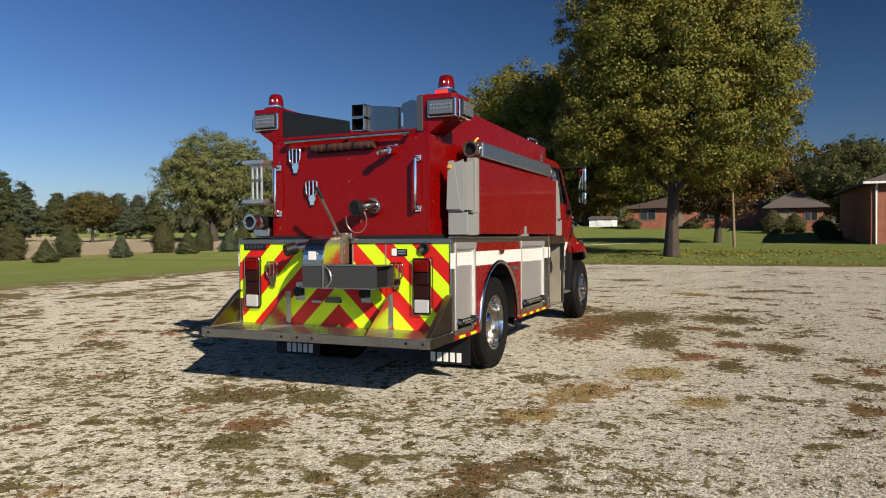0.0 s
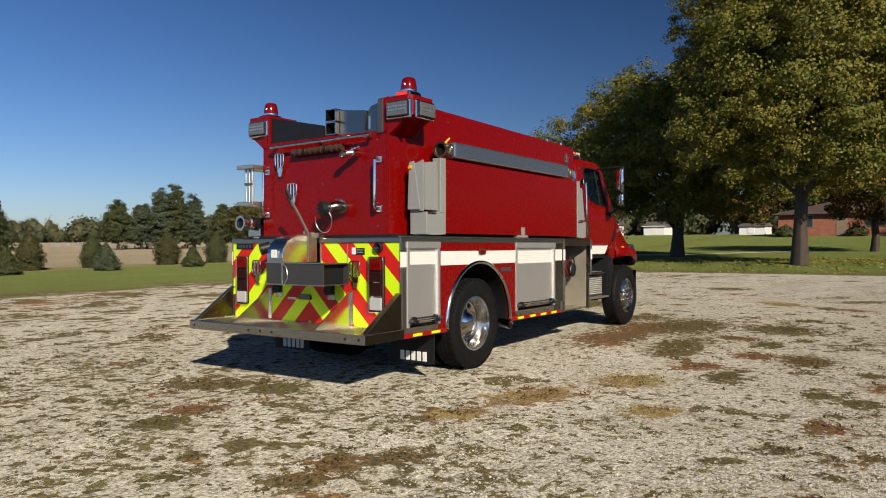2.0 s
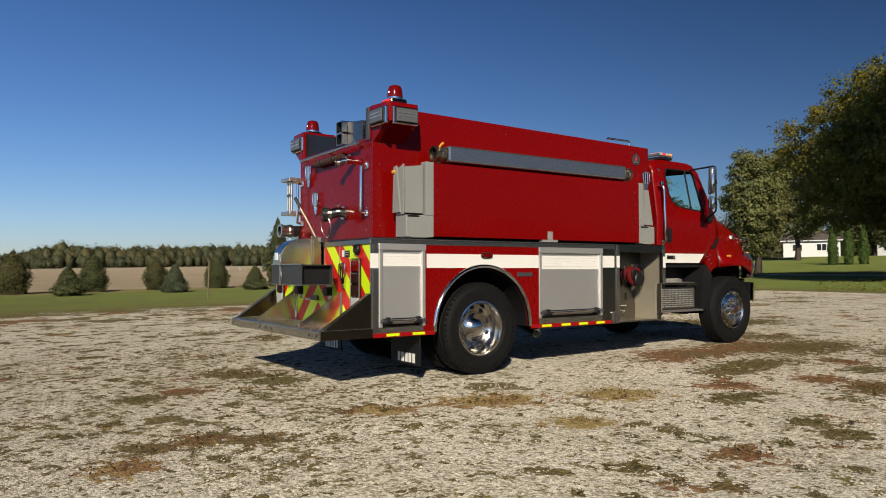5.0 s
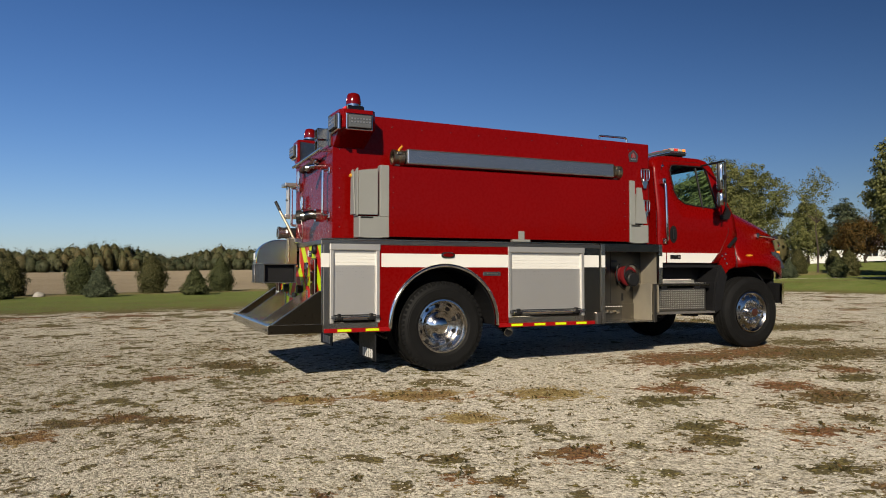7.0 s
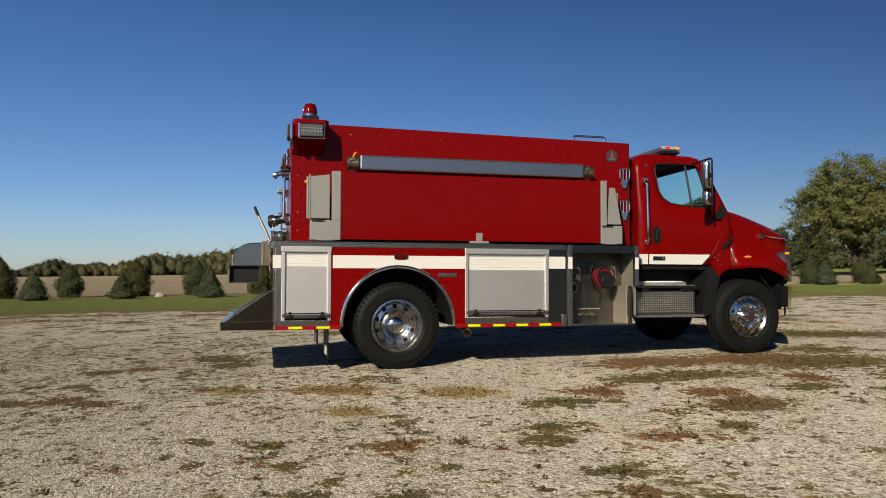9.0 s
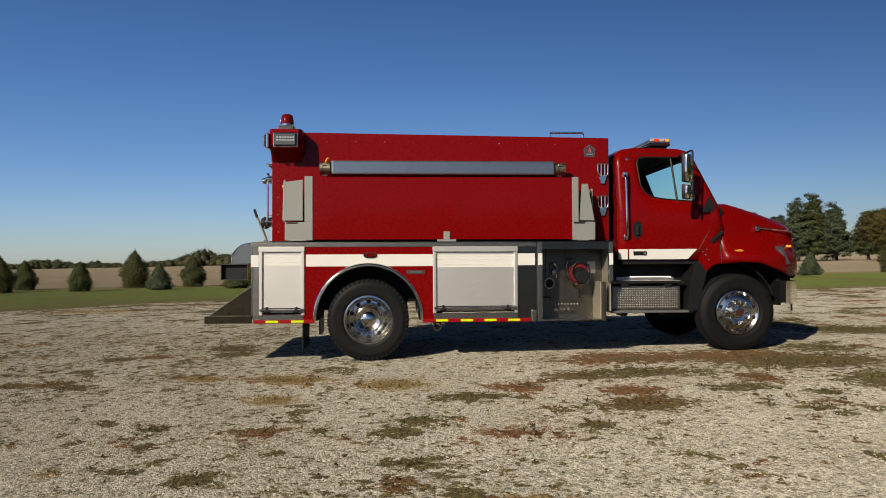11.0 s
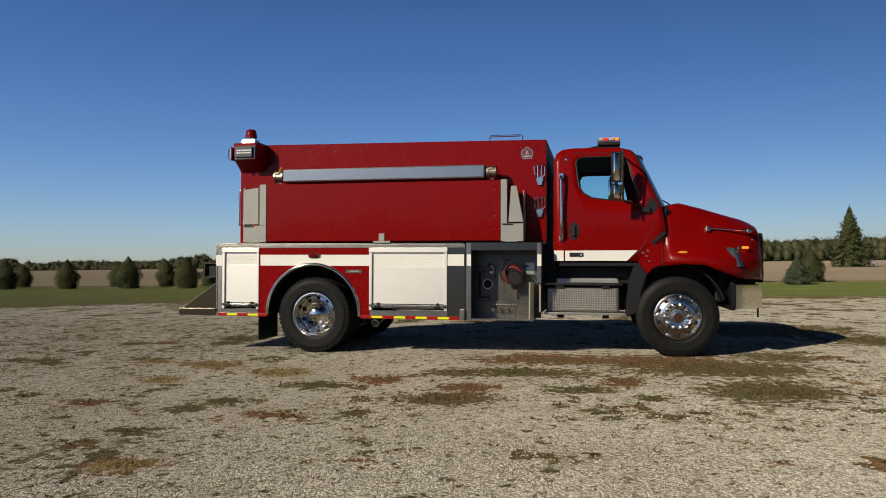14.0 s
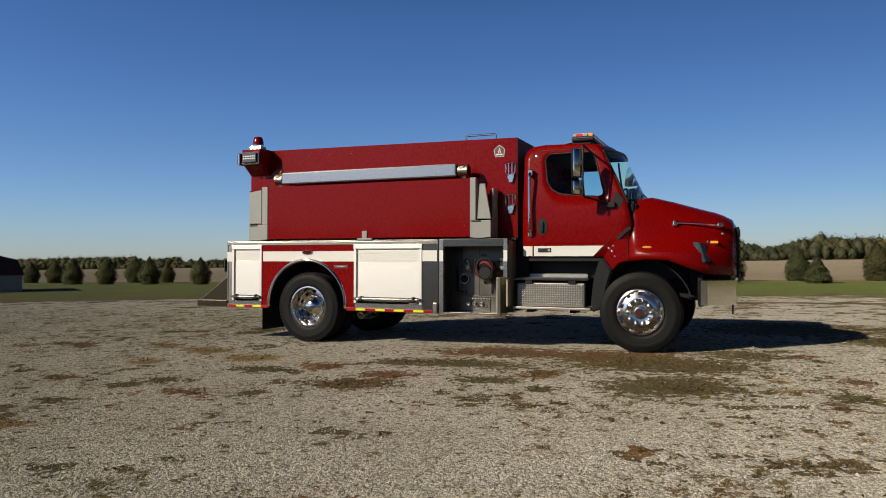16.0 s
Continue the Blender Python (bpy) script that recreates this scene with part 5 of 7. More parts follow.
for side in (1, -1):
    # rear part of the fender down to the arch
    part("fender_rear", prism([(4.30, 1.29), (4.45, 1.50), (4.62, 1.52), (4.62, 1.23), (4.50, 1.19), (4.40, 1.08)], "x", side * 0.93, side * 1.025, 0.012), RED, cab)
    part("splash_guard", prism([(4.30, 1.27), (4.42, 1.10), (4.36, 0.90), (4.31, 0.62), (4.16, 0.56), (4.15, 0.70), (4.19, 1.02), (4.25, 1.22)], "x", side * 0.62, side * 1.08, 0.02), BLACK, cab, "black plastic splash guard")
    arch = [(4.775 + 0.62 * math.cos(t), 0.60 + 0.645 * math.sin(t)) for t in [math.pi * (0.1 + 0.8 * k / 16) for k in range(17)]]
    bm = grid_mesh([[(side * 0.95, *p), (side * 0.55, *p)] for p in arch])
    thick(part("arch_lining", bm, BLACK, cab), 0.015)
    part("fender_panel", prism([(4.5, 1.0), (5.5, 0.98), (5.5, 1.2), (4.5, 1.2)], "x", side * 0.54, side * 0.56), BLACK, cab)
    lamp = empty("headlamp", (0, 0, 0), cab, "clear headlamp wrapped round the fender")
    lamp.matrix_basis = pose(side * 1.005, 5.475, 1.285, 0, 0, -34 * side) @ Matrix.Scale(1.45, 4)
    part("lens", prism([(-0.07, 0.12), (0.0, 0.11), (0.06, -0.05), (-0.01, -0.055), (-0.035, 0.02)], "x", -side * 0.06, side * 0.012, 0.004), HEADLAMP, lamp, "dark headlamp glass")
    part("reflector", prism([(-0.04, 0.09), (-0.01, 0.085), (0.02, 0.0), (0.0, 0.0)], "x", side * 0.010, side * 0.016), STAIN_DARK, lamp)
    part("turn_lamp", box((side * 0.80, 5.58, 1.443), (side * 0.870, 5.67, 1.471), 0.008), AMBER_GLOW, cab, "small lit amber lamp")
    part("turn_lamp_bezel", box((side * 0.80, 5.54, 1.436), (side * 0.885, 5.585, 1.480), 0.010), BRIGHT, cab, "chrome lamp end")
    part("side_marker", prism([(4.85 + 0.060 * math.cos(t), 1.395 + 0.015 * math.sin(t)) for t in [k * math.pi / 8 for k in range(16)]], "x", side * 1.02, side * 1.068, 0.003), ORANGE, cab, "small oval amber marker")
    part("hood_seam", pipe([(x + side * 0.006, y + 0.014, z + 0.003) for x, y, z in hood_edge if x * side > 0.7], 0.007, 6), BLACK, cab)
    # small polished domes on the rear of the fender
    for y, z in ((4.431, 1.414), (4.372, 1.385), (4.414, 1.345), (4.45, 1.28)):
        part("fender_dome", lathe([(0, 0.017), (side * 0.008, 0.013), (side * 0.012, 0.001)], (side * 1.020, y, z), 10), BRIGHT, cab, "", True)
    r = part("hood_rail", pipe([(side * 0.895, 5.18, 1.69), (side * 0.885, 5.20, 1.70), (side * 0.765, 5.70, 1.67)], 0.010, 8), BRIGHT, cab, "thin chrome hood rail")
    part("rail_lamp", box((side * 0.85, 5.145, 1.66), (side * 0.925, 5.20, 1.735), 0.014), BRIGHT, r, "chrome marker lamp")
    part("rail_end", box((side * 0.73, 5.66, 1.645), (side * 0.79, 5.73, 1.70), 0.014), BRIGHT, r)
    part("side_bolt", lathe([(0, 0.02), (side * 0.02, 0.015), (side * 0.025, 0.001)], (side * 0.80, 5.72, 1.56), 10), BRIGHT, cab)
# grille and bumper
gr = empty("grille", (0, 0, 0), cab, "dark grille in a chrome frame")
part("mesh_plate", prism([(-0.50, 1.05), (0.50, 1.05), (0.46, 1.60), (-0.46, 1.60)], "y", 5.86, 5.885), BLACK, gr)
for k in range(7):
    part("grille_bar", box((-0.47, 5.88, 1.10 + 0.07 * k), (0.47, 5.905, 1.125 + 0.07 * k), 0.004), BRIGHT, gr)
part("grille_frame", pipe(bent([(-0.53, 5.89, 1.03), (-0.50, 5.89, 1.64), (0.50, 5.89, 1.64), (0.53, 5.89, 1.03), (-0.53, 5.89, 1.03)], 0.06), 0.02, 8), BLACK, gr)
bp = empty("front_bumper", (0, 0, 0), truck, "polished steel front bumper")
part("face", prism([(-0.62, 5.87), (-1.03, 5.56), (-1.06, 5.48), (-1.04, 5.48), (-1.01, 5.55), (-0.61, 5.85), (0.61, 5.85), (1.01, 5.55), (1.04, 5.48), (1.06, 5.48), (1.03, 5.56), (0.62, 5.87)], "z", 0.685, 0.985, 0.0), BRIGHT, bp)
part("backing", prism([(-1.0, 5.44), (1.0, 5.44), (0.98, 5.54), (0.58, 5.83), (-0.58, 5.83), (-0.98, 5.54)], "z", 0.70, 0.99), BLACK, bp)
part("licence_hanger", box((0.55, 5.82, 0.56), (0.565, 5.84, 0.70)), BLACK, bp)
part("lower_valance", box((-0.9, 5.44, 0.66), (0.9, 5.50, 1.05), 0.01), BLACK, bp)
part("radiator_block", box((-0.6, 5.3, 0.75), (0.6, 5.8, 1.6), 0.02), BLACK, cab)
part("engine_block", box((-0.45, 4.66, 0.7), (0.45, 5.3, 1.6), 0.04), BLACK, cab)

# light bar on the roof
lb = empty("light_bar", (0, 3.94, 2.80), truck, "roof light bar with clear and amber lenses")
part("base_plate", prism([(-0.20, 0.0), (0.10, 0.0), (0.14, 0.05), (-0.12, 0.05)], "x", -0.58, 0.58, 0.006), BLACK, lb)
part("rear_deflector", prism([(-0.62, -0.045), (-0.60, -0.045), (-0.10, 0.06), (-0.12, 0.07)], "x", -0.55, 0.55, 0.0), STAINLESS, lb, "sloped steel deflector")
part("housing", box((-0.62, -0.14, 0.05), (0.62, 0.16, 0.085), 0.012), BLACK, lb)
part("chrome_band", box((-0.625, -0.145, 0.085), (0.625, 0.165, 0.100), 0.005), BRIGHT, lb, "chrome band")
for side in (1, -1):
    for y0, y1, mt in ((-0.125, -0.07, WHITE_LENS), (-0.06, 0.0, RED_GLOW), (0.01, 0.08, WHITE_LENS), (0.09, 0.145, AMBER_GLOW)):
        part("end_lamp", box((side * 0.60, y0, 0.112), (side * 0.626, y1, 0.147), 0.006), mt, lb, "lit lens")
part("lens", box((-0.62, -0.14, 0.098), (0.62, 0.16, 0.146), 0.022), CLEAR_LENS, lb, "clear lens")
for x in (-0.5, -0.25, 0.0, 0.25, 0.5):
    part("lamp_module", box((x - 0.09, -0.10, 0.145), (x + 0.09, 0.12, 0.156), 0.008), AMBER_GLOW if abs(x) > 0.4 else RED_GLOW, lb, "lit lens")

# tank steps below the doors
for side in (1, -1):
    f = empty("fuel_tank_step", (0, 0, 0), truck, "diamond plate step box below the cab door")
    part("tank_box", box((side * 0.60, 3.145, 0.62), (side * 1.02, 4.07, 0.935), 0.02), STAIN_MID, f)
    part("upper_tread", box((side * 0.62, 3.12, 0.965), (side * 1.05, 4.11, 1.0), 0.006), STAIN_DARK, f, "dark tread plate")
    part("back_tread", prism([(3.22, 1.0), (4.06, 1.0), (4.06, 1.045), (3.22, 1.045)], "x", side * 0.62, side * 0.80, 0.004), ALU, f)
    part("lower_tread", box((side * 0.70, 3.12, 0.585), (side * 1.10, 4.15, 0.615), 0.006), ALU, f, "tread plate")
    for y in (3.32, 3.90):
        part("strap_bracket", box((side * 0.98, y - 0.05, 0.92), (side * 1.04, y + 0.05, 0.97), 0.005), BLACK, f)
        part("foot_bracket", box((side * 0.75, y - 0.04, 0.54), (side * 1.0, y + 0.04, 0.59), 0.005), BLACK, f)
    dots = bmesh.new()
    for a in range(27):
        for b in range(9):
            lathe([(side * 1.02, 0.011), (side * 1.027, 0.007), (side * 1.029, 0.001)], (0, 3.20 + a * 0.0315, 0.66 + b * 0.03), 6, dots)
    for a in range(27):
        for b in range(4):
            lathe([(1.0, 0.011), (1.006, 0.007), (1.007, 0.001)], (side * (0.84 + b * 0.055), 3.18 + a * 0.034, 0), 6, dots, "z")
            lathe([(1.045, 0.011), (1.056, 0.007), (1.058, 0.001)], (side * (0.65 + b * 0.04), 3.24 + a * 0.03, 0), 6, dots, "z")
    tagged(part("plate_pattern", dots, ALU, f, "raised tread dots"), kind="stuff")
part("air_tank", cyl((-0.5, 3.2, 0.8), (-0.5, 4.0, 0.8), 0.13, seg=16), BLACK, truck, "", True)

# ---- ground ----
def axis_steps(lo, hi, fine, far, grow=1.18):
    a = list(np.arange(lo, hi + 1e-6, fine))
    s = fine
    while a[-1] < far:
        s *= grow
        a.append(a[-1] + s)
    s = fine
    while a[0] > -far:
        s *= grow
        a.insert(0, a[0] - s)
    return np.array(a)


def fbm(x, y, scale, seed):
    return noise.fractal(Vector((x * scale + seed, y * scale - seed, seed * 0.37)), 1.0, 2.0, 4)


def terrain(x, y):
    """Height of the land: a low bank behind the lot, then a gentle rise."""
    a = np.clip((np.asarray(y, float) - 34) / 60, 0, 1)
    b = np.clip((-np.asarray(x, float) - 45) / 250, 0, 1)
    c = np.clip((np.asarray(y, float) - 22.5) / 2.6, 0, 1)
    bank = 0.31 * c * c * (3 - 2 * c) * np.clip((np.asarray(x, float) + 34) / 14, 0, 1)
    return np.maximum(np.maximum(1.55 * a * a * (3 - 2 * a) * np.clip((np.asarray(x, float) + 110) / 60, 0, 1), bank), 1.9 * b)


# weedy patches
rng = np.random.default_rng(21)
spots = []


def weed_patch(x, y, along, deep, turn, tint):
    """A patch of low weeds: half sizes along its turn and across it; tint 0 is green, 1 russet, 1.5 straw."""
    spots.append((x, y, along * 1.25, deep * 1.3, tint, 1.0, radians(turn)))


# by the front wheel
weed_patch(1.65, 3.25, 0.80, 0.40, 92, 0.72)
weed_patch(2.66, 3.05, 0.61, 0.28, 92, 0.2)
weed_patch(1.62, 4.57, 0.80, 0.46, 92, 0.7)
weed_patch(2.14, 5.13, 0.86, 0.52, 92, 0.4)
weed_patch(1.11, 5.91, 0.45, 0.40, 91, 0.3)
weed_patch(3.56, 5.42, 0.55, 0.48, 93, 0.25)
weed_patch(4.35, 2.48, 0.38, 0.24, 93, 0.6)
weed_patch(3.75, 2.53, 0.26, 0.20, 93, 0.95)
weed_patch(3.70, 3.64, 0.24, 0.16, 93, 0.2)
weed_patch(3.23, 4.07, 0.16, 0.24, 93, 0.7)
weed_patch(4.67, 3.82, 0.12, 0.08, 93, 0.1)
weed_patch(4.06, 4.28, 0.16, 0.11, 93, 0.05)
# ahead of the truck
weed_patch(-2.93, 6.65, 1.2, 1.0, 56, 0.45)
weed_patch(-1.10, 8.01, 0.95, 0.6, 56, 0.2)
weed_patch(2.84, 2.30, 0.30, 0.22, 61, 0.5)
# along the side, dry and straw coloured
weed_patch(2.99, 0.31, 0.30, 0.24, 62, 1.5)
weed_patch(3.57, -0.81, 0.18, 0.15, 62, 1.5)
weed_patch(5.34, -1.41, 0.07, 0.07, 63, 0.6)
weed_patch(4.76, -1.50, 0.09, 0.10, 63, 0.2)
weed_patch(5.07, 1.86, 0.12, 0.09, 90, 0.1)
weed_patch(5.22, 1.18, 0.20, 0.10, 90, 0.95)
weed_patch(6.18, -0.85, 0.11, 0.12, 94, 0.2)
weed_patch(6.40, 0.35, 0.10, 0.10, 94, 0.8)
weed_patch(5.97, 0.45, 0.15, 0.12, 94, 0.2)
weed_patch(5.10, 0.35, 0.15, 0.14, 94, 0.3)
weed_patch(4.72, 0.52, 0.13, 0.12, 93, 0.15)
weed_patch(4.96, -0.69, 0.15, 0.15, 93, 0.7)
weed_patch(6.82, 1.02, 0.19, 0.13, 95, 1.3)
weed_patch(3.79, 1.03, 0.29, 0.18, 93, 0.2)
weed_patch(3.36, 1.57, 0.20, 0.20, 93, 0.95)
# behind the truck
weed_patch(2.39, -3.81, 0.20, 0.15, 62, 0.55)
weed_patch(2.83, -4.08, 0.20, 0.20, 63, 1.3)
weed_patch(0.22, -3.00, 0.24, 0.17, 45, 0.9)
weed_patch(0.11, -1.97, 0.26, 0.28, 61, 0.05)
weed_patch(2.24, -1.85, 0.24, 0.15, 62, 1.4)
weed_patch(2.47, -0.90, 0.36, 0.22, 62, 1.3)
weed_patch(2.62, -3.05, 0.21, 0.16, 62, 0.5)
weed_patch(0.34, -3.45, 0.18, 0.22, 29, 0.05)
weed_patch(-0.64, -2.15, 0.50, 0.30, 29, 0.5)
weed_patch(2.34, -3.41, 0.18, 0.15, 92, 0.7)
for n, x0, x1, y0, y1, a, b in ((260, -12, 2.6, -7, -1.4, 0.03, 0.14), (240, -15, -3, -1, 20, 0.1, 0.42), (90, 1.6, 5.4, -1, 9, 0.02, 0.07), (150, 4.5, 9, -4, 9, 0.015, 0.06), (80, -3, 9, 6, 21, 0.08, 0.35), (90, -16, -9, -24, 8, 0.3, 1.0)):
    for _ in range(n):
        s = a + (b - a) * rng.random() ** 2.2
        spots.append((x0 + (x1 - x0) * rng.random(), y0 + (y1 - y0) * rng.random(), s * (1 + rng.random()), s, 1.4 * rng.random() ** 1.7, 0.6 + 0.4 * rng.random(), 3.14 * rng.random()))
XS, YS = axis_steps(-9, 10.5, 0.08, 2600), np.unique(np.round(np.concatenate([axis_steps(-8, 10, 0.08, 2600), np.arange(22.2, 26, 0.4)]), 3))
gx, gy = np.meshgrid(XS, YS, indexing="ij")
n0, n1 = gx.shape
# thin growth everywhere, thicker behind the truck and towards the grass
soft = lambda v, lo, hi: np.clip((v - lo) / (hi - lo), 0, 1)
weed = -0.24 + 0.16 * soft(gx, 5.2, 1.6) * soft(gy, -0.3, -1.8) + 0.10 * soft(gx, 6.5, 3) + 0.10 * soft(gy, 4, 0) * soft(gx, 11, 8) - 0.10 * soft(gy, 2, 5) * soft(gx, 2, 4)
weed = np.maximum(weed, -0.24 + 0.14 * soft(gx, -1.2, -3) + 0.05 * soft(gx, -8, -14))
weed = np.maximum(weed, -0.24 + 0.42 * np.exp(-(((gx - 6.7) / 1.0) ** 2 + ((gy - 0.6) / 1.3) ** 2)))
tint = np.full(gx.shape, 0.25)
for px, py, a, b, h, s, turn in spots:
    far = 2.2 * max(a, b)
    i0, i1 = np.searchsorted(XS, (px - far, px + far))
    j0, j1 = np.searchsorted(YS, (py - far, py + far))
    dx, dy = gx[i0:i1, j0:j1] - px, gy[i0:i1, j0:j1] - py
    u, v = dx * math.cos(turn) + dy * math.sin(turn), dy * math.cos(turn) - dx * math.sin(turn)
    w = -0.1 + 1.06 * s * np.exp(-((u / a) ** 2 + (v / b) ** 2) ** 1.2)
    tint[i0:i1, j0:j1] = np.where(w > weed[i0:i1, j0:j1], h, tint[i0:i1, j0:j1])
    weed[i0:i1, j0:j1] = np.maximum(weed[i0:i1, j0:j1], w)
gz = np.zeros(gx.shape)
near = (np.abs(gx) < 16) & (np.abs(gy) < 16)
for i, j in zip(*np.nonzero(near)):
    gz[i, j] = 0.02 * fbm(gx[i, j], gy[i, j], 0.5, 3.1) - 0.006
under = soft(np.abs(gx), 2.2, 1.4) * soft(np.abs(gy - 2.4), 4.4, 3.4)
gz = gz * (1 - under) + 0.013 * under
gz = gz + terrain(gx, gy)
verts = np.stack([gx, gy, gz], -1).reshape(-1, 3)
idx = np.arange(n0 * n1).reshape(n0, n1)
quads = np.stack([idx[:-1, :-1], idx[1:, :-1], idx[1:, 1:], idx[:-1, 1:]], -1).reshape(-1, 4)


def raw_mesh(name, verts, quads, material):
    """A mesh straight from arrays of corners and four-sided faces."""
    me = bpy.data.meshes.new(name)
    me.vertices.add(len(verts))
    me.vertices.foreach_set("co", np.asarray(verts, np.float32).ravel())
    k = quads.shape[1]
    me.loops.add(quads.size)
    me.loops.foreach_set("vertex_index", quads.astype(np.int32).ravel())
    me.polygons.add(len(quads))
    me.polygons.foreach_set("loop_start", np.arange(0, quads.size, k, dtype=np.int32))
    me.update(calc_edges=True)
    me.materials.append(material)
    return me


def ground_material():
    m, nt, b = nodes("gravel_grass_and_field")
    pos = coords(nt)
    sep = nt.nodes.new("ShaderNodeSeparateXYZ")
    nt.links.new(pos, sep.inputs[0])

    def math_node(op, a, c=0.0, clamp=False):
        n = nt.nodes.new("ShaderNodeMath")
        n.operation, n.use_clamp = op, clamp
        for s, v in zip(n.inputs, (a, c)):
            if hasattr(v, "links"):
                nt.links.new(v, s)
            else:
                s.default_value = v
        return n.outputs[0]

    def step(v, lo, hi):
        n = add(nt, "ShaderNodeMapRange", From_Min=lo, From_Max=hi, To_Min=0.0, To_Max=1.0)
        n.interpolation_type = "SMOOTHSTEP"
        nt.links.new(v, n.inputs["Value"])
        return n.outputs["Result"]

    # stones
    vor = add(nt, "ShaderNodeTexVoronoi", Scale=44.0)
    nt.links.new(pos, vor.inputs["Vector"])
    vor2 = add(nt, "ShaderNodeTexVoronoi", Scale=125.0)
    nt.links.new(pos, vor2.inputs["Vector"])
    stone = ramp(nt, vor.outputs["Color"], ((0.0, (0.20, 0.186, 0.155)), (0.4, (0.56, 0.526, 0.452)), (0.75, (0.68, 0.64, 0.558)), (1.0, (0.75, 0.71, 0.63))))
    stone = mixed(nt, 0.4, stone, ramp(nt, vor2.outputs["Color"], ((0.0, (0.19, 0.177, 0.146)), (1.0, (0.77, 0.725, 0.635)))))
    dust = ramp(nt, noise_tex(nt, 0.9, 6.0, 0.6, pos), ((0.35, (0.86, 0.85, 0.82)), (0.65, (1.0, 1.0, 1.0))))
    stone = mixed(nt, 1.0, stone, dust, "MULTIPLY")
    clods = ramp(nt, noise_tex(nt, 13.0, 5.0, 0.75, pos), ((0.36, (0.62, 0.60, 0.56)), (0.50, (1.0, 1.0, 1.0)), (0.66, (1.16, 1.16, 1.16))))
    stone = mixed(nt, 1.0, stone, clods, "MULTIPLY")
    # darker towards the gaps between the stones
    stone = mixed(nt, 1.0, stone, ramp(nt, vor.outputs["Distance"], ((0.36, (1.06, 1.06, 1.06)), (0.58, (0.98, 0.975, 0.96)), (0.78, (0.58, 0.56, 0.525)))), "MULTIPLY")
    # weeds between the stones
    att = nt.nodes.new("ShaderNodeAttribute")
    att.attribute_name = "weed"
    att2 = nt.nodes.new("ShaderNodeAttribute")
    att2.attribute_name = "russet"
    nz = noise_tex(nt, 1.1, 6.0, 0.6, pos)
    nz2 = noise_tex(nt, 7.5, 8.0, 0.68, pos)
    w = math_node("ADD", att.outputs["Fac"], math_node("MULTIPLY", math_node("SUBTRACT", nz, 0.5), 2.6))
    nz3 = noise_tex(nt, 30.0, 4.0, 0.75, pos)
    w = math_node("ADD", w, math_node("MULTIPLY", math_node("SUBTRACT", nz2, 0.5), 5.0))
    w = math_node("ADD", w, math_node("MULTIPLY", math_node("SUBTRACT", nz3, 0.5), 1.6))
    # broad streaks of growth on the far side of the lot
    streak = math_node("MULTIPLY", math_node("SUBTRACT", noise_tex(nt, 0.85, 8.0, 0.68, pos), 0.50), step(sep.outputs["X"], -1.0, -6.0))
    w = math_node("ADD", w, math_node("MULTIPLY", streak, 2.0))
    away = step(sep.outputs["X"], -3.0, -7.0)
    w = math_node("SUBTRACT", w, math_node("MULTIPLY", away, 0.7))
    wm = step(w, 0.45, 0.51)
    # single small tufts, more of them where weeds are thick
    tufts = math_node("ADD", noise_tex(nt, 8.5, 4.0, 0.6, pos), math_node("MULTIPLY", att.outputs["Fac"], 0.22))
    tufts = math_node("SUBTRACT", tufts, math_node("MULTIPLY", away, 0.05))
    wm = math_node("MAXIMUM", wm, step(tufts, 0.600, 0.614))
    # flat mats of dead growth, hand to arm long, on the far half of the lot and behind the truck
    mats = math_node("ADD", noise_tex(nt, 2.6, 8.0, 0.72, pos), math_node("MULTIPLY", step(sep.outputs["X"], 3.5, -6.0), 0.045))
    mats = math_node("ADD", mats, math_node("MULTIPLY", step(sep.outputs["Y"], 6.0, -2.0), 0.02))
    wm = math_node("MAXIMUM", wm, step(mats, 0.630, 0.644))
    # broad dark streaks that run into the grass
    broad = math_node("ADD", noise_tex(nt, 0.75, 4.0, 0.6, pos), math_node("MULTIPLY", step(sep.outputs["X"], -2.5, -15.0), 0.11))
    broad = math_node("ADD", broad, math_node("MULTIPLY", math_node("SUBTRACT", nz2, 0.5), 0.12))
    broad = math_node("MAXIMUM", broad, math_node("ADD", noise_tex(nt, 1.9, 4.0, 0.6, pos), math_node("MULTIPLY", step(sep.outputs["X"], -1.0, -8.0), 0.055)))
    wm = math_node("MAXIMUM", wm, step(broad, 0.628, 0.652))
    hue = math_node("MULTIPLY", math_node("ADD", att2.outputs["Fac"], math_node("MULTIPLY", math_node("SUBTRACT", noise_tex(nt, 1.7, 4.0, 0.6, pos), 0.5), 1.6)), 0.667, True)
    darkw = ramp(nt, hue, ((0.0, (0.056, 0.048, 0.010)), (0.35, (0.070, 0.048, 0.014)), (0.66, (0.125, 0.042, 0.012)), (1.0, (0.22, 0.15, 0.045))))
    litew = ramp(nt, hue, ((0.0, (0.165, 0.142, 0.030)), (0.35, (0.19, 0.135, 0.040)), (0.66, (0.26, 0.11, 0.032)), (1.0, (0.40, 0.325, 0.14))))
    weedcol = mixed(nt, step(math_node("ADD", nz3, math_node("MULTIPLY", math_node("SUBTRACT", nz2, 0.5), 0.5)), 0.47, 0.66), darkw, litew)
    col = mixed(nt, math_node("MULTIPLY", wm, 0.92), stone, weedcol)
    # lawn
    g1 = noise_tex(nt, 0.35, 6.0, 0.6, pos)
    g2 = noise_tex(nt, 30.0, 4.0, 0.7, pos)
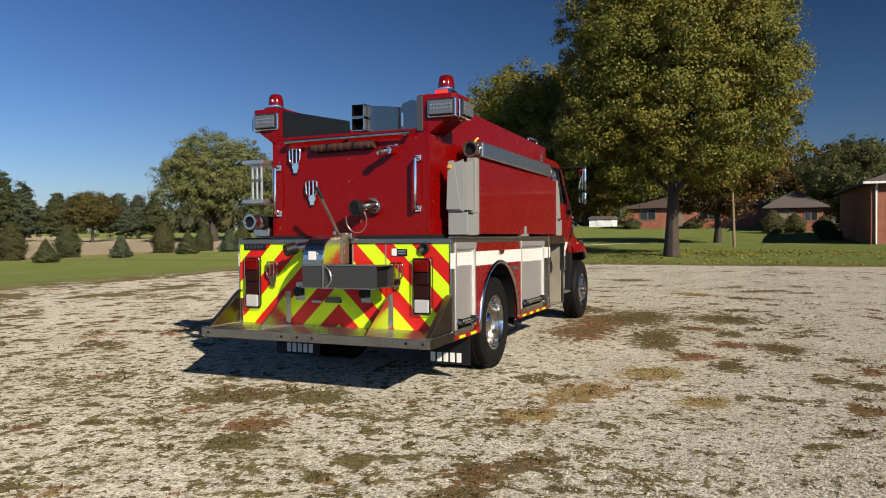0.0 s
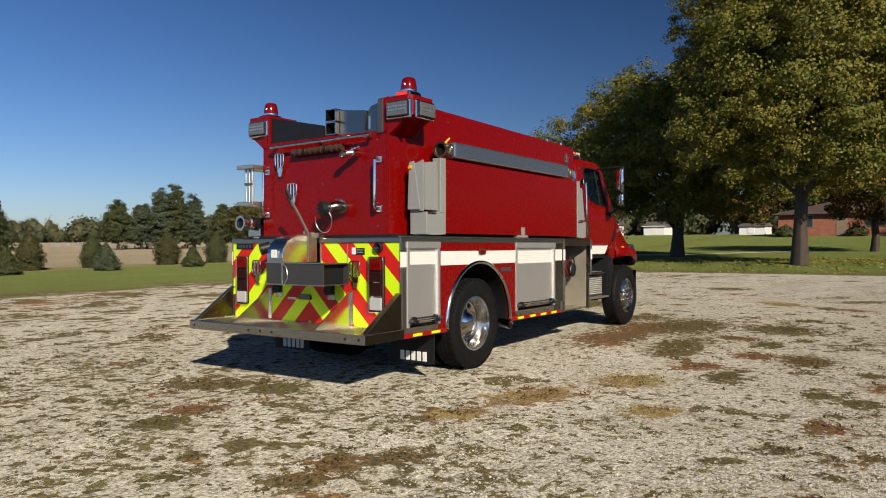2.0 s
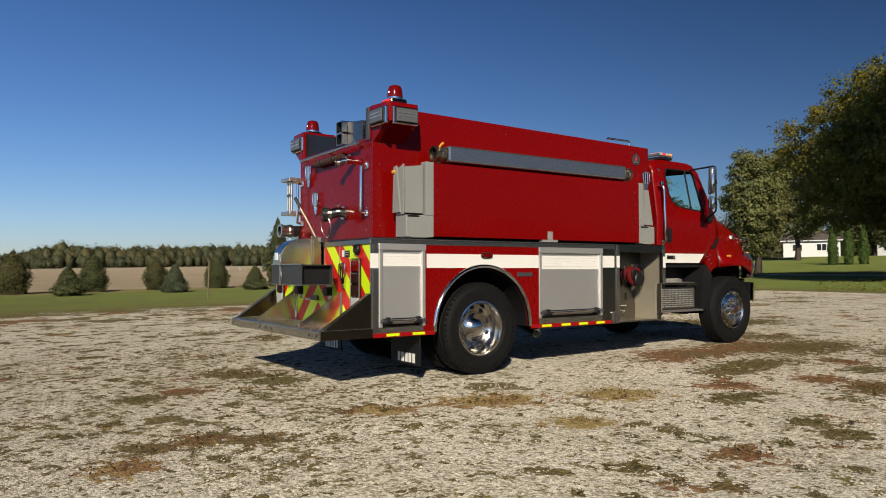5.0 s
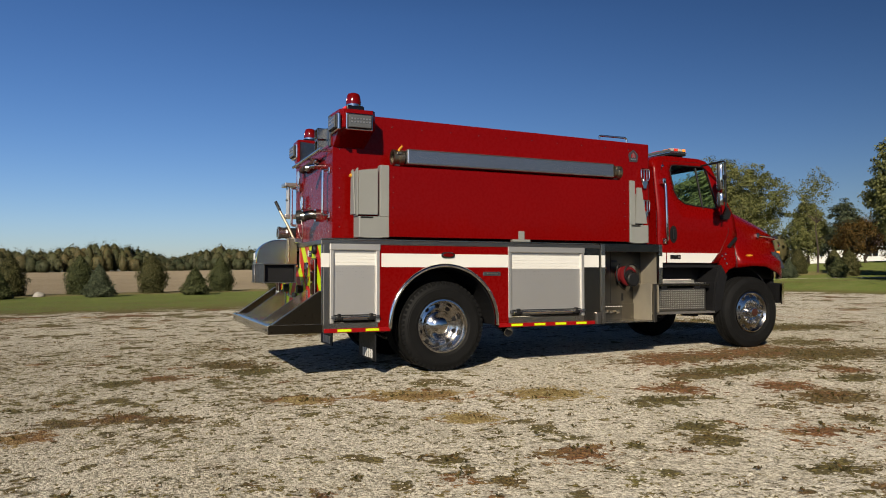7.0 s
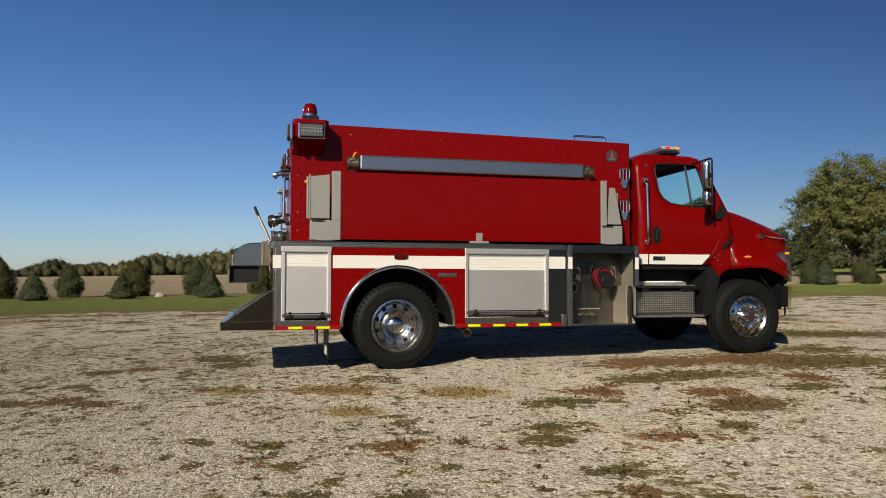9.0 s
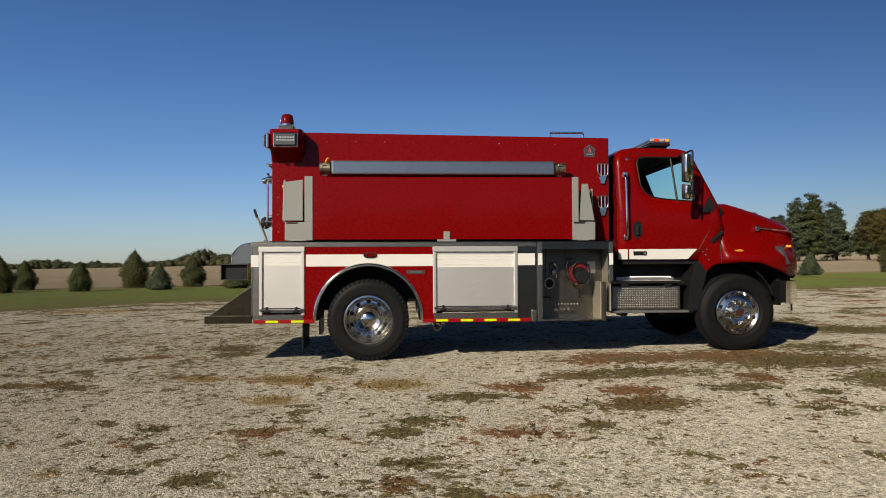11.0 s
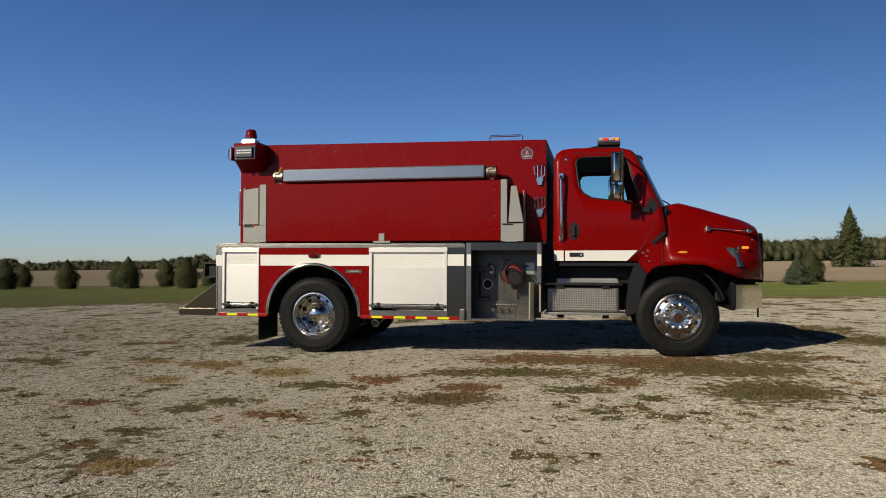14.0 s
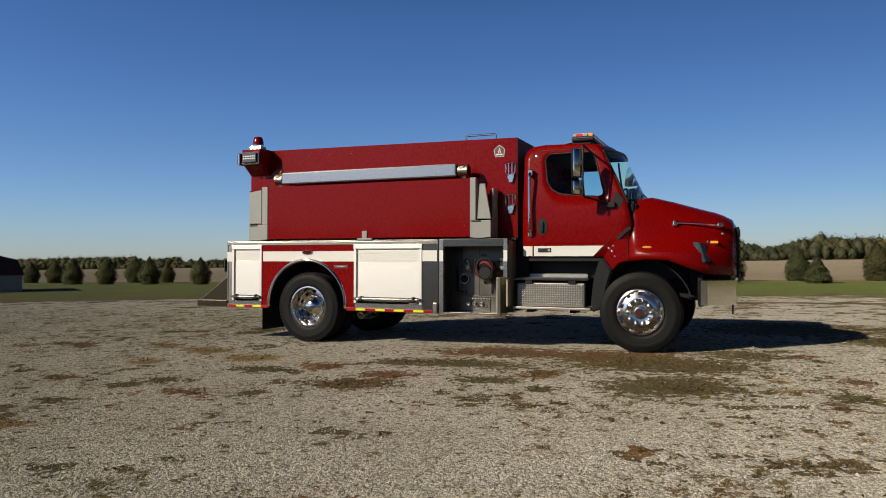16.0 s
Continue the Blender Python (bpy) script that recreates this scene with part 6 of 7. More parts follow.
    lawn = ramp(nt, g1, ((0.3, (0.078, 0.112, 0.024)), (0.6, (0.118, 0.158, 0.038)), (0.8, (0.185, 0.198, 0.072))))
    lawn = mixed(nt, 0.5, lawn, ramp(nt, g2, ((0.3, (0.060, 0.078, 0.016)), (0.7, (0.20, 0.225, 0.062)))))
    straw = step(noise_tex(nt, 1.6, 7.0, 0.68, pos), 0.50, 0.62)
    lawn = mixed(nt, math_node("MULTIPLY", straw, 0.30), lawn, (0.20, 0.165, 0.07))
    wob = math_node("MULTIPLY", math_node("SUBTRACT", noise_tex(nt, 0.5, 6.0, 0.65, pos), 0.5), 5.0)
    xx = math_node("ADD", sep.outputs["X"], wob)
    yy = math_node("ADD", sep.outputs["Y"], math_node("MULTIPLY", wob, 0.25))
    near_edge = math_node("MINIMUM", math_node("MAXIMUM", math_node("MULTIPLY", math_node("ADD", sep.outputs["Y"], 8.0), -0.8), 0.0), 9.0)
    left = step(math_node("SUBTRACT", math_node("ADD", xx, math_node("MULTIPLY", math_node("SUBTRACT", nz2, 0.5), 5.0)), near_edge), -15.4, -16.6)
    ahead = step(yy, 22.3, 22.8)
    lm = math_node("MAXIMUM", left, ahead)
    dry = step(math_node("ADD", noise_tex(nt, 0.8, 8.0, 0.7, pos), math_node("MULTIPLY", sep.outputs["X"], 0.012)), 0.16, 0.42)
    dry = math_node("MULTIPLY", dry, step(sep.outputs["Y"], 12.0, 2.0))
    lawn = mixed(nt, math_node("MULTIPLY", dry, 0.75), lawn, ramp(nt, g2, ((0.3, (0.055, 0.048, 0.018)), (0.7, (0.19, 0.16, 0.065)))))
    col = mixed(nt, lm, col, lawn)
    edge = math_node("SUBTRACT", math_node("ADD", xx, math_node("MULTIPLY", math_node("SUBTRACT", nz, 0.5), 6.0)), near_edge)
    rim = math_node("MULTIPLY", step(edge, -15.2, -15.6), step(edge, -17.4, -16.4))
    rim = math_node("MAXIMUM", rim, math_node("MULTIPLY", step(yy, 22.2, 22.6), step(yy, 23.6, 22.9)))
    col = mixed(nt, math_node("MULTIPLY", rim, 0.7), col, ramp(nt, g2, ((0.3, (0.055, 0.048, 0.016)), (0.7, (0.17, 0.135, 0.055)))))
    # drive across the lawn
    bend = math_node("MULTIPLY", math_node("MAXIMUM", math_node("ADD", sep.outputs["X"], 8.5), 0.0), 2.0)
    off = math_node("ABSOLUTE", math_node("SUBTRACT", math_node("SUBTRACT", sep.outputs["Y"], 37.3), bend))
    dv = math_node("MULTIPLY", step(off, 1.25, 1.0), step(sep.outputs["X"], -60.0, -59.0))
    dv = math_node("MULTIPLY", dv, step(sep.outputs["X"], -2.8, -3.2))
    col = mixed(nt, dv, col, (0.42, 0.38, 0.33))
    # harvested field
    f1 = noise_tex(nt, 0.06, 8.0, 0.7, pos)
    f2 = noise_tex(nt, 3.0, 6.0, 0.7, pos)
    field = ramp(nt, f1, ((0.3, (0.185, 0.15, 0.103)), (0.7, (0.285, 0.24, 0.165))))
    field = mixed(nt, 0.4, field, ramp(nt, f2, ((0.3, (0.11, 0.085, 0.058)), (0.7, (0.35, 0.285, 0.20)))))
    fm = math_node("MULTIPLY", step(sep.outputs["X"], -38.0, -40.0), step(math_node("ADD", sep.outputs["Y"], math_node("MULTIPLY", sep.outputs["X"], 0.55)), 32.0, 28.0))
    col = mixed(nt, fm, col, field)
    # rough grass and a narrow dark strip along the field's edge
    rough = math_node("ADD", sep.outputs["X"], math_node("MULTIPLY", math_node("SUBTRACT", noise_tex(nt, 0.25, 6.0, 0.6, pos), 0.5), 5.0))
    tuft = math_node("MULTIPLY", math_node("MULTIPLY", step(rough, -33.0, -35.0), step(rough, -39.5, -38.5)), step(sep.outputs["Y"], 60.0, 50.0))
    col = mixed(nt, math_node("MULTIPLY", tuft, 0.75), col, ramp(nt, g2, ((0.3, (0.10, 0.078, 0.034)), (0.7, (0.26, 0.20, 0.10)))))
    dark_strip = math_node("MULTIPLY", step(sep.outputs["X"], -38.3, -38.1), step(sep.outputs["X"], -37.4, -37.6))
    dark_strip = math_node("MULTIPLY", dark_strip, step(sep.outputs["Y"], 6.0, 0.0))
    col = mixed(nt, math_node("MULTIPLY", dark_strip, 0.85), col, (0.045, 0.036, 0.024))
    nt.links.new(col, b.inputs["Base Color"])
    b.inputs["Roughness"].default_value = 0.95
    b.inputs["Diffuse Roughness"].default_value = 1.0
    b.inputs["Specular IOR Level"].default_value = 0.15
    hgt = math_node("ADD", vor.outputs["Distance"], math_node("MULTIPLY", vor2.outputs["Distance"], 0.6))
    hgt = math_node("MULTIPLY", hgt, math_node("SUBTRACT", 1.0, lm))
    hgt = math_node("ADD", math_node("MULTIPLY", hgt, -1.0), math_node("MULTIPLY", g2, math_node("MULTIPLY", lm, 3.0)))
    hgt = math_node("ADD", hgt, math_node("MULTIPLY", math_node("MULTIPLY", nz2, wm), 1.5))
    bumped(nt, b, hgt, 1.0, 0.017)
    return m


me = raw_mesh("ground", verts, quads, ground_material())
for name, values in (("weed", weed), ("russet", tint)):
    me.attributes.new(name, "FLOAT", "POINT").data.foreach_set("value", values.astype(np.float32).ravel())
me.shade_smooth()
tagged(new("ground", me), "pale gravel lot with weeds, lawn and a harvested field", "ground", kind="structure")


# ---- leaves and trees ----
def leaf_material(name, stops, gloss=0.55, drift=(0.6, (0.72, 0.74, 0.70), (1.0, 1.0, 1.0))):
    m, nt, b = nodes(name)
    geo = nt.nodes.new("ShaderNodeNewGeometry")
    col = ramp(nt, geo.outputs["Random Per Island"], stops)
    big = ramp(nt, noise_tex(nt, drift[0], 3.0), ((0.36, drift[1]), (0.64, drift[2])))
    col = mixed(nt, 1.0, col, big, "MULTIPLY")
    nt.links.new(col, b.inputs["Base Color"])
    b.inputs["Roughness"].default_value = gloss
    b.inputs["Specular IOR Level"].default_value = 0.25
    tr = nt.nodes.new("ShaderNodeBsdfTranslucent")
    nt.links.new(col, tr.inputs["Color"])
    mx = nt.nodes.new("ShaderNodeMixShader")
    mx.inputs["Fac"].default_value = 0.32
    nt.links.new(b.outputs[0], mx.inputs[1])
    nt.links.new(tr.outputs[0], mx.inputs[2])
    nt.links.new(mx.outputs[0], nt.nodes["Material Output"].inputs["Surface"])
    return m


MAPLE = leaf_material("maple_leaves", ((0.0, (0.125, 0.135, 0.024)), (0.35, (0.172, 0.172, 0.030)), (0.65, (0.212, 0.192, 0.034)), (0.85, (0.25, 0.185, 0.034)), (1.0, (0.30, 0.255, 0.045))), 0.55, (0.35, (0.70, 0.80, 0.78), (1.06, 1.0, 0.95)))
GREENLEAF = leaf_material("green_leaves", ((0.0, (0.064, 0.072, 0.024)), (0.5, (0.106, 0.117, 0.041)), (1.0, (0.162, 0.162, 0.064))))
LIGHTLEAF = leaf_material("pale_green_leaves", ((0.0, (0.12, 0.13, 0.045)), (0.5, (0.19, 0.20, 0.068)), (1.0, (0.28, 0.275, 0.105))))
RUST = leaf_material("russet_leaves", ((0.0, (0.06, 0.04, 0.012)), (0.5, (0.14, 0.085, 0.022)), (1.0, (0.24, 0.14, 0.04))))
OLIVELEAF = leaf_material("olive_leaves", ((0.0, (0.068, 0.059, 0.018)), (0.5, (0.126, 0.106, 0.032)), (1.0, (0.189, 0.151, 0.047))))
CONIFER = leaf_material("conifer_needles", ((0.0, (0.045, 0.055, 0.022)), (0.5, (0.088, 0.100, 0.038)), (1.0, (0.145, 0.156, 0.063))), 0.7)
BLUECON = leaf_material("blue_spruce_needles", ((0.0, (0.046, 0.059, 0.033)), (0.5, (0.091, 0.110, 0.063)), (1.0, (0.159, 0.181, 0.104))), 0.7)
OLIVECON = leaf_material("juniper_needles", ((0.0, (0.046, 0.048, 0.017)), (0.5, (0.101, 0.099, 0.035)), (1.0, (0.162, 0.149, 0.060))), 0.7)
# distance haze is mixed into these lighter, greyer leaf tones
WOODS = leaf_material("hazy_far_leaves", ((0.0, (0.082, 0.098, 0.052)), (0.4, (0.112, 0.122, 0.062)), (0.7, (0.138, 0.132, 0.066)), (1.0, (0.168, 0.142, 0.072))), 0.6, (0.045, (0.60, 0.66, 0.66), (1.0, 0.92, 0.80)))
HEDGE = leaf_material("arborvitae_foliage", ((0.0, (0.05, 0.085, 0.018)), (0.5, (0.085, 0.135, 0.03)), (1.0, (0.12, 0.18, 0.045))), 0.7)
BARK = surface("grey_brown_bark", (0.06, 0.046, 0.035), 0.9, 0, 0, 0.3, 3, 14, 0.8)


def leaf_quads(p, outward, size, rng, long=1.4, flat=0.6):
    """Little bent leaves: points, directions that they face, sizes."""
    n = len(p)
    nrm = outward + flat * rng.normal(size=(n, 3))
    nrm /= np.linalg.norm(nrm, axis=1, keepdims=True) + 1e-9
    u = np.cross(nrm, rng.normal(size=(n, 3)))
    u /= np.linalg.norm(u, axis=1, keepdims=True) + 1e-9
    v = np.cross(nrm, u)
    s = np.asarray(size).reshape(-1, 1)
    a = p - u * s * 0.5 * long
    c = p + u * s * 0.5 * long
    b = p + v * s * 0.5 + nrm * s * 0.12
    d = p - v * s * 0.5 + nrm * s * 0.12
    vs = np.stack([a, b, c, d], 1).reshape(-1, 3)
    return vs, np.arange(4 * n).reshape(n, 4)


def crown_points(rng, height, low, radius, clumps, per, clump_r, shape, flat=0.75, shell=0.30, ragged=0.26):
    """Leaf places in clumps over a lumpy crown, and which way each faces."""
    out, face = [], []
    lumps = rng.normal(size=(18, 3))
    lumps /= np.linalg.norm(lumps, axis=1, keepdims=True)
    for _ in range(clumps):
        d = rng.normal(size=3)
        d /= np.linalg.norm(d)
        bump = 0.92 + ragged * np.max(np.clip(lumps @ d, 0, 1) ** 12) - 0.16 * rng.random()
        r = rng.random() ** shell * bump
        z = (d[2] * r + 1) / 2
        wide = shape(min(max(z, 0), 1))
        c = np.array([d[0] * r * radius * wide, d[1] * r * radius * wide, low + z * (height - low)])
        q = rng.normal(size=(per, 3))
        q /= np.linalg.norm(q, axis=1, keepdims=True)
        cr = clump_r * (0.5 + 0.9 * rng.random())
        pts = c + q * cr * (rng.random((per, 1)) ** 0.5) * np.array([1.1, 1.1, flat])
        out.append(pts)
        face.append(q * 0.8 + d * 0.7 + np.array([0, 0, 0.5]))
    return np.concatenate(out), np.concatenate(face)


def trunk_mesh(rng, height, r, limbs, spread, low):
    bm = bmesh.new()
    path = [Vector((0, 0, -0.1))]
    for k in range(1, 7):
        path.append(Vector((rng.normal() * 0.06, rng.normal() * 0.06, height * 0.62 * k / 6)))
    radii = [r * 1.45, r * 1.0, r * 0.92, r * 0.8, r * 0.6, r * 0.42, r * 0.25]

    def tube(pts, rads, seg):
        rings = []
        for i, p in enumerate(pts):
            d = (pts[min(i + 1, len(pts) - 1)] - pts[max(i - 1, 0)]).normalized()
            u = d.cross(Vector((0.3, 0.8, 0.2))).normalized()
            v = d.cross(u)
            rings.append([bm.verts.new(p + rads[i] * (1 + 0.08 * math.sin(3 * t + i)) * (math.cos(t) * u + math.sin(t) * v)) for t in [2 * math.pi * k / seg for k in range(seg)]])
        for a, b in zip(rings, rings[1:]):
            for k in range(seg):
                bm.faces.new((a[k], a[(k + 1) % seg], b[(k + 1) % seg], b[k]))

    tube(path, radii, 12)
    for k in range(limbs):
        t = 2 * math.pi * (k + 0.4 * rng.random()) / limbs
        z0 = low * 0.75 + (height * 0.5 - low * 0.75) * rng.random()
        s = spread * (0.55 + 0.4 * rng.random())
        a = Vector((0, 0, z0))
        e = Vector((math.cos(t) * s, math.sin(t) * s, z0 + s * (0.5 + 0.5 * rng.random())))
        mid = a.lerp(e, 0.5) + Vector((0, 0, 0.12 * s))
        tube([a, a.lerp(mid, 0.5), mid, mid.lerp(e, 0.5), e], [r * 0.42, r * 0.32, r * 0.22, r * 0.13, r * 0.05], 6)
        for _ in range(3):
            f = mid.lerp(e, rng.random())
            g = f + Vector((rng.normal() * 0.25 * s, rng.normal() * 0.25 * s, 0.22 * s * rng.random() + 0.1 * s))
            tube([f, f.lerp(g, 0.5) + Vector((0, 0, 0.05)), g], [r * 0.12, r * 0.07, r * 0.02], 5)
    bmesh.ops.recalc_face_normals(bm, faces=bm.faces)
    return bm


def tree(seed, x, y, height, radius, low, material, label, clumps=300, per=60, clump_r=0.8, leaf=0.2, trunk=0.3, shape=None, name="tree", limbs=9, flat=0.75, ragged=0.26):
    rng = np.random.default_rng(seed)
    z = float(terrain(x, y))
    height, low = height - z, max(0.6, low - z * 0.6)
    t = empty(name, (x, y, z))
    tagged(t, label, "tree")
    part("trunk", trunk_mesh(rng, height, trunk, limbs, radius * 0.8, low), BARK, t, "", True)
    p, f = crown_points(rng, height, low, radius, clumps, per, clump_r, shape or (lambda q: (0.72 + 0.5 * math.sin(math.pi * min(1, q * 1.05)) ** 0.6) if q < 0.6 else 1.22 - 0.25 * (q - 0.6)), flat, 0.30, ragged)
    vs, qd = leaf_quads(p, f, leaf * (0.6 + 0.8 * rng.random(len(p))), rng)
    ob = new("crown", raw_mesh("crown", vs, qd, material))
    ob.parent = t
    return t


def conifer_mesh(seed, height, radius, n, leaf, spiky, material, tiers=0):
    """Needle sprays round a dense core: a pointed spruce, or a teardrop when not spiky."""
    rng = np.random.default_rng(seed)

    def outline(z):
        if spiky:
            return np.where(z < 0.12, 0.74 + 2.17 * z, (np.clip(1 - z, 0, 1) / 0.88) ** 0.82)
        return np.where(z < 0.38, 0.72 + 0.737 * z, np.clip(1 - (np.clip(z - 0.38, 0, 1) / 0.62) ** 1.35, 0, 1) ** 0.88)

    def lobes(t, z):
        return 1 + (0.12 if spiky else 0.08) * np.sin(t * 5 + z * 31 + seed) + 0.09 * np.sin(t * 3 - z * 14 + seed) + 0.06 * np.sin(t * 2 + z * 7 + 2 * seed)

    z = rng.random(n) ** 1.2
    t = rng.random(n) * 2 * math.pi
    r = radius * outline(z) * lobes(t, z) * (0.80 + 0.22 * rng.random(n) ** 0.6 + (0.10 if spiky else 0.075) * rng.normal(size=n))
    if tiers:
        ph = (z * tiers + 0.35 * np.sin(t * 4 + 5 * z)) % 1.0
        r = r * (1.2 - 0.75 * ph) * (0.75 + 0.45 * np.abs(np.sin(t * 3.5 + np.floor(z * tiers) * 2.1)))
        z = z - 0.02 * r / radius
    p = np.stack([r * np.cos(t), r * np.sin(t), 0.03 + z * height * (1 + 0.03 * rng.normal(size=n))], -1)
    f = np.stack([np.cos(t), np.sin(t), np.full(n, 0.6)], -1)
    vs, qd = leaf_quads(p, f, leaf * (0.6 + 0.8 * rng.random(n)), rng, 2.2 if spiky else 1.7, 0.6)
    zc = np.linspace(0.02, 0.97, 12)
    tc = np.linspace(0, 2 * math.pi, 17)[:-1]
    tt, zz = np.meshgrid(tc, zc)
    rc = radius * outline(zz) * lobes(tt, zz) * (0.45 if tiers else 0.80)
    core = np.stack([rc * np.cos(tt), rc * np.sin(tt), 0.03 + zz * height], -1).reshape(-1, 3)
    k = np.arange(11 * 16).reshape(11, 16)
    nxt = np.roll(k, -1, 1)
    cq = np.stack([k, nxt, nxt + 16, k + 16], -1).reshape(-1, 4) + len(vs)
    return raw_mesh("foliage", np.concatenate([vs, core]), np.concatenate([qd, cq]), material)


def shrub(mesh, height, label):
    s = empty("evergreen_shrub")
    tagged(s, label, "shrub", "row of evergreen shrubs")
    part("trunk", cyl((0, 0, -0.05), (0, 0, height * 0.8), 0.06, 0.015, 8), BARK, s)
    ob = new("foliage", mesh)
    ob.parent = s
    return s


def maple_dome(q):
    """An egg with its widest girth low down."""
    wide = math.sqrt(1 - 0.75 * ((0.30 - q) / 0.30) ** 2) if q < 0.30 else math.sqrt(max(0, 1 - ((q - 0.30) / 0.74) ** 2))
    return min(1.5, wide / (2 * math.sqrt(max(0.02, q * (1 - q)))))


tree(11, 0.8, 24.7, 14.5, 5.5, 2.8, MAPLE, "large maple with yellowing green leaves on the lawn", 2300, 125, 0.50, 0.078, 0.25, maple_dome, "maple_tree", 13, 0.75, 0.16)
tree(12, -6.8, 33.6, 11.0, 7.5, 2.0, MAPLE, "large maple with olive and golden leaves", 1500, 105, 0.62, 0.10, 0.30, maple_dome, "maple_tree", 12, 0.75, 0.2)
tree(13, 13.6, 72.0, 9.6, 4.9, 1.6, GREENLEAF, "broad dark green tree behind the brick garage", 620, 95, 0.7, 0.125, 0.3)
tree(14, -50.3, 55.1, 12.0, 5.7, 2.6, LIGHTLEAF, "tall spreading green tree with thin upper twigs", 1100, 75, 0.62, 0.125, 0.42, None, "tree", 16, 0.75, 0.3)
tree(16, -71.3, 57.5, 6.9, 3.2, 1.7, OLIVELEAF, "round olive-brown tree with a low crown", 420, 80, 0.5, 0.125, 0.17, lambda q: 1.25 - 0.25 * q, "tree", 8, 0.75, 0.1)
tree(17, -36, 73, 14.0, 4.6, 3.0, LIGHTLEAF, "tall pale green poplar behind the lawn", 420, 80, 0.8, 0.17, 0.25)
tree(25, 1.7, 47, 9.0, 4.2, 2.0, RUST, "olive-brown tree in the shade behind the maple", 420, 80, 0.6, 0.125, 0.22)
tree(19, -58.0, 77.4, 9.2, 2.7, 0.8, LIGHTLEAF, "small pale green tree by a white house", 320, 70, 0.5, 0.14, 0.16, lambda q: 1.15 - 0.5 * q, "tree", 9, 1.3, 0.4)
tree(20, -36.3, 52.4, 9.4, 1.3, 6.0, LIGHTLEAF, "thin half-bare tree with few pale leaves", 90, 26, 0.36, 0.085, 0.08, None, "tree", 10, 1.0, 0.4)
tree(21, -24.3, 46.5, 10.0, 1.9, 1.5, LIGHTLEAF, "green tree at the lawn's edge", 420, 80, 0.55, 0.125, 0.22)
tree(22, -51.4, 76.1, 8.6, 2.6, 1.0, BLUECON, "dark ragged pine beyond the white house", 200, 80, 0.7, 0.15, 0.2, lambda q: 1.2 - 0.6 * q, "pine_tree", 9, 0.5, 0.4)
tree(26, -47.6, 74.2, 6.6, 3.2, 0.9, RUST, "russet shrubby tree with bare twigs on the lawn", 230, 55, 0.55, 0.11, 0.12, None, "tree", 14, 1.2, 0.3)
for k, (x, y, h, r) in enumerate(((-19, 100, 13, 6.5), (-8, 103, 12, 6), (3, 99, 13, 6.5), (14, 97, 12, 6), (25, 95, 12, 6), (-44, 108, 11, 6), (20, 80, 11, 5), (-64, 106, 7, 4.5), (-72, 103, 7.5, 4.5))):
    tree(60 + k, x, y, h, r, 1.5, GREENLEAF if k % 3 else RUST, "dense green tree in the row behind the houses", 210, 75, 1.1, 0.27, 0.25)

def pine_form(q):
    """Broad from near the ground, narrowing to a blunt top."""
    return min(2.6, (1.03 - q) ** 0.62 * min(1, 0.6 + 3 * q) / (2 * math.sqrt(max(0.012, q * (1 - q)))))


# dark pines and a spruce beyond the field
for k, (x, y, h, r) in enumerate(((-96.0, 53.4, 8.3, 2.7), (-94.2, 56.1, 7.6, 2.6), (-92.7, 58.5, 9.9, 2.6), (-91.5, 60.2, 10.3, 2.8), (-90.2, 62.4, 8.4, 2.6), (-93.0, 64.5, 7.2, 2.4), (-87.5, 65.8, 7.4, 2.3), (-82.1, 71.9, 7.3, 2.4), (-80.7, 73.9, 6.8, 2.2), (-72.5, 69.0, 6.6, 2.0))):
    tree(80 + k, x, y, h * 0.97, r, 0.6, BLUECON if k % 3 else CONIFER, "dark ragged pine beyond the field", 260, 85, 0.62, 0.14, 0.2, pine_form, "pine_tree", 9, 0.5, 0.34)
t = empty("spruce_tree", (-101.5, 38.7, float(terrain(-101.5, 38.7))))
tagged(t, "tall pointed spruce beyond the field", "tree")
part("trunk", cyl((0, 0, -0.1), (0, 0, 8.0), 0.2, 0.03, 8), BARK, t)
ob = new("foliage", conifer_mesh(300, 8.1, 2.3, 7000, 0.17, True, CONIFER, 11))
ob.parent = t

# shrubs along the field's edge, front row and back row
kinds = [shrub(conifer_mesh(401, 1.70, 0.80, 5600, 0.050, True, BLUECON), 1.70, "small blue-green spruce shrub on the grass"),
         shrub(conifer_mesh(402, 2.35, 0.92, 6600, 0.052, False, OLIVECON), 2.35, "dense olive juniper shrub on the grass"),
         shrub(conifer_mesh(403, 1.55, 0.80, 5600, 0.050, True, CONIFER), 1.55, "small dark spruce shrub on the grass"),
         shrub(conifer_mesh(404, 2.20, 0.88, 6600, 0.052, False, CONIFER), 2.20, "dense dark green juniper shrub on the grass")]
rng = np.random.default_rng(5)
shrub_places = [(-31 + 0.15 * rng.normal(), y, k % 2 * 2) for k, y in enumerate((42.9, 38.2, 34.4, 30.1, 24.4, 19.5, 14.2, 9.2, 4.85, -0.1, -4.6, -9.0, -13.2, -17.4, -21.8, -26.2, -30.6, -35.6, -39.9, -43.5))]
shrub_places += [(-36, y, 1 + k % 2 * 2) for k, y in enumerate((49.7, 45.7, 42.1, 37.4, 33.1, 25.0, 21.2, 16.2, 12.6, 8.6, 5.1, 1.8, -2.0, -5.7, -9.1, -12.7, -16.3, -23.0, -26.5, -30.4, -38.5, -42.0, -51.6, -54.7))]
used = set()
